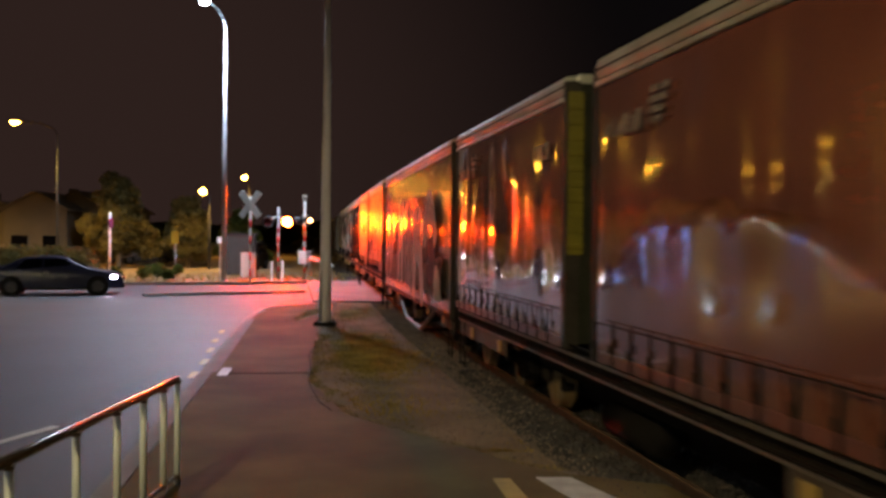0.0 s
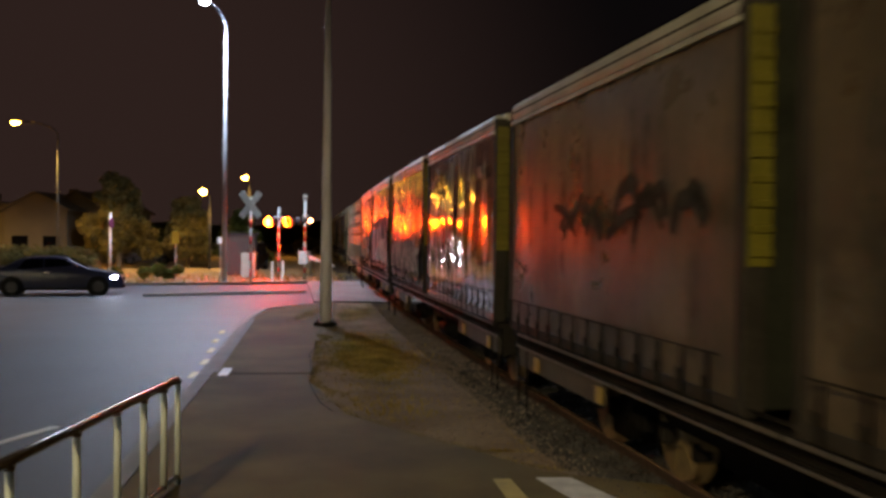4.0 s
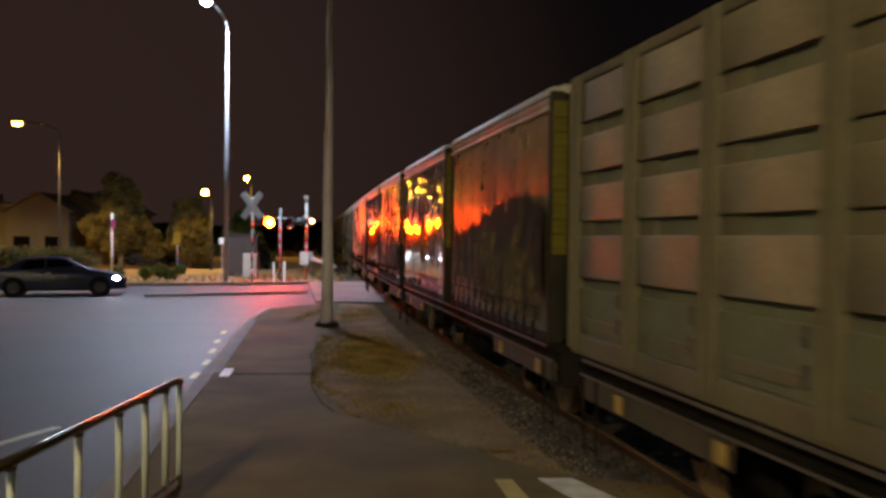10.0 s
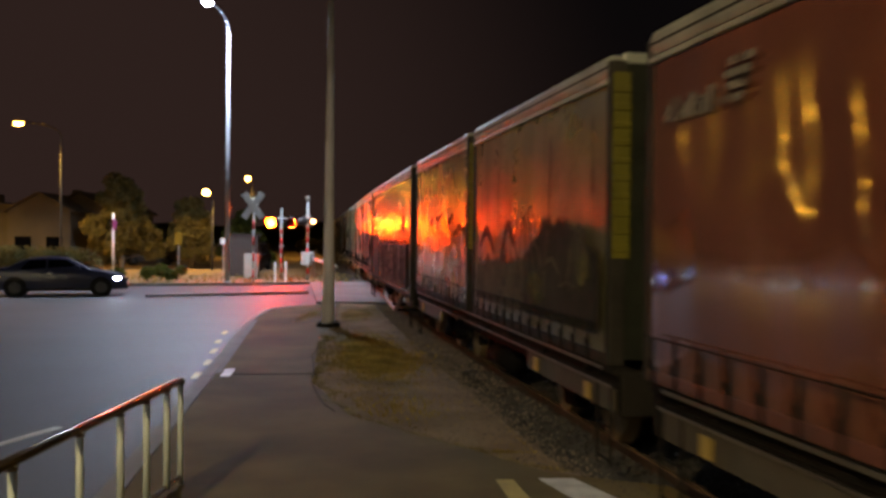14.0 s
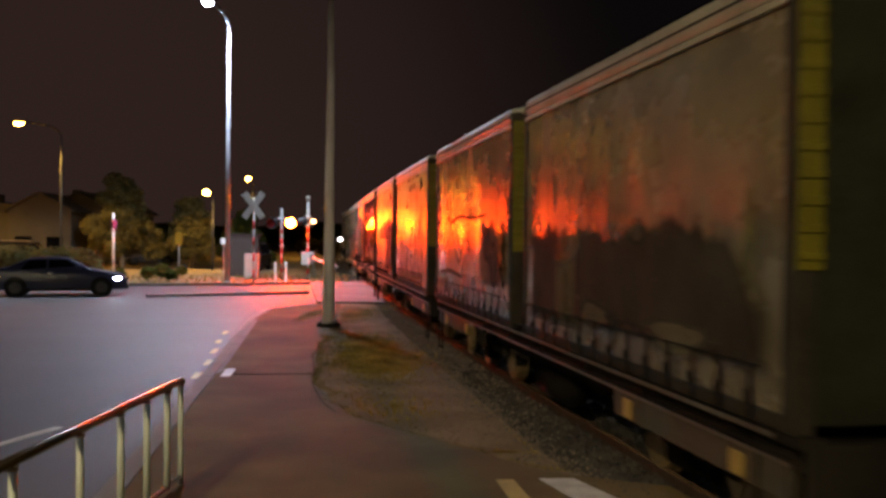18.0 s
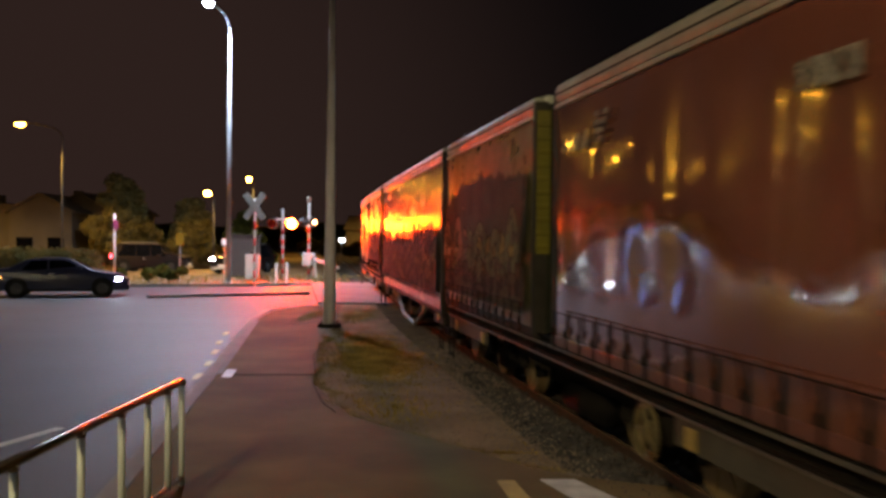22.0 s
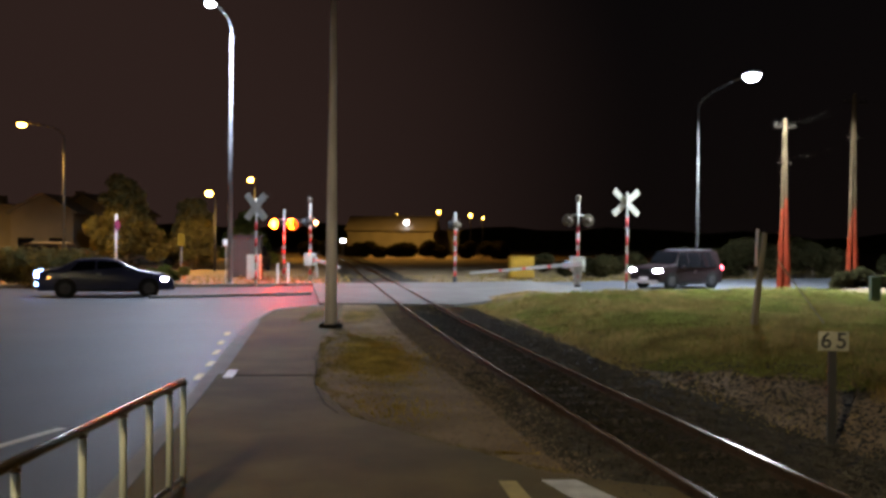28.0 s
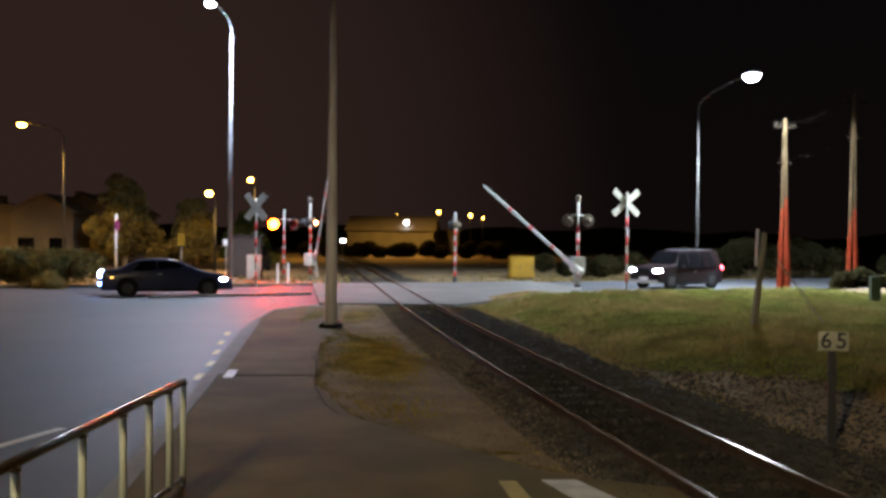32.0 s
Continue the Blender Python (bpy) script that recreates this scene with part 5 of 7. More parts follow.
                for v in rim.verts[-8:]:
                    v.co = Matrix.Rotation(a, 4, "Y") @ v.co
            part("rim", rim, RIM, wh)
    wind = bmesh.new()
    zz0, zz1 = (1.20, height - 0.12) if suv else (1.02, height - 0.10)
    xx0, xx1 = (1.04, 0.60) if suv else (1.13, 0.52)
    vs = [wind.verts.new(p) for p in ((xx0, -inset(zz0) + 0.12, zz0 + 0.02), (xx0, inset(zz0) - 0.12, zz0 + 0.02), (xx1, inset(zz1) - 0.10, zz1 + 0.02), (xx1, -inset(zz1) + 0.10, zz1 + 0.02))]
    f = wind.faces.new(vs)
    ex = bmesh.ops.extrude_face_region(wind, geom=[f])
    bmesh.ops.translate(wind, vec=(0.03, 0, 0.03), verts=[v for v in ex["geom"] if isinstance(v, bmesh.types.BMVert)])
    bmesh.ops.recalc_face_normals(wind, faces=wind.faces)
    part("windscreen", wind, GLASS, body)
    part("grille", box(bmesh.new(), hl - 0.06, hl + 0.012, -0.42, 0.42, (0.72 if suv else 0.5), (0.96 if suv else 0.66), 0.01), CAR_BLACK, body)
    part("number_plate", box(bmesh.new(), hl - 0.02, hl + 0.025, -0.26, 0.26, 0.44, 0.56, 0.004), WHITE, body)
    part("bumper", box(bmesh.new(), hl - 0.25, hl + 0.015, -0.84, 0.84, 0.26, 0.42, 0.04), SIGN_BACK if suv else CAR_BLACK, body, "pale front bumper" if suv else "")
    if suv:
        for s in (-1, 1):
            part("roof_rail", box(bmesh.new(), -hl + 0.6, 0.1, s * 0.62, s * 0.66, height + 0.003, height + 0.05, 0.01), ALLOY, body)
    return ob


suv = car(pose(11.35, 45.6, -0.05, 0, 0, 180 + 36), 4.75, 1.84, CAR_BROWN, "dark station wagon waiting with its headlights on", True)
SEDAN_X, SEDAN_Y, SEDAN_TURN = -14.31, 34.6, 18
sedan = car(pose(SEDAN_X, SEDAN_Y, -0.06, 0, 0, SEDAN_TURN), 4.85, 1.42, CAR_GREY, "dark grey saloon car creeping up to the crossing")
passing_car = car(pose(-64.0, 58.5, -0.05), 4.7, 1.8, CAR_BROWN, "dark station wagon passing on the back street with red tail lights", True)
oncoming_car = car(pose(-12.9, 62.5, -0.05, 0, 0, 270), 4.7, 1.8, CAR_BROWN, "dark station wagon passing on the back street with lit headlights", True)
for c in passing_car.children_recursive:
    if c.name.startswith("headlight"):
        c.data.materials[0] = GLASS
        c["label"] = "unlit headlight"
for c in oncoming_car.children_recursive:
    if c.name.startswith("tail_light"):
        c.data.materials[0] = BLACK_LENS
        c["label"] = "dim red tail light"
for c in sedan.children_recursive:
    if c.name.startswith("tail_light"):
        c.data.materials[0] = REVERSE
        c["label"] = "lit bluish white rear lamp"
for x, y in ((-23.4, 31.8), (-29.6, 30.2)):
    queue = car(pose(x, y, -0.06, 0, 0, 14), 4.4, 1.44, CAR_GREY, "dark car queueing at the crossing with headlights on")
for x, y, turn, m in ((-22.2, 70.5, 196, CAR_DULL), (-26.6, 72.5, 200, CAR_PALE)):
    parked = car(pose(x, y, -0.05, 0, 0, turn), 4.4, 1.45, m, "parked car in the dark yard, its lamps off")
    for c in parked.children_recursive:
        if c.name.startswith(("headlight", "tail_light")):
            c.data.materials[0] = GLASS


# ---- train ----
SPEED = 6.829
SIDE = -1.235
BOX_L, BOX_H = 5.82, 2.71


def curtain_mesh(name, length, height, seed, slack):
    """A side curtain with slack folds."""
    nu, nv = 60, 18
    verts, faces = [], []
    for j in range(nv + 1):
        v = j / nv
        for i in range(nu + 1):
            u = i / nu
            y, z = (u - 0.5) * length, v * height
            belly = math.sin(math.pi * v) * math.sin(math.pi * u) ** 0.5
            fold = 0.25 * noise.noise((y * 2.2, z * 0.5, seed)) + 0.5 * noise.noise((y * 0.8, z * 0.9, seed + 7)) + 0.05 * noise.noise((y * 3.6, z * 2.4, seed + 3)) + 0.16 * noise.noise((y * 1.5 + z * 0.8, z * 2.0, seed + 13))
            verts.append((-slack * belly * (0.15 + 0.9 * fold) - 0.006, y, z))
    n = nu + 1
    for j in range(nv):
        for i in range(nu):
            faces.append((j * n + i, (j + 1) * n + i, (j + 1) * n + i + 1, j * n + i + 1))
    me = bpy.data.meshes.new(name)
    me.from_pydata(verts, [], faces)
    me.polygons.foreach_set("use_smooth", [True] * len(me.polygons))
    me.update()
    return me


CURTAINS = {}


def curtain_of(length, seed, slack, material, low=0.0):
    key = (length, seed, slack, material.name)
    if key not in CURTAINS:
        me = curtain_mesh("curtain", length - 0.24, BOX_H - 0.24 + low, seed, slack)
        me.materials.append(material)
        CURTAINS[key] = me
    return CURTAINS[key]


SHARED = {}


def shared(name, build, material):
    if name not in SHARED:
        SHARED[name] = mesh_of(name.split("/")[0], build(), material)
    return SHARED[name]


def stroke(verts, faces, pts, width, x):
    """A sprayed stroke: a ribbon along points (y, z); the last number of each vertex is its cover."""
    n = len(pts)
    b = len(verts)
    for i, (y, z) in enumerate(pts):
        a, c = Vector(pts[max(0, i - 1)]), Vector(pts[min(n - 1, i + 1)])
        d = (c - a).normalized() if (c - a).length > 1e-6 else Vector((1, 0))
        wd = width * (0.75 + 0.5 * math.sin(i / max(1, n - 1) * math.pi))
        end = 0.0 if i in (0, n - 1) else 1.0
        for k, cover in ((1.25, 0.0), (0.7, end), (-0.7, end), (-1.25, 0.0)):
            verts.append((cover, y - d.y * wd * k, z + d.x * wd * k))
    for i in range(n - 1):
        for k in range(3):
            faces.append((b + 4 * i + k, b + 4 * i + k + 1, b + 4 * i + k + 5, b + 4 * i + k + 4))


def curve(p, n=10):
    """Points along a smooth curve through p (Catmull-Rom)."""
    out = []
    q = [p[0], *p, p[-1]]
    for a, b, c, d in zip(q, q[1:], q[2:], q[3:]):
        for k in range(n):
            t = k / n
            out.append(tuple(0.5 * (2 * b[i] + (c[i] - a[i]) * t + (2 * a[i] - 5 * b[i] + 4 * c[i] - d[i]) * t * t + (3 * b[i] - a[i] - 3 * c[i] + d[i]) * t ** 3) for i in (0, 1)))
    return out + [p[-1]]


def blob(verts, faces, cy, cz, ry, rz, x, rng, n=22):
    b = len(verts)
    verts.append((1.0, cy, cz))
    ph = rng.uniform(0, 50)
    for size, cover in ((0.72, 1.0), (1.15, 0.0)):
        for k in range(n):
            a = 2 * math.pi * k / n
            r = size * (1 + 0.5 * noise.noise((math.cos(a) * 1.6 + ph, math.sin(a) * 1.6, ph)))
            verts.append((cover, cy + ry * r * math.cos(a), max(0.03, cz + rz * r * math.sin(a))))
    for k in range(n):
        j = (k + 1) % n
        faces.append((b, b + 1 + k, b + 1 + j))
        faces.append((b + 1 + k, b + 1 + n + k, b + 1 + n + j, b + 1 + j))


def graffiti(parent, length, style, seed, low=0.0):
    """Sprayed lettering shapes, layer on layer; the letters themselves cannot be read."""
    rng = random.Random(seed)
    hl = length / 2 - 0.35
    layers = []

    def letters(lo, hi, width, n, material, y0=-hl, y1=hl, slant=0.0, outline=None):
        if outline:
            state = rng.getstate()
            letters(lo - 0.04, hi + 0.05, width * 1.45, n, outline, y0, y1, slant)
            rng.setstate(state)
        v, f = [], []
        step = (y1 - y0) / n
        for k in range(n):
            for again in range(2):
                y = y0 + (k + rng.uniform(0.2, 0.8)) * step
                h0, h1 = lo + rng.uniform(0, 0.25 * (hi - lo)), hi - rng.uniform(0, 0.4 * (hi - lo))
                mid = (h0 + h1) / 2
                lean = rng.uniform(-0.22, 0.28) + slant
                wob = rng.uniform(-0.10, 0.10)
                form = rng.randrange(4)
                if form < 2:
                    pts = [(y - lean / 2, h0), (y + wob, mid), (y + lean / 2, h1)]
                elif form == 2:
                    pts = [(y - step * 0.45, h0 + 0.1), (y - step * 0.2 + wob, mid + 0.2), (y, h1), (y + step * 0.3, mid + 0.1), (y + step * 0.42, h0)]
                else:
                    pts = [(y - step * 0.5, mid + rng.uniform(-0.2, 0.3)), (y, mid + wob), (y + step * 0.6, mid + rng.uniform(-0.3, 0.3))]
                stroke(v, f, curve(pts, 6), width * rng.uniform(0.55, 1.25), 0)
        layers.append((v, f, material))

    def blobs(lo, hi, n, size, material, y0=-hl, y1=hl):
        v, f = [], []
        for k in range(n):
            y = y0 + (y1 - y0) * (k + rng.random()) / n
            z = rng.uniform(lo, hi)
            blob(v, f, min(hl - 0.1, max(-hl + 0.1, y)), z, size * rng.uniform(0.5, 1.0), min(size * rng.uniform(0.6, 1.2), z - 0.02), 0, rng)
        layers.append((v, f, material))

    def band(lo, top, material, y0=-hl, y1=hl):
        """A solid painted band whose upper edge rises and falls in lumps."""
        v, f = [], []
        n = int((y1 - y0) / 0.09)
        for k in range(n + 1):
            y = y0 + (y1 - y0) * k / n
            h = top + 0.30 * noise.noise((y * 0.9, seed * 1.7, 0)) + 0.18 * noise.noise((y * 2.6, seed * 1.7, 5)) + 0.07 * noise.noise((y * 7.0, seed * 1.7, 9))
            end = min(1.0, k * 0.34, (n - k) * 0.34)
            for z, cover in ((lo, 0.7), (lo + 0.10, 1.0), (h - 0.05, 1.0), (h + 0.03, 0.0)):
                v.append((cover * end, y, z))
        for k in range(n):
            for j in range(3):
                b = k * 4 + j
                f.append((b, b + 4, b + 5, b + 1))
        layers.append((v, f, material))

    def at(u):
        """Along the side: 0 at its far end, 1 at its near end."""
        return (1 - 2 * u) * length / 2

    def lines(material, width, *paths):
        v, f = [], []
        for path in paths:
            stroke(v, f, curve([(at(u), z) for u, z in path], 7), width, 0)
        layers.append((v, f, material))

    def bars(material, *items):
        """Upright painted bars: place, foot, top, half width, lean."""
        v, f = [], []
        for u, lo, hi, w, lean in items:
            y = at(u)
            pts = [(y + lean * k, lo + (hi - lo) * k + 0.0) for k in (0.0, 0.08, 0.3, 0.5, 0.7, 0.92, 1.0)]
            stroke(v, f, pts, w * 0.85, 0)
        layers.append((v, f, material))

    def spots(material, *items):
        v, f = [], []
        for u, z, ry, rz in items:
            blob(v, f, at(u), z, ry, rz, 0, rng)
        layers.append((v, f, material))

    def field(material, lo, tops, rough=1.0):
        """A painted ground whose upper edge runs through a few heights."""
        v, f = [], []
        us, hs = [u for u, _ in tops], [h for _, h in tops]
        n = max(8, int((us[-1] - us[0]) * length / 0.06))
        for k in range(n + 1):
            u = us[0] + (us[-1] - us[0]) * k / n
            y = at(u)
            h = float(np.interp(u, us, hs)) + rough * (0.09 * noise.noise((y * 2.6, seed * 1.7, 5)) + 0.06 * noise.noise((y * 7.0, seed * 1.7, 9)))
            end = min(1.0, k * 0.25, (n - k) * 0.25)
            for z, cover in ((lo, 0.6), (lo + 0.12, 1.0), (h - 0.06, 1.0), (h + 0.03, 0.0)):
                v.append((cover * end, y, max(z, lo)))
        for k in range(n):
            for j in range(3):
                q = k * 4 + j
                f.append((q, q + 4, q + 5, q + 1))
        layers.append((v, f, material))

    if style == "white":
        letters(0.25, 1.6, 0.12, 7, SPRAY_WHITE, slant=0.08, outline=SPRAY_DARK)
    elif style == "bigwhite":
        field(SPRAY_SHADE, 0.05, [(0.03, 0.5), (0.3, 0.6), (0.6, 0.4), (0.95, 0.7)])
        spots(SPRAY_DARK, (0.29, 1.12, 0.10, 0.18), (0.815, 0.55, 0.55, 0.42), (0.90, 0.30, 0.4, 0.3), (0.70, 0.35, 0.25, 0.3))
        bars(SPRAY_GREY, (0.19, 0.3, 1.6, 0.32, -0.1), (0.325, 0.0, 1.3, 0.16, -0.1), (0.51, 0.0, 1.65, 0.42, -0.2), (0.47, 0.0, 1.1, 0.18, 0.0), (0.55, -0.1, 1.3, 0.18, -0.1))
        lines(SPRAY_GREY, 0.08, [(0.07, 0.25), (0.12, 0.5), (0.21, 0.75)], [(0.16, 0.1), (0.20, 0.4), (0.24, 0.9)], [(0.07, 0.9), (0.10, 0.3), (0.12, 0.0)])
        bars(SPRAY_WHITE, (0.355, 0.05, 1.72, 0.13, -0.12), (0.405, 0.0, 1.82, 0.19, -0.15), (0.598, -0.2, 1.80, 0.27, -0.35), (0.675, 0.75, 1.52, 0.24, -0.1))
        lines(SPRAY_WHITE, 0.06, [(0.45, 0.4), (0.47, 1.2), (0.50, 1.62), (0.54, 1.45), (0.56, 0.8), (0.57, 0.2)], [(0.46, 0.3), (0.50, 0.75), (0.53, 0.35)])
        lines(SPRAY_WHITE, 0.22, [(0.67, 1.1), (0.648, 0.85), (0.635, 0.55)], [(0.65, 0.72), (0.69, 0.62), (0.715, 0.25), (0.73, -0.15)], [(0.74, 0.75), (0.765, 1.25), (0.80, 1.52), (0.845, 1.3), (0.88, 0.8)])
        spots(SPRAY_WHITE, (0.775, 1.25, 0.4, 0.35), (0.90, 0.15, 0.45, 0.35), (0.815, 1.3, 0.45, 0.3))
    elif style == "black_white":
        field(GRIME, 0.6, [(0.50, 2.15), (0.53, 2.17), (0.98, 2.17)], 0.05)
        field(SPRAY_DARK, 0.05, [(0.05, 0.80), (0.3, 0.85), (0.6, 0.9), (0.8, 0.8), (0.98, 0.7)])
        spots(SPRAY_ORANGE, (0.91, 0.72, 0.28, 0.18))
        blobs(0.2, 0.95, 22, 0.12, SPRAY_GREY, at(0.7), at(0.05))
        letters(0.1, 1.0, 0.035, 12, SPRAY_GREY, at(0.72), at(0.05))
        letters(0.05, 0.95, 0.03, 9, SPRAY_WHITE, at(0.98), at(0.3))
        lines(SPRAY_WHITE, 0.042, [(0.06, 0.85), (0.09, 0.3), (0.13, 0.1), (0.17, 0.4), (0.18, 0.9), (0.11, 0.92)], [(0.22, 0.1), (0.25, 0.6), (0.26, 0.98), (0.34, 0.98), (0.37, 0.7), (0.29, 0.5), (0.39, 0.1)],
              [(0.42, 0.98), (0.44, 0.4), (0.49, 0.1), (0.53, 0.5), (0.54, 0.98)], [(0.50, 0.05), (0.57, 0.7), (0.61, 1.0), (0.66, 0.6), (0.69, 0.2)], [(0.57, 0.12), (0.62, 0.35), (0.66, 0.1)])
        lines(SPRAY_WHITE, 0.065, [(0.71, 0.0), (0.725, 0.7), (0.74, 1.25), (0.78, 0.95), (0.815, 0.75)], [(0.80, -0.1), (0.81, 0.4), (0.82, 0.85)], [(0.97, 0.62), (0.91, 0.60), (0.86, 0.45)], [(0.88, 0.5), (0.93, 0.25), (0.97, 0.05)], [(0.82, 0.35), (0.86, 0.15), (0.88, -0.1)])
        lines(SPRAY_GREY, 0.05, [(0.84, 0.98), (0.88, 0.85), (0.94, 0.98), (0.96, 0.8)], [(0.28, 0.25), (0.34, 0.3), (0.4, 0.5)], [(0.12, 0.45), (0.15, 0.6)], [(0.60, 0.45), (0.64, 0.5)])
    elif style == "band":
        field(SPRAY_DARK, 0.55, [(0.04, 1.25), (0.2, 1.38), (0.6, 1.52), (1.0, 1.50)], 0.3)
        bars(SPRAY_SHADE, (0.33, 0.1, 1.2, 0.22, 0.0), (0.50, 0.1, 1.1, 0.14, 0.0))
        bars(SPRAY_GREY, (0.19, 0.05, 1.28, 0.50, 0.0), (0.66, 0.2, 1.0, 0.30, 0.0), (0.97, 0.0, 0.9, 0.2, 0.0))
        bars(SPRAY_WHITE, (0.45, 0.1, 1.22, 0.17, -0.06), (0.57, 0.25, 1.32, 0.17, -0.32), (0.885, 0.1, 1.26, 0.13, -0.12))
        spots(SPRAY_WHITE, (0.70, 0.55, 0.48, 0.45), (0.79, 0.45, 0.45, 0.45), (0.92, 0.35, 0.35, 0.4), (0.58, 0.5, 0.3, 0.4))
        lines(SPRAY_GREY, 0.08, [(0.30, 1.15), (0.34, 1.05), (0.36, 0.8)])
    elif style == "heads":
        v, f = [], []
        for k in range(14):
            y = hl - rng.random() * 2 * hl
            stroke(v, f, curve([(y, 2.15), (y + 0.03, 1.7), (y, rng.uniform(0.9, 1.4))], 4), rng.uniform(0.03, 0.10), 0)
        layers.append((v, f, LABEL_FADED))
        field(SPRAY_SHADE, 0.05, [(0.05, 0.6), (0.4, 0.9), (0.7, 0.95), (1.0, 0.8)])
        bars(SPRAY_MOSS, (0.18, 0.1, 0.9, 0.14, 0.1), (0.32, 0.05, 0.95, 0.20, 0.0), (0.43, 0.1, 0.9, 0.16, -0.1), (0.56, 0.05, 0.95, 0.18, -0.15), (0.66, 0.1, 0.85, 0.16, -0.2))
        spots(SPRAY_DARK, (0.22, 1.05, 0.18, 0.15), (0.35, 1.08, 0.16, 0.16), (0.46, 1.12, 0.15, 0.15), (0.60, 1.12, 0.22, 0.18), (0.70, 1.05, 0.2, 0.16), (0.80, 0.75, 0.38, 0.42), (0.86, 0.3, 0.4, 0.3))
        lines(SPRAY_GREEN, 0.05, [(0.26, 0.15), (0.28, 0.5), (0.30, 0.95)], [(0.50, 0.95), (0.55, 0.7), (0.52, 0.2)], [(0.60, 0.2), (0.68, 0.5), (0.64, 0.85), (0.74, 0.7)], [(0.76, 0.1), (0.84, 0.4), (0.9, 0.1)])
        spots(SPRAY_GREY, (0.93, 0.85, 0.2, 0.3))
        lines(SPRAY_GREY, 0.05, [(0.64, 0.3), (0.67, 0.85), (0.72, 0.6), (0.69, 0.3)], [(0.80, 0.2), (0.86, 0.5), (0.95, 0.3)])
    elif style == "hill":
        field(SPRAY_DARK, 0.3, [(0.08, 0.9), (0.4, 1.15), (0.6, 1.35), (0.8, 1.45), (1.0, 1.2)])
        bars(SPRAY_SHADE, (0.12, 0.1, 1.1, 0.12, 0.0), (0.30, 0.1, 1.05, 0.14, 0.0), (0.38, 0.0, 0.9, 0.16, 0.0))
        bars(SPRAY_MOSS, (0.20, 0.1, 1.1, 0.16, 0.0), (0.47, 0.0, 1.05, 0.22, 0.0), (0.56, 0.0, 1.05, 0.26, -0.06), (0.33, 0.2, 0.9, 0.1, 0.0))
        field(SPRAY_MOSS, 0.0, [(0.44, 0.5), (0.62, 0.70), (0.75, 0.85), (0.84, 0.75), (1.0, 0.55)])
        lines(SPRAY_MOSS, 0.13, [(0.74, 0.85), (0.80, 0.98), (0.835, 1.3)])
        spots(SPRAY_DARK, (0.66, 0.35, 0.14, 0.35), (0.86, 0.3, 0.12, 0.3), (0.97, 0.75, 0.35, 0.4))
        spots(SPRAY_ORANGE, (0.705, 1.34, 0.09, 0.16))
        lines(SPRAY_DARK, 0.04, [(0.13, 0.8), (0.17, 0.95), (0.2, 0.4)], [(0.27, 0.2), (0.28, 0.6), (0.3, 1.2)], [(0.43, 0.2), (0.5, 0.5), (0.51, 0.1)])
    elif style == "figures":
        field(SPRAY_SHADE, 0.05, [(0.05, 0.5), (0.3, 0.45), (0.5, 0.7), (0.8, 0.8), (1.0, 0.8)])
        spots(SPRAY_ORANGE, (0.36, 1.35, 0.22, 0.3), (0.20, 0.8, 0.12, 0.5), (0.38, 0.65, 0.25, 0.3), (0.64, 0.85, 0.22, 0.18), (0.64, 1.35, 0.2, 0.25))
        bars(SPRAY_MOSS, (0.53, 0.75, 1.5, 0.16, -0.1), (0.89, 0.2, 1.35, 0.45, 0.0), (0.46, 0.55, 1.0, 0.18, -0.2))
        lines(SPRAY_DARK, 0.055, [(0.08, 0.35), (0.10, 0.9), (0.12, 1.35), (0.15, 0.9), (0.16, 0.3)], [(0.25, 0.25), (0.265, 0.9), (0.28, 1.42), (0.31, 1.3), (0.30, 0.8), (0.27, 0.35)],
              [(0.34, 0.98), (0.42, 1.05), (0.48, 1.3), (0.50, 1.62), (0.55, 1.68), (0.575, 1.45), (0.56, 1.1), (0.50, 0.8), (0.42, 0.6)], [(0.54, 0.95), (0.60, 1.02), (0.67, 1.05), (0.70, 0.7)],
              [(0.66, 0.55), (0.71, 0.95), (0.78, 1.35), (0.86, 1.52), (0.95, 1.40)])
        spots(SPRAY_DARK, (0.12, 0.6, 0.16, 0.5), (0.50, 0.35, 0.35, 0.35), (0.70, 0.45, 0.45, 0.4), (0.36, 0.95, 0.13, 0.14), (0.86, 0.25, 0.5, 0.25))
        lines(SPRAY_SHADE, 0.03, [(0.45, 0.2), (0.6, 0.4), (0.75, 0.25)], [(0.7, 0.5), (0.85, 0.55), (0.95, 0.35)])
    elif style == "dark":
        field(SPRAY_DARK, 0.02, [(0.06, 0.95), (0.28, 1.0)], 1.6)
        field(SPRAY_SHADE, 0.02, [(0.22, 0.65), (0.40, 0.8)], 1.2)
        field(SPRAY_DARK, 0.12, [(0.34, 1.0), (0.5, 0.95), (0.72, 1.06), (0.88, 0.85), (0.97, 0.5)], 1.8)
        spots(SPRAY_SHADE, (0.30, 0.9, 0.10, 0.12), (0.62, 0.95, 0.14, 0.10), (0.75, 0.2, 0.5, 0.15), (0.45, 0.2, 0.4, 0.12))
        bars(SPRAY_MOSS, (0.93, 0.6, 1.25, 0.07, 0.0), (0.31, 0.1, 0.6, 0.08, 0.0))
    elif style == "blocks":
        field(SPRAY_SHADE, -0.1, [(0.28, 0.80), (0.6, 0.82), (0.95, 0.85)], 0.4)
        field(SPRAY_DARK, -0.15, [(0.03, 0.95), (0.12, 1.0), (0.29, 0.96)], 0.9)
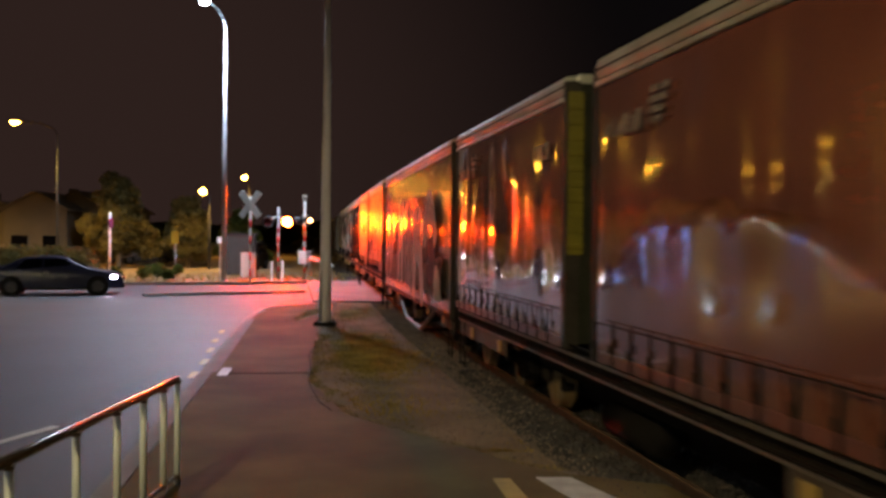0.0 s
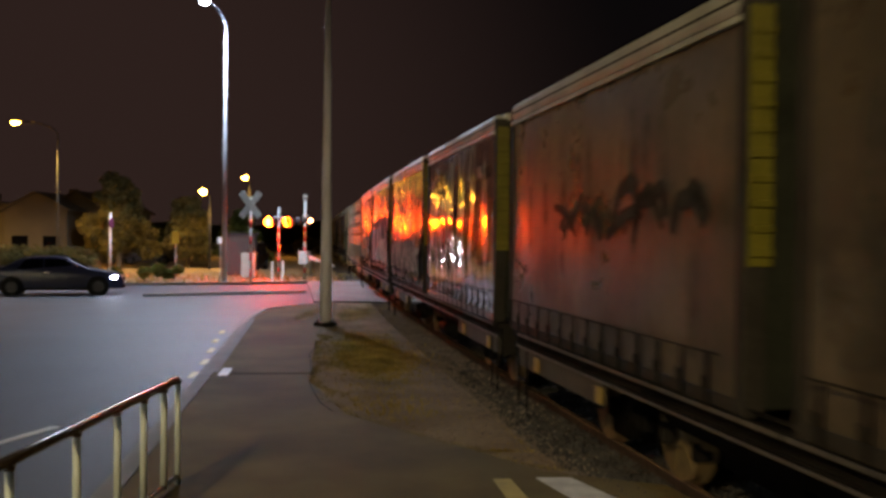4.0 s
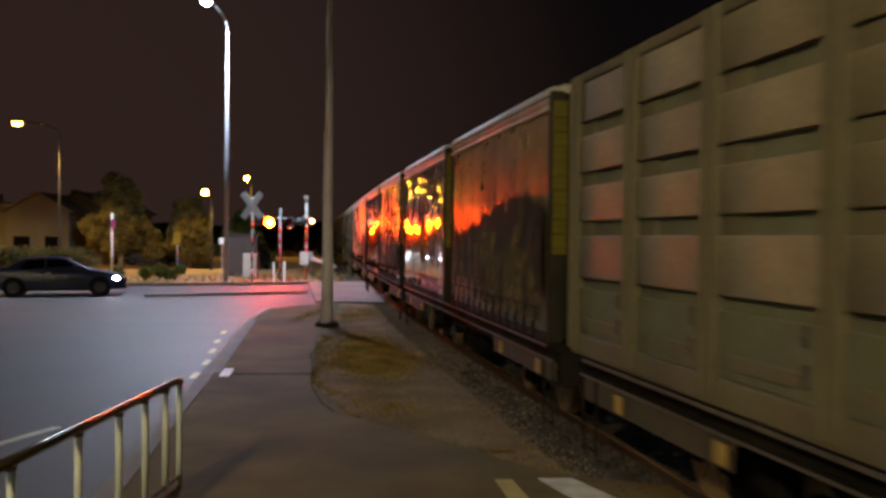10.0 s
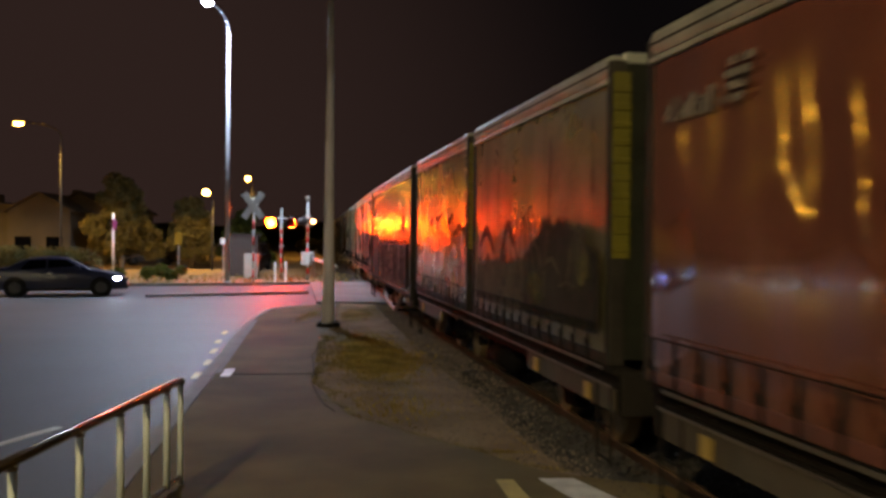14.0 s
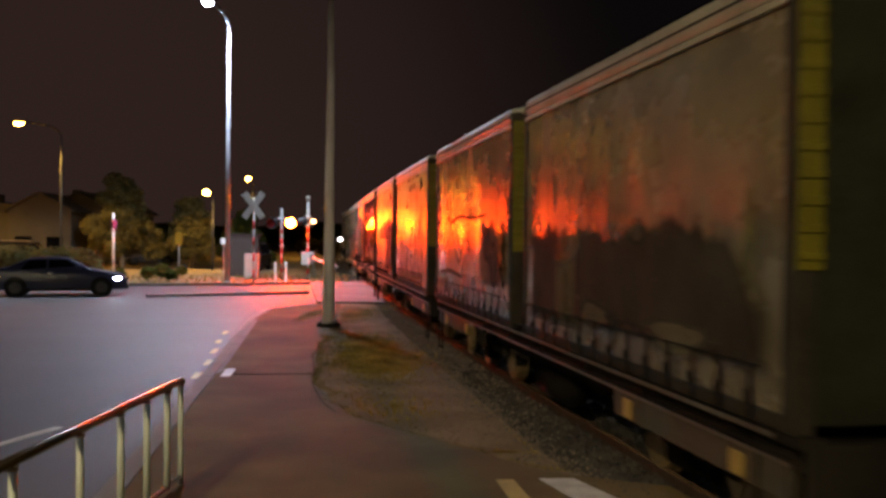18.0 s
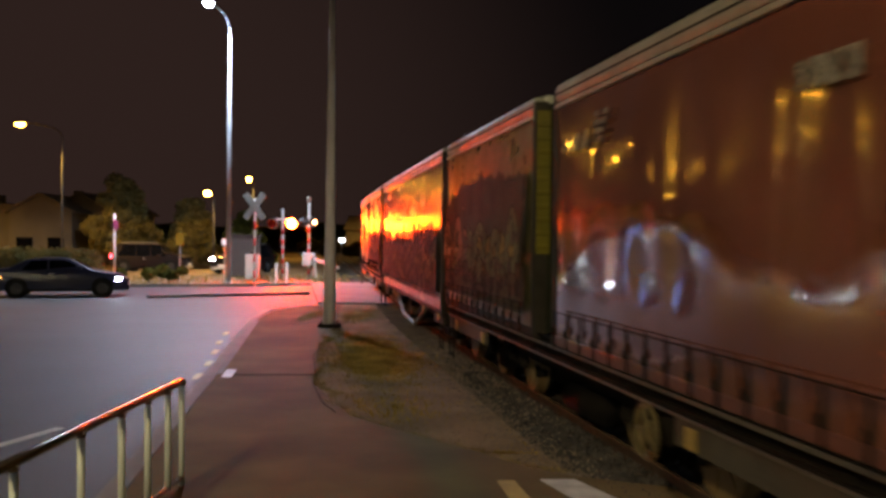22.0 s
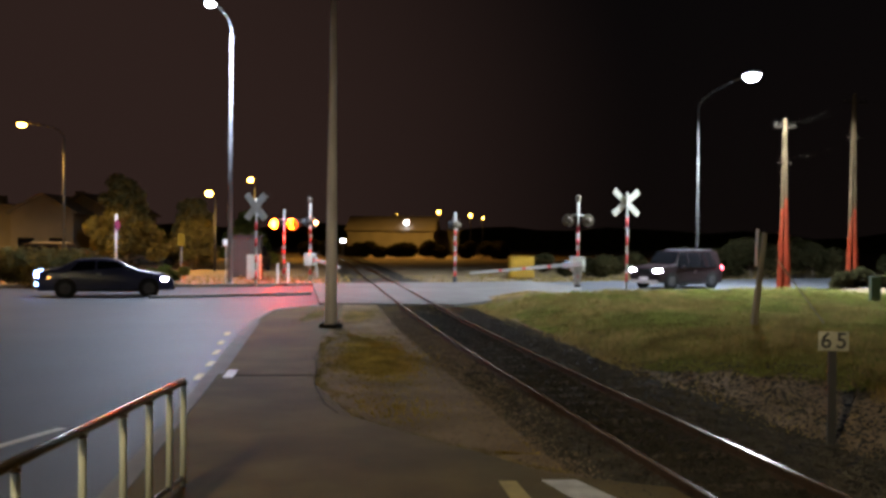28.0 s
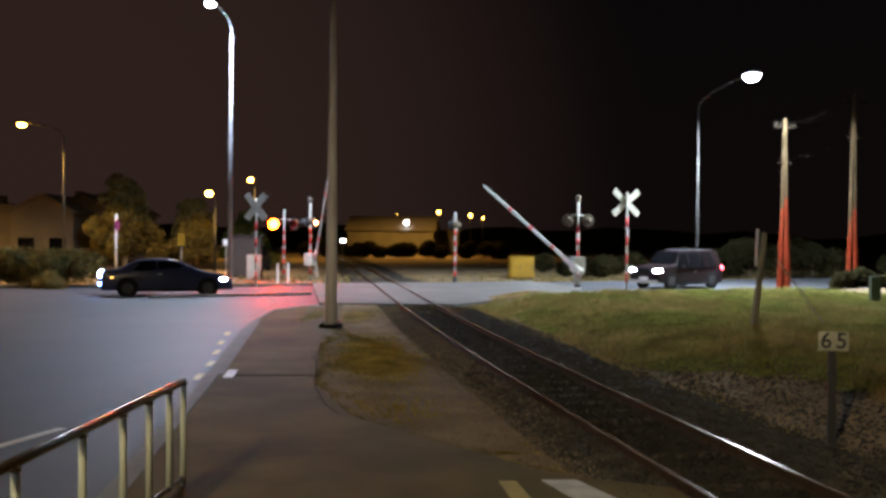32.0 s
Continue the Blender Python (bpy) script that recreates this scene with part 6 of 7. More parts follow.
        bars(SPRAY_GREY, (0.345, 0.0, 0.78, 0.12, 0.0), (0.50, 0.1, 0.78, 0.20, 0.05), (0.575, 0.2, 0.8, 0.26, 0.0), (0.64, 0.1, 0.75, 0.16, 0.0), (0.80, 0.2, 0.8, 0.2, 0.0))
        bars(SPRAY_MOSS, (0.37, -0.1, 0.5, 0.10, 0.0), (0.53, 0.0, 0.45, 0.2, 0.0), (0.74, 0.1, 0.7, 0.2, 0.0), (0.88, 0.0, 0.7, 0.2, 0.0))
        bars(SPRAY_DARK, (0.405, -0.1, 0.82, 0.22, 0.0), (0.455, 0.0, 0.8, 0.15, 0.0), (0.545, 0.1, 0.8, 0.06, 0.0), (0.61, 0.2, 0.5, 0.07, 0.0), (0.69, -0.1, 0.85, 0.18, 0.0), (0.77, 0.0, 0.7, 0.10, 0.0), (0.85, 0.1, 0.8, 0.08, 0.0))
        lines(SPRAY_DARK, 0.016, [(0.30, 0.83), (0.45, 0.80), (0.65, 0.85)], [(0.46, 0.35), (0.52, 0.30), (0.55, 0.35)], [(0.70, 0.85), (0.78, 0.8), (0.9, 0.88)])
        spots(SPRAY_DARK, (0.90, 1.25, 0.30, 0.22), (0.72, 0.3, 0.3, 0.3))
        letters(0.0, 0.78, 0.028, 16, SPRAY_DARK, -hl, at(0.32))
        letters(0.0, 0.75, 0.03, 14, SPRAY_SHADE, -hl, at(0.32))
        blobs(0.05, 0.7, 26, 0.11, SPRAY_DARK, -hl, at(0.32))
        blobs(0.0, 0.6, 18, 0.10, SPRAY_MOSS, -hl, at(0.34))
    elif style == "darkhalf":
        field(SPRAY_SHADE, 0.05, [(0.05, 0.55), (0.5, 0.7), (1.0, 0.7)], 1.5)
        field(SPRAY_DARK, 0.04, [(0.52, 0.7), (0.7, 1.15), (0.85, 1.0), (0.99, 0.8)], 1.6)
        letters(0.2, 1.2, 0.03, 5, SPRAY_SHADE, -hl, 0.2)
        lines(SPRAY_DARK, 0.06, [(0.12, 0.75), (0.2, 1.0), (0.28, 0.7)], [(0.34, 0.6), (0.40, 1.05), (0.46, 0.8)])
        spots(SPRAY_MOSS, (0.90, 0.6, 0.22, 0.16), (0.62, 0.35, 0.3, 0.2))
    elif style == "blot":
        lines(SPRAY_DARK, 0.022, [(0.06, 1.05), (0.11, 1.2), (0.13, 0.95)], [(0.30, 1.15), (0.45, 1.24), (0.60, 1.2), (0.78, 1.22)], [(0.22, 1.0), (0.26, 1.25), (0.31, 1.1)])
        lines(SPRAY_SHADE, 0.03, [(0.35, 0.9), (0.45, 0.5), (0.5, 1.0)], [(0.55, 1.0), (0.6, 0.6)], [(0.12, 0.3), (0.3, 0.35), (0.5, 0.28)])
        field(SPRAY_SHADE, 0.25, [(0.70, 0.6), (0.76, 1.1), (0.86, 1.15), (0.94, 0.7)], 1.6)
        spots(SPRAY_DARK, (0.80, 0.80, 0.22, 0.25), (0.87, 0.55, 0.24, 0.28), (0.75, 1.02, 0.12, 0.12), (0.61, 1.28, 0.06, 0.1))
    elif style == "smear":
        field(SPRAY_SHADE, 0.85, [(0.30, 1.12), (0.5, 1.30), (0.8, 1.42), (1.0, 1.25)], 1.5)
        field(SPRAY_DARK, 0.0, [(0.66, 0.3), (0.74, 1.1), (0.9, 1.2), (1.0, 1.2)], 1.5)
        spots(SPRAY_DARK, (0.12, 0.95, 0.2, 0.3), (0.66, 1.0, 0.3, 0.2))
        spots(SPRAY_SHADE, (0.82, 0.7, 0.2, 0.3), (0.92, 0.4, 0.3, 0.25))
        lines(SPRAY_GREEN, 0.03, [(0.50, 1.2), (0.54, 1.1), (0.60, 1.05), (0.61, 0.9)])
    elif style == "crowd":
        field(SPRAY_DARK, 0.04, [(0.02, 0.9), (0.1, 1.0), (0.25, 0.85), (0.4, 0.95), (0.55, 0.85), (0.66, 1.05), (0.8, 0.95), (0.88, 1.15), (0.98, 0.9)], 2.4)
        blobs(0.85, 1.05, 22, 0.14, SPRAY_DARK)
        blobs(0.95, 1.1, 5, 0.30, SPRAY_DARK, -hl, 0)
        blobs(0.35, 0.8, 9, 0.22, SPRAY_SHADE)
        blobs(0.10, 0.6, 20, 0.22, SPRAY_SHADE)
        letters(0.2, 0.85, 0.028, 30, SPRAY_SHADE)
        letters(0.15, 0.8, 0.03, 14, SPRAY_MOSS)
        blobs(0.15, 0.8, 46, 0.10, SPRAY_MOSS, -hl, hl * 0.4)
        blobs(0.25, 0.75, 14, 0.06, SPRAY_GREEN, -hl, 0.5)
        blobs(0.1, 0.9, 36, 0.08, SPRAY_DARK)
    elif style == "mural":
        field(SPRAY_NIGHT, 0.75, [(0.0, 1.30), (0.12, 1.55), (0.3, 1.75), (0.5, 1.82), (0.75, 1.72), (0.97, 1.65)], 1.3)
        field(SPRAY_SHADE, 0.02, [(0.0, 0.55), (0.5, 0.6), (0.97, 0.6)])
        field(SPRAY_MOSS, 0.35, [(0.02, 0.7), (0.35, 0.72), (0.55, 0.80), (0.62, 0.6)], 0.6)
        field(SPRAY_GREEN, 0.62, [(0.36, 0.95), (0.48, 1.05), (0.6, 0.92), (0.75, 0.98), (0.84, 1.05), (0.94, 0.7)], 1.8)
        blobs(0.62, 1.0, 18, 0.10, SPRAY_SHADE, -hl * 0.9, hl * 0.3)
        lines(SPRAY_ROSE, 0.10, [(0.03, 0.5), (0.05, 0.95), (0.10, 1.1), (0.13, 0.85)], [(0.17, 0.5), (0.20, 0.95), (0.25, 1.15), (0.29, 0.9), (0.27, 0.55)], [(0.31, 0.6), (0.34, 0.95), (0.37, 0.8)])
        blobs(0.45, 1.05, 12, 0.16, SPRAY_ROSE, at(0.34), at(0.02))
        blobs(0.45, 0.9, 12, 0.09, SPRAY_SHADE, at(0.36), at(0.02))
        lines(SPRAY_TEAL, 0.09, [(0.38, 0.6), (0.42, 0.95), (0.46, 0.75)], [(0.48, 0.85), (0.54, 1.05), (0.60, 0.85), (0.58, 0.6)], [(0.66, 0.6), (0.70, 0.95), (0.76, 0.8)], [(0.78, 0.5), (0.83, 0.9), (0.86, 1.2), (0.90, 1.05), (0.92, 0.6)])
        blobs(0.4, 1.0, 22, 0.16, SPRAY_TEAL, at(0.93), at(0.40))
        blobs(0.3, 0.95, 26, 0.09, SPRAY_NIGHT, at(0.95), at(0.30))
        spots(SPRAY_WHITE, (0.075, 0.72, 0.06, 0.15), (0.13, 0.68, 0.09, 0.05))
        blobs(0.1, 0.45, 16, 0.14, SPRAY_DARK)
    elif style == "panels":
        field(SPRAY_SHADE, 0.05, [(0.03, 0.9), (0.2, 1.05), (0.45, 0.95), (0.7, 1.1), (0.97, 0.9)], 1.4)
        field(SPRAY_DARK, 0.04, [(0.03, 0.45), (0.3, 0.55), (0.6, 0.4), (0.97, 0.5)], 1.6)
        lines(SPRAY_DARK, 0.07, [(0.06, 0.4), (0.09, 0.95), (0.16, 1.08), (0.22, 0.9), (0.24, 0.4)], [(0.28, 0.4), (0.32, 0.95), (0.40, 1.05), (0.46, 0.85), (0.48, 0.4)], [(0.53, 0.4), (0.57, 1.0), (0.64, 1.12), (0.70, 0.95), (0.72, 0.4)], [(0.77, 0.4), (0.80, 0.95), (0.88, 1.08), (0.94, 0.8)])
        spots(SPRAY_MOSS, (0.15, 0.72, 0.25, 0.2), (0.39, 0.7, 0.26, 0.2), (0.63, 0.76, 0.25, 0.22), (0.86, 0.7, 0.22, 0.2))
    elif style == "drips":
        v, f = [], []
        for k in range(9):
            y = -hl + rng.random() * 2 * hl
            stroke(v, f, curve([(y, rng.uniform(1.4, 2.0)), (y + 0.05, 1.1), (y, rng.uniform(0.2, 0.7))], 4), rng.uniform(0.04, 0.16), 0)
        layers.append((v, f, GRIME))
        blobs(0.3, 1.6, 8, 0.5, GRIME)
    elif style == "faint":
        bars(LABEL_FADED, (0.56, 1.92, 2.08, 0.14, 0.0), (0.63, 1.93, 2.07, 0.10, 0.0), (0.69, 1.95, 2.1, 0.12, 0.0))
        field(GRIME, 0.05, [(0.04, 0.5), (0.3, 0.9), (0.5, 0.7), (0.7, 1.2), (0.96, 1.6)], 2.0)
        blobs(0.5, 1.5, 10, 0.22, GRIME)
    elif style == "tag":
        letters(0.85, 1.35, 0.05, 5, SPRAY_DARK, -hl, 0.8)
    if style != "plain":
        grime, gf = [], []
        for k in range(16):
            y = rng.uniform(-hl, hl)
            top = rng.uniform(0.6, 2.1)
            stroke(grime, gf, curve([(y, top), (y + rng.uniform(-0.05, 0.05), top - 0.4), (y, max(0.05, top - rng.uniform(0.5, 1.2)))], 4), rng.uniform(0.02, 0.09), 0)
        layers.insert(0, (grime, gf, GRIME))
    for i, (v, f, material) in enumerate(layers):
        me = bpy.data.meshes.new("graffiti")
        x = SIDE - 0.055 - 0.004 * i
        me.from_pydata([(x, min(hl + 0.2, max(-hl - 0.2, y)), min(2.2, z) + (0.22 if z > 1.0 else 0.22 - low * (1.0 - z))) for _, y, z in v], [], f)
        me.attributes.new("cover", "FLOAT", "POINT").data.foreach_set("value", [c for c, _, _ in v])
        me.materials.append(material)
        me.update()
        tagged(part("graffiti", me, None, parent, "sprayed graffiti"), kind="stuff")


def logo(parent, y, z, s=1.0):
    """Faded marking: plain bars and a slanted flash."""
    b = bmesh.new()
    for k in range(6):
        box(b, SIDE - 0.062, SIDE - 0.058, y - k * 0.17 * s - 0.12 * s, y - k * 0.17 * s, z, z + (0.22 if k % 2 else 0.16) * s)
    for k in range(4):
        box(b, SIDE - 0.062, SIDE - 0.058, y - 1.45 * s - k * 0.05 * s, y - 1.05 * s - k * 0.05 * s, z + 0.02 + k * 0.10 * s, z + 0.07 + k * 0.10 * s)
    part("marking", b, LOGO, parent, "faded white marking")


def plate_frame(parent, y, z, w, h):
    b = bmesh.new()
    x0, x1 = SIDE - 0.062, SIDE - 0.057
    box(b, x0, x1, y - w, y + w, z + h - 0.13, z + h)
    box(b, x0, x1, y - w, y + w, z - h, z - h + 0.13)
    box(b, x0, x1, y - w, y - w + 0.14, z - h + 0.13, z + h - 0.13)
    box(b, x0, x1, y + w - 0.14, y + w, z - h + 0.13, z + h - 0.13)
    part("label_panel", b, LABEL_YELLOW, parent, "faded yellow outlined panel")


def ribbed_panel(hl):
    """A narrow upright panel with cross ribs, one folded sheet."""
    if ("ribbed", hl) not in SHARED:
        bm = bmesh.new()
        prof = [(0.0, 0.95)]
        z = 1.0
        while z < 2.5:
            prof += [(0.0, z), (-0.016, z + 0.012), (-0.016, z + 0.05), (0.0, z + 0.062)]
            z += 0.155
        prof.append((0.0, 2.58))
        cols = [[bm.verts.new((x, -hl - 0.014 + y, z)) for y, z in prof] for x in (SIDE - 0.005, SIDE + 0.155)]
        back = [[bm.verts.new((x, -hl - 0.003, z)) for z in (0.95, 2.58)] for x in (SIDE - 0.005, SIDE + 0.155)]
        for k in range(len(prof) - 1):
            bm.faces.new((cols[0][k], cols[1][k], cols[1][k + 1], cols[0][k + 1]))
        bm.faces.new((*cols[0], back[0][1], back[0][0]))
        bm.faces.new((back[1][0], back[1][1], *cols[1][::-1]))
        SHARED[("ribbed", hl)] = mesh_of("end_panel", bm, PANEL_YELLOW)
    return SHARED[("ribbed", hl)]


def container(length, material, style, seed, label, logos=False, frame_panel=None, slack=0.045, straps=True, low=0.0):
    """A curtain-sided container; its side looks along -X, its floor lies at z = 0."""
    ob = thing("curtain_sided_container", pose(0, 0, 0), label, "container", "train containers")
    hl = length / 2
    part("core", shared(f"core/{length}", lambda: box(bmesh.new(), -1.13, 1.20, -hl + 0.03, hl - 0.03, 0.10, BOX_H - 0.06), FRAME_DARK), None, ob)
    part("curtain", curtain_of(length, seed % 5, slack, material, low), None, ob, at=pose(SIDE, 0, 0.10 - low))
    part("top_rail", shared(f"top_rail/{length}", lambda: box(bmesh.new(), SIDE - 0.03, SIDE + 0.16, -hl + 0.05, hl - 0.05, BOX_H - 0.17, BOX_H + 0.04, 0.06), ALU), None, ob)
    part("rail_groove", shared(f"rail_groove/{length}", lambda: box(bmesh.new(), SIDE - 0.034, SIDE - 0.028, -hl + 0.08, hl - 0.08, BOX_H - 0.085, BOX_H - 0.065), FRAME_DARK), None, ob, "dark groove along the rail")
    part("curtain_track", shared(f"curtain_track/{length}", lambda: box(bmesh.new(), SIDE - 0.040, SIDE + 0.05, -hl + 0.08, hl - 0.08, BOX_H - 0.225, BOX_H - 0.175, 0.01), ALU), None, ob, "aluminium track the curtain hangs from")
    part("bottom_rail", shared(f"bottom_rail/{length}/{material is VINYL_RED}", lambda: box(bmesh.new(), SIDE - 0.015, SIDE + 0.12, -hl + 0.02, hl - 0.02, -low, 0.11 - low, 0.02), RAIL_MAROON if material is VINYL_RED else FRAME_DARK), None, ob)
    part("roof", shared(f"roof/{length}", lambda: box(bmesh.new(), SIDE + 0.10, 1.22, -hl + 0.02, hl - 0.02, BOX_H - 0.05, BOX_H + 0.055, 0.02), ALU), None, ob)
    for s in (-1, 1):
        part("corner_post", shared(f"corner_post/{length}/{s}", lambda: box(bmesh.new(), SIDE - 0.02, SIDE + 0.13, s * hl - (0.12 if s > 0 else 0), s * hl + (0.12 if s < 0 else 0), -low, BOX_H - 0.02, 0.012), FRAME_DARK), None, ob)
        part("end_wall", shared(f"end_wall/{length}/{s}", lambda: box(bmesh.new(), SIDE + 0.12, 1.2, s * (hl - 0.02), s * (hl - 0.05), 0.05, BOX_H - 0.04), END_DARK), None, ob)
    if length < 7:
        part("end_panel", ribbed_panel(hl), None, ob, "ribbed yellow end panel")
    if straps:
        n = 14
        for k in range(n):
            y = -hl + 0.35 + k * (length - 0.7) / (n - 1)
            part("strap", shared("strap", lambda: box(box(bmesh.new(), -0.012, 0.0, -0.020, 0.020, 0.0, 0.36, 0.004), -0.030, -0.012, -0.034, 0.034, 0.12, 0.20, 0.006), UNDER), None, ob, at=pose(SIDE - 0.085, y, 0.02))
        part("lashing_rope", pipe(bmesh.new(), [(SIDE - 0.088, -hl + 0.2, 0.375), (SIDE - 0.088, hl - 0.2, 0.375)], 0.008, 5), UNDER, ob, "dark lashing rope along the curtain's foot")
    if style:
        graffiti(ob, length, style, seed, low)
    if logos:
        logo(ob, hl - 0.45, 1.98, 0.8)
        part("marking_plate", box(bmesh.new(), SIDE - 0.062, SIDE - 0.057, -hl + 0.5, -hl + 1.1, 1.95, 2.12), LOGO, ob, "small faded plate")
    if frame_panel:
        plate_frame(ob, *frame_panel)
    return ob


def slatted_bin(seed, label):
    """An open-sided bin with posts and slots between heavy boards."""
    ob = thing("slatted_container", pose(0, 0, 0), label, "container", "train containers")
    hl = BOX_L / 2
    part("core", shared("core/bin", lambda: box(bmesh.new(), SIDE + 0.045, 1.20, -hl + 0.06, hl - 0.06, 0.12, BOX_H - 0.1), BIN_LOW), None, ob)
    part("bottom_rail", shared("bottom_rail/bin", lambda: box(bmesh.new(), SIDE - 0.01, SIDE + 0.14, -hl, hl, 0.0, 0.20, 0.02), BIN_POST), None, ob)
    part("top_rail", shared("top_rail/bin", lambda: box(bmesh.new(), SIDE + 0.0, SIDE + 0.14, -hl, hl, BOX_H - 0.10, BOX_H, 0.02), BIN_POST), None, ob)
    bays = 4
    for k in range(bays + 1):
        y = -hl + 0.08 + k * (BOX_L - 0.16) / bays
        part("post", shared("post/bin", lambda: box(box(box(bmesh.new(), SIDE - 0.018, SIDE + 0.12, -0.095, 0.095, 0.05, BOX_H - 0.02, 0.006), SIDE - 0.045, SIDE - 0.016, -0.095, -0.062, 0.05, BOX_H - 0.02, 0.008), SIDE - 0.045, SIDE - 0.016, 0.062, 0.095, 0.05, BOX_H - 0.02, 0.008), BIN_POST), None, ob, at=pose(0, y, 0))
    w = (BOX_L - 0.16) / bays - 0.215
    for k in range(bays):
        y = -hl + 0.08 + (k + 0.5) * (BOX_L - 0.16) / bays
        z = 0.215
        part("lower_panel", shared("lower_panel", lambda: box(bmesh.new(), SIDE + 0.01, SIDE + 0.05, -w / 2, w / 2, 0, 0.44, 0.006), BIN_LOW), None, ob, "grimy green lower panel", at=pose(0, y, z - 0.01))
        z += 0.535
        for hh in (0.395, 0.325, 0.335, 0.365):
            part("board", shared(f"board/{hh}", lambda: box(bmesh.new(), SIDE - 0.012, SIDE + 0.04, -w / 2, w / 2, 0, hh, 0.008), BIN_PANEL), None, ob, at=pose(0, y, z))
            part("slot_batten", shared("slot_batten", lambda: box(bmesh.new(), SIDE + 0.02, SIDE + 0.05, w * 0.22, w / 2, 0.0, 0.125), BIN_POST), None, ob, at=pose(0, y, z + hh))
            z += hh + 0.14
        for zz in (0.30, 0.52):
            part("latch", shared("latch", lambda: box(box(bmesh.new(), SIDE - 0.03, SIDE + 0.012, -0.02, 0.02, 0.0, 0.13, 0.004), SIDE - 0.045, SIDE - 0.03, -0.05, 0.035, 0.04, 0.075, 0.004), WORN_EDGE), None, ob, "worn steel door latch", at=pose(0, y - w * 0.38, zz))
        part("rust_plate", shared("rust_plate", lambda: box(bmesh.new(), SIDE + 0.0, SIDE + 0.012, -w * 0.36, w * 0.40, 0.0, 0.10, 0.003), BIN_POST), None, ob, "rusty stiffening plate", at=pose(0, y, 0.27))
    for s in (-1, 1):
        part("end_wall", shared(f"end_wall/bin{s}", lambda: box(bmesh.new(), SIDE + 0.1, 1.2, s * (hl - 0.02), s * (hl - 0.07), 0.05, BOX_H - 0.04), BIN_POST), None, ob)
    return ob


WHEELS = []
DECK = 1.0


def bogie(parent, y):
    b = bmesh.new()
    box(b, -0.80, -0.70, -0.46, 0.46, 0.34, 0.52, 0.03)
    box(b, 0.70, 0.80, -0.46, 0.46, 0.34, 0.52, 0.03)
    box(b, -0.8, 0.8, -0.18, 0.18, 0.36, 0.60, 0.03)
    for s in (-1, 1):
        box(b, -0.84, -0.66, -0.22 * 1 + s * 0.0, 0.22, 0.22, 0.42, 0.03)
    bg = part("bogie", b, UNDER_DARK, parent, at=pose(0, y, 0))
    for s in (-1, 1):
        part("axle_box", box(bmesh.new(), -0.80, -0.68, s * 0.85 - 0.09, s * 0.85 + 0.09, 0.33, 0.51, 0.03), UNDER, bg, "greasy axle box")
        for k in (-0.1, 0.1):
            part("spring", tube(bmesh.new(), (-0.76, k, 0.22), (-0.76, k, 0.42), 0.07, 0.07, 10), UNDER, bg)
        ws = bmesh.new()
        tube(ws, (-0.70, 0, 0), (0.70, 0, 0), 0.06, 0.06, 10)
        for q in (-1, 1):
            tube(ws, (q * 0.50, 0, 0), (q * 0.62, 0, 0), 0.42, 0.415, 28)
            tube(ws, (q * 0.48, 0, 0), (q * 0.505, 0, 0), 0.445, 0.445, 28)
            tube(ws, (q * 0.62, 0, 0), (q * 0.66, 0, 0), 0.15, 0.11, 16)
            for k in range(6):
                a = k * 1.047
                box(ws, q * 0.615, q * 0.635, -0.02, 0.02, 0.14, 0.34)
                for v in ws.verts[-8:]:
                    v.co = Matrix.Rotation(a, 4, "X") @ v.co
        w = part("wheelset", ws if "wheelset" not in SHARED else SHARED["wheelset"], WHEEL, bg, "worn steel wheels on an axle", at=pose(0, s * 0.85, 0.42))
        SHARED["wheelset"] = w.data
        WHEELS.append((w, s * 0.85))
    return bg


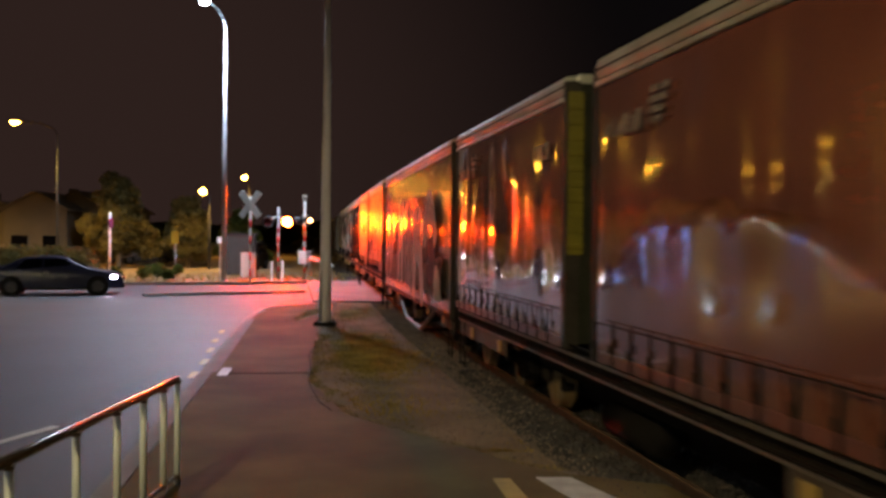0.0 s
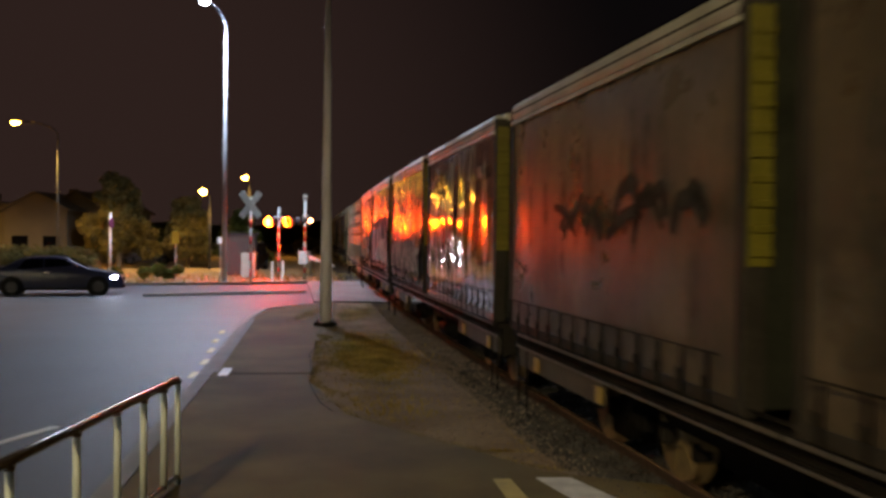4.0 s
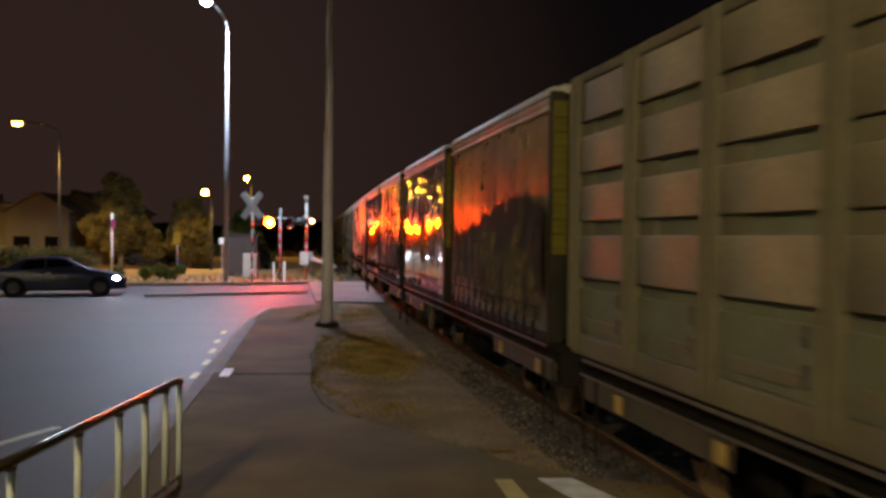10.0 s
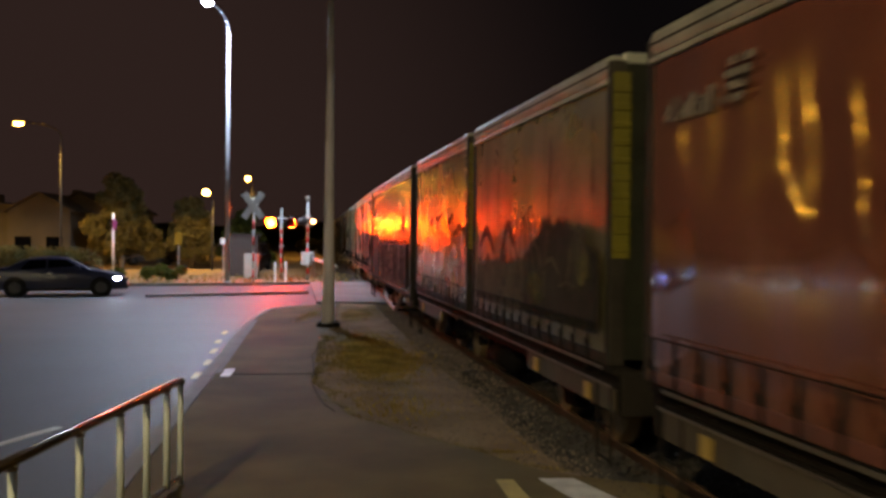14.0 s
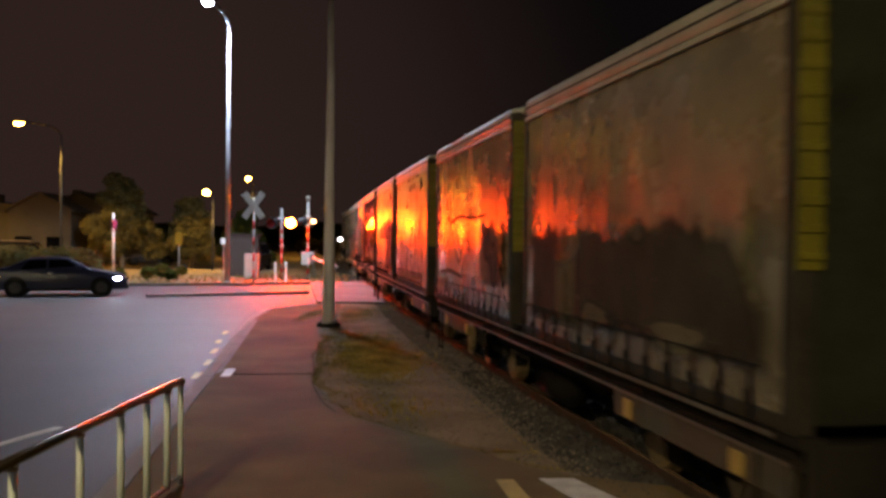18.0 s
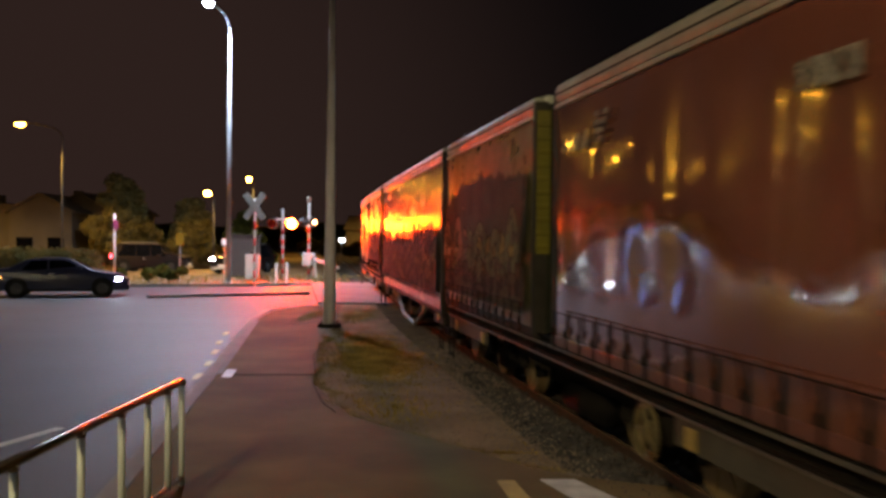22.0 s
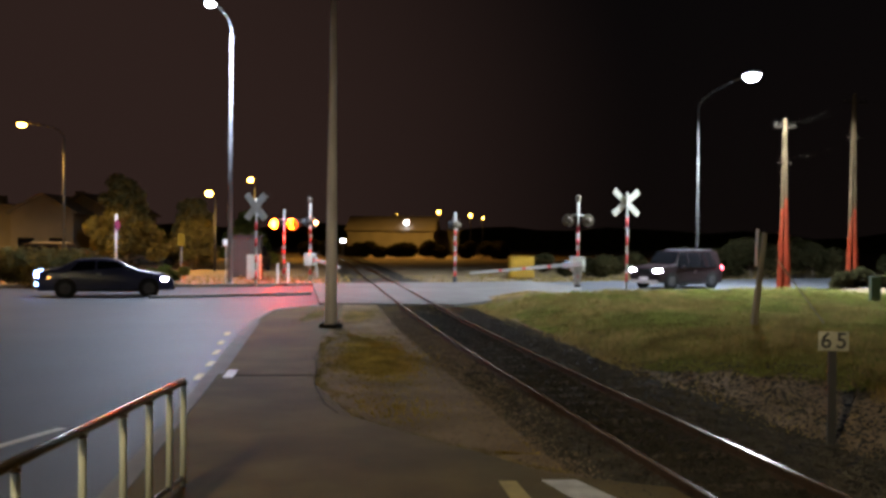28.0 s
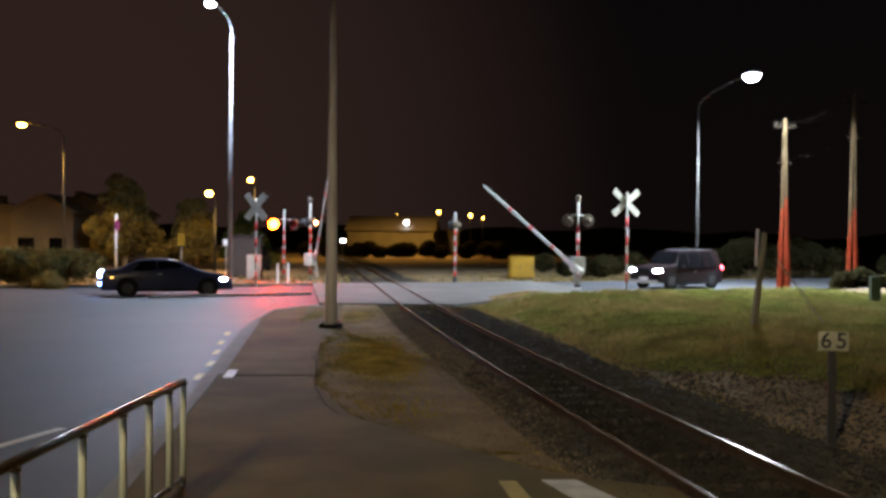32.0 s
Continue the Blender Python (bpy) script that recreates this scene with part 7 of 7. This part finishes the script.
def wagon(length, truss, seed, near_bogie=2.5, brake=None):
    rng = random.Random(seed)
    ob = thing("flat_wagon", pose(0, 0, 0), "dark grimy steel container flat wagon on two bogies" if not truss else "long steel wagon with a V-shaped truss below", "railway wagon", "train wagons")
    hl = length / 2
    for s in (-1, 1):
        prof = [(1.06, DECK - 0.006), (1.24, DECK - 0.006), (1.24, DECK - 0.06), (1.16, DECK - 0.06), (1.16, DECK - 0.15), (1.21, DECK - 0.15), (1.21, DECK - 0.19), (1.06, DECK - 0.19)]
        if truss:
            prof = [(min(x, 1.09), z) for x, z in prof[:1]] + [(1.10, DECK - 0.02), (1.10, DECK - 0.06), (1.08, DECK - 0.07), (1.08, DECK - 0.21), (1.10, DECK - 0.22), (1.10, DECK - 0.30), (1.06, DECK - 0.30)]
        b = bmesh.new()
        ends = [[b.verts.new((s * x, y, z)) for x, z in prof] for y in (-hl, hl)]
        b.faces.new(ends[0]), b.faces.new(ends[1][::-1])
        for k in range(8):
            j = (k + 1) % 8
            b.faces.new((ends[0][k], ends[1][k], ends[1][j], ends[0][j]))
        bmesh.ops.recalc_face_normals(b, faces=b.faces)
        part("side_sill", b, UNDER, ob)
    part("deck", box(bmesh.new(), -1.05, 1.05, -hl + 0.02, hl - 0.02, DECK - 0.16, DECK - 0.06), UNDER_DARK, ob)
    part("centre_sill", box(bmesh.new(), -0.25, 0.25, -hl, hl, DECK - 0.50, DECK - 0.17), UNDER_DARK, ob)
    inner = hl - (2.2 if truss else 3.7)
    # added block: hides the lit ballast behind and stops light from the right
    part("under_light_block", box(bmesh.new(), -0.42, 0.42, -inner, inner, 0.20, DECK - 0.505, 0.03), UNDER_DARK, ob, "added black block that keeps light from under the wagon")
    for s in (-1, 1):
        part("brake_beam", box(bmesh.new(), -0.66, 0.66, s * inner - 0.06, s * inner + 0.06, 0.24, 0.40, 0.02), UNDER_DARK, ob)
    for s in (-1, 1):
        part("headstock", box(bmesh.new(), -1.18, 1.18, s * hl - 0.06, s * hl + 0.06, DECK - 0.42, DECK - 0.03, 0.015), UNDER, ob)
        part("coupler", box(bmesh.new(), -0.12, 0.12, s * hl + 0.06 if s > 0 else s * hl - 0.42, s * hl + 0.42 if s > 0 else s * hl - 0.06, DECK - 0.36, DECK - 0.12, 0.03), UNDER_DARK, ob)
        bogie(ob, s * (hl - (0.95 if truss else (near_bogie if s < 0 else 2.5))))
        st = bmesh.new()
        for z in (DECK - 0.85, DECK - 0.55):
            pipe(st, [(-1.2, s * (hl - 0.15), z), (-1.2, s * (hl - 0.50), z)], 0.014, 6)
        pipe(st, [(-1.2, s * (hl - 0.15), DECK - 0.9), (-1.2, s * (hl - 0.15), DECK - 0.1)], 0.014, 6)
        pipe(st, [(-1.2, s * (hl - 0.50), DECK - 0.9), (-1.2, s * (hl - 0.50), DECK - 0.1)], 0.014, 6)
        part("step", st, UNDER, ob)
        part("sole_plate", box(bmesh.new(), -1.20, -1.17, min(s * (hl - 0.12), s * (hl - (1.3 if truss else 3.0))), max(s * (hl - 0.12), s * (hl - (1.3 if truss else 3.0))), DECK - (0.45 if truss else 0.41), DECK - (0.31 if truss else 0.194), 0.008), SOLE, ob, "pale grimy sole plate")
    if truss:
        part("end_handrail", pipe(bmesh.new(), [(-1.22, hl - 0.02, DECK - 0.5), (-1.22, hl - 0.02, DECK + 0.62), (-1.20, hl - 0.02, DECK + 0.70), (-1.08, hl - 0.02, DECK + 0.72), (-1.02, hl - 0.02, DECK + 0.64), (-1.02, hl - 0.02, DECK - 0.1)], 0.022), PANEL_YELLOW, ob, "yellow hooped end handrail", smooth=True)
        for x in (-1.1, 1.1):
            t = bmesh.new()
            rods = [(x, 3.15, DECK - 0.30), (x, 1.42, 0.19), (x, -0.88, 0.15), (x, -2.85, DECK - 0.30)]
            for a, c in zip(rods, rods[1:]):
                tube(t, a, c, 0.045, 0.045, 6)
            part("truss", t, TRUSS, ob, "pale V-shaped truss rods")
        for y in (1.42, -0.88):
            part("cross_tie", box(bmesh.new(), -1.06, 1.06, y - 0.04, y + 0.04, 0.10, 0.17, 0.01), UNDER_DARK, ob)
    else:
        ss = bmesh.new()
        prof = [(-hl + 3.4, DECK - 0.18), (-hl + 3.9, DECK - 0.40), (hl - 3.9, DECK - 0.40), (hl - 3.4, DECK - 0.18)]
        for x0, x1 in ((-0.96, -0.92), (0.92, 0.96)):
            lo = [ss.verts.new((x0, y, z)) for y, z in prof]
            hi = [ss.verts.new((x1, y, z)) for y, z in prof]
            ss.faces.new(lo), ss.faces.new(hi[::-1])
            for k in range(4):
                j = (k + 1) % 4
                ss.faces.new((lo[k], hi[k], hi[j], lo[j]))
        bmesh.ops.recalc_face_normals(ss, faces=ss.faces)
        part("web_plate", ss, UNDER_DARK, ob)
        tank = tube(bmesh.new(), (-0.75, -0.6, DECK - 0.66), (-0.75, 0.5, DECK - 0.66), 0.17, 0.17, 14)
        part("air_tank", tank, UNDER_DARK, ob, smooth=True)
        bar = bmesh.new()
        pipe(bar, [(-1.22, -hl + 0.8, DECK + 0.05), (-1.22, hl - 0.8, DECK + 0.05)], 0.014, 6)
        part("brake_rod", bar, UNDER, ob)
        for s in (-1, 1):
            part("rub_rail", box(bmesh.new(), -1.256, -1.242, -hl + 0.25 if s < 0 else 0.03, -0.03 if s < 0 else hl - 0.25, DECK - 0.045, DECK - 0.015, 0.004), WORN_EDGE, ob, "worn steel edge rail")
        part("flange_edge", box(bmesh.new(), -1.222, -1.212, -hl + 0.1, hl - 0.1, DECK - 0.192, DECK - 0.168, 0.003), WORN_EDGE, ob, "worn lower flange")
    if brake is not None:
        bw = bmesh.new()
        n, r = 28, 0.21
        rim = [(0.0, r * math.cos(6.28318 * k / n), r * math.sin(6.28318 * k / n)) for k in range(n + 1)]
        pipe(bw, rim, 0.022, 8)
        tube(bw, (-0.03, 0, 0), (0.08, 0, 0), 0.06, 0.06, 12)
        for k in range(5):
            a = 6.28318 * k / 5
            tube(bw, (0, 0, 0), (0, r * math.cos(a), r * math.sin(a)), 0.022, 0.018, 6)
        tube(bw, (0.02, 0, 0), (0.045, 0, 0), 0.085, 0.085, 16)
        yb = brake
        part("brake_wheel", bw, BRAKE_WHEEL, ob, "ochre spoked brake wheel", at=pose(-1.27, yb, 0.61))
        part("brake_column", box(bmesh.new(), -1.20, -1.05, yb - 0.05, yb + 0.05, 0.5, DECK - 0.27, 0.01), UNDER, ob)
    for y in (-hl + 0.75, -hl + 2.6, hl - 2.9, hl - 1.0):
        part("data_plate", box(bmesh.new(), -1.235, -1.213, y - 0.08, y + 0.08, DECK - 0.38, DECK - 0.23, 0.004), PLATE, ob, "pale stencilled plate", at=pose(0, rng.uniform(-0.2, 0.2), 0))
    for k in range(8):
        y = -hl + 0.9 + k * (length - 1.8) / 7
        part("lashing_ring", box(bmesh.new(), -1.20, -1.162, -0.04, 0.04, DECK - 0.22, DECK - 0.10, 0.01), UNDER_DARK, ob, at=pose(0, y, 0))
    return ob


# the boxes of each wagon: where they stand along the track at the start, near end and far end
RED_TXT = "glossy red curtain-sided container with faded white marking"
CONSIST = [
    [(-10.2, -4.4, VINYL_GREY, "white", "grey curtain-sided container with white graffiti", {}), (-3.9, 2.0, VINYL_RED, None, RED_TXT, dict(logos=True, slack=0.13))],
    [(2.7, 8.84, VINYL_RED, None, RED_TXT, dict(logos=True, slack=0.13)), (9.44, 15.04, VINYL_RED, None, RED_TXT, dict(logos=True, slack=0.13))],
    [(15.55, 26.15, VINYL_CREAM, "bigwhite", "long cream curtain-sided box covered in tall white graffiti", dict(frame_panel=(4.2, 2.0, 0.80, 0.27)))],
    [(27.05, 32.5, VINYL_DARK, "drips", "dark brown weathered curtain-sided container", {}), (33.3, 38.8, VINYL_DARK, "tag", "dark brown dirty curtain-sided container with faint tags", {})],
    [(39.65, 45.4, VINYL_RED, None, RED_TXT, dict(logos=True, slack=0.13)), (46.0, 51.65, VINYL_GREY, "black_white", "grey curtain-sided container with black and white graffiti", {})],
    [(52.57, 58.1, VINYL_GREY, "band", "grey curtain-sided container with a dark band and white graffiti", {}), (58.85, 64.4, VINYL_TAN, "heads", "tan curtain-sided container with dark and green graffiti", {})],
    [(65.5, 71.3, None, None, "beige slatted steel bin container with heavy posts", {}), (71.87, 77.5, None, None, "beige slatted steel bin container with heavy posts", {})],
    [(78.25, 83.95, VINYL_OLIVE, "hill", "tan curtain-sided container with yellowish graffiti", {}), (84.5, 90.35, VINYL_RUST, None, "glossy plain rust-brown curtain-sided container", dict(slack=0.12))],
    [(91.1, 96.85, VINYL_TAN, "figures", "tan curtain-sided container with dark painted shapes", {}), (97.4, 103.05, VINYL_RED, None, RED_TXT, dict(logos=True, slack=0.12))],
    [(103.9, 109.5, VINYL_OLIVE, "darkhalf", "olive tan curtain-sided container with dark graffiti", {}), (110.05, 115.6, VINYL_TAN, "tag", "tan curtain-sided container with dark tags", {})],
    [(116.6, 127.5, VINYL_CREAM, "blocks", "long tan curtain-sided box with dark graffiti along its lower half", dict(frame_panel=(4.4, 2.0, 0.80, 0.27)))],
    [(128.4, 133.9, VINYL_GREY, "dark", "grey curtain-sided container, lower half painted dark", {}), (134.6, 140.3, VINYL_TAN, "blot", "tan curtain-sided container with dark graffiti shapes", {})],
    [(141.4, 147.0, VINYL_OLIVE, "faint", "plain olive curtain-sided container with faint worn marks", {}), (147.6, 153.5, VINYL_OLIVE, "smear", "tan curtain-sided container with a dark painted shape", {})],
    [(154.5, 160.2, VINYL_RED, None, RED_TXT, dict(logos=True, slack=0.13)), (160.9, 166.6, VINYL_OLIVE, "mural", "olive brown container painted with a dark and green mural", {})],
    [(167.1, 178.3, VINYL_CREAM, "crowd", "long tan curtain-sided box with a crowded dark mural", dict(frame_panel=(4.5, 2.0, 0.80, 0.27)))],
    [(179.2, 185.1, VINYL_TAN, "panels", "tan curtain-sided container with dark framed graffiti", {}), (185.5, 191.3, VINYL_TAN, "tag", "plain tan curtain-sided container at the train's end", {})],
]
# hand brake wheels: where along half a wagon
BRAKES = {5: 0.46, 6: -0.54, 7: 0.29, 11: 0.45, 12: 0.46, 13: -0.46}
ROLLING = []
for i, boxes in enumerate(CONSIST):
    a, b = boxes[0][0], boxes[-1][1]
    long_one = len(boxes) == 1
    length = (b - a) * 1.016
    ROLLING.append((wagon(round(length + 0.1, 2), long_one, i, {6: 3.45, 13: 4.25}.get(i, 2.5), BRAKES[i] * length / 2 if i in BRAKES else None), (a + b) / 2, 0.0, (b - a) / 2 - 1.7))
    for k, (c, d, material, style, label, extra) in enumerate(boxes):
        if material is None:
            ob = slatted_bin(i, label)
        else:
            ob = container(round(length, 2) if long_one else BOX_L, material, style, i * 10 + k + 3, label, straps=not long_one, low=0.27 if long_one else 0.0, **extra)
        ROLLING.append((ob, (c + d) / 2 + (0.0 if long_one else 0.13), DECK, 2.6 if not long_one else 4.5))


# ---- all that moves ----
def motions():
    for ob, q, up, half in ROLLING:
        walk(ob, [(t, on_track(q - SPEED * t, half) @ pose(0, 0, up)) for t in range(0, 33)])
    # wheels roll while they pass the camera
    for w, off in WHEELS:
        wag = w.parent.parent
        q = next(r[1] for r in ROLLING if r[0] == wag) + w.parent.location.y + off
        near, gone = (q - 34) / SPEED, (q + 4) / SPEED
        near, gone = max(0.0, near), min(32.0, gone)
        base = w.matrix_basis.copy()
        rows = [(0.0, base)]
        if gone > near:
            n = max(1, int((gone - near) / 0.0834))
            step = math.degrees(SPEED * 0.0834 / 0.42)
            for k in range(n + 1):
                t = near + k * 0.0834
                if frame(t) > frame(rows[-1][0]):
                    rows.append((t, base @ pose(0, 0, 0, step * k, 0, 0)))
        last = rows[-1][1]
        if frame(rows[-1][0]) < frame(32.0):
            rows.append((32.0, last))
        walk(w, rows)
    # signal discs turn their glowing face forwards in turn
    for d, phase in zip(discs, (0.58, 0.58 + 0.343)):
        at = d.matrix_basis.copy()
        rows, t = [], phase - 0.686 * 2
        events = []
        while t < 33:
            events += [(t - 0.05, 180), (t - 0.017, 240), (t + 0.017, 300), (t + 0.05, 360), (t + 0.293, 360), (t + 0.326, 420), (t + 0.36, 480), (t + 0.393, 540)]
            t += 0.686
        turned = [(k // 8) * 360 + a for k, (_, a) in enumerate(events)]
        rows, first = [], None
        for (t, _), a in zip(events, turned):
            if 0 <= t <= 32 and (not rows or frame(t) > frame(rows[-1][0])):
                if not rows and t > 0.001:
                    rows.append((0.0, at @ pose(0, 0, 0, 0, 0, prev)))
                rows.append((t, at @ pose(0, 0, 0, 0, 0, a)))
            prev = a
        if frame(rows[-1][0]) < frame(32.0):
            rows.append((32.0, rows[-1][1]))
        walk(d, rows)
    # barrier arms rise at the end
    rise = [(0.0, 5.0), (15.0, 5.0), (29.7, 5.0), (30.0, 4.2), (30.2, 2.5), (30.4, -0.5), (30.6, -4.0), (30.8, -8.2), (31.0, -12.0), (31.2, -16.0), (31.4, -19.6), (31.6, -23.2), (31.8, -26.8), (32.0, -31.0)]
    walk(arm_r, [(t, pose(*RIGHT_PIVOT, 0, a, RIGHT_TURN)) for t, a in rise])
    rise_l = [(0.0, 2.0), (15.0, 2.0), (29.8, 2.0), (30.2, 0.0), (30.6, -8.0), (31.0, -19.0), (31.5, -33.0), (32.0, -47.0)]
    walk(arm_l, [(t, pose(*LEFT_PIVOT, 0, a, LEFT_TURN)) for t, a in rise_l])
    # the queue creeps forward
    creep = [(0.0, 0.0), (12.0, 0.0), (24.2, 0.0), (24.9, 0.07), (25.5, 0.21), (26.5, 0.70), (27.5, 1.24), (28.0, 1.58), (29.0, 2.14), (30.0, 2.57), (31.0, 2.93), (31.5, 3.25), (32.0, 3.73)]
    d = Vector((math.cos(radians(SEDAN_TURN)), math.sin(radians(SEDAN_TURN)), 0))
    walk(sedan, [(t, pose(SEDAN_X + d.x * s, SEDAN_Y + d.y * s, -0.06, 0, 0, SEDAN_TURN)) for t, s in creep])
    went = [(0.0, 0.0), (24.2, 0.0)] + [(float(t), float(np.interp(t, [c[0] for c in creep], [c[1] for c in creep]))) for t in np.arange(24.6, 32.1, 0.2)]
    for c in sedan.children:
        if c.name.startswith("wheel"):
            x, y, z = c.location
            walk(c, [(t, pose(x, y, z, 0, math.degrees(s / 0.32), 0)) for t, s in went])
    # two cars pass each other on the back street
    away = [(0.0, -64.0, 58.5, 0), (10.0, -43.0, 58.5, 0), (18.0, -26.4, 58.5, 0), (20.0, -22.3, 58.5, 0), (22.0, -18.4, 58.5, 0), (22.5, -17.3, 58.5, 0), (23.0, -16.5, 58.5, 0), (23.5, -15.3, 58.5, 3), (24.0, -14.4, 58.7, 15),
            (24.5, -13.6, 59.2, 40), (25.0, -13.2, 60.0, 65), (25.6, -13.1, 61.3, 85), (26.5, -13.15, 63.0, 92), (32.0, -13.15, 63.2, 92)]
    walk(passing_car, [(t, pose(x, y, -0.05, 0, 0, a)) for t, x, y, a in away])
    back = [(0.0, -12.9, 62.5, 270), (12.0, -12.9, 62.5, 270), (20.8, -12.9, 62.5, 270), (21.5, -12.8, 60.6, 265), (22.0, -12.7, 58.6, 250), (22.5, -12.75, 57.1, 215), (23.0, -12.95, 56.4, 185), (23.6, -14.0, 56.3, 180),
            (24.0, -14.9, 56.3, 180), (24.5, -16.2, 56.3, 180), (25.0, -17.5, 56.3, 180), (25.5, -18.5, 56.3, 180), (27.5, -23.5, 56.3, 180), (30.0, -30.0, 56.3, 180), (32.0, -35.2, 56.3, 180)]
    walk(oncoming_car, [(t, pose(x, y, -0.05, 0, 0, a)) for t, x, y, a in back])


motions()
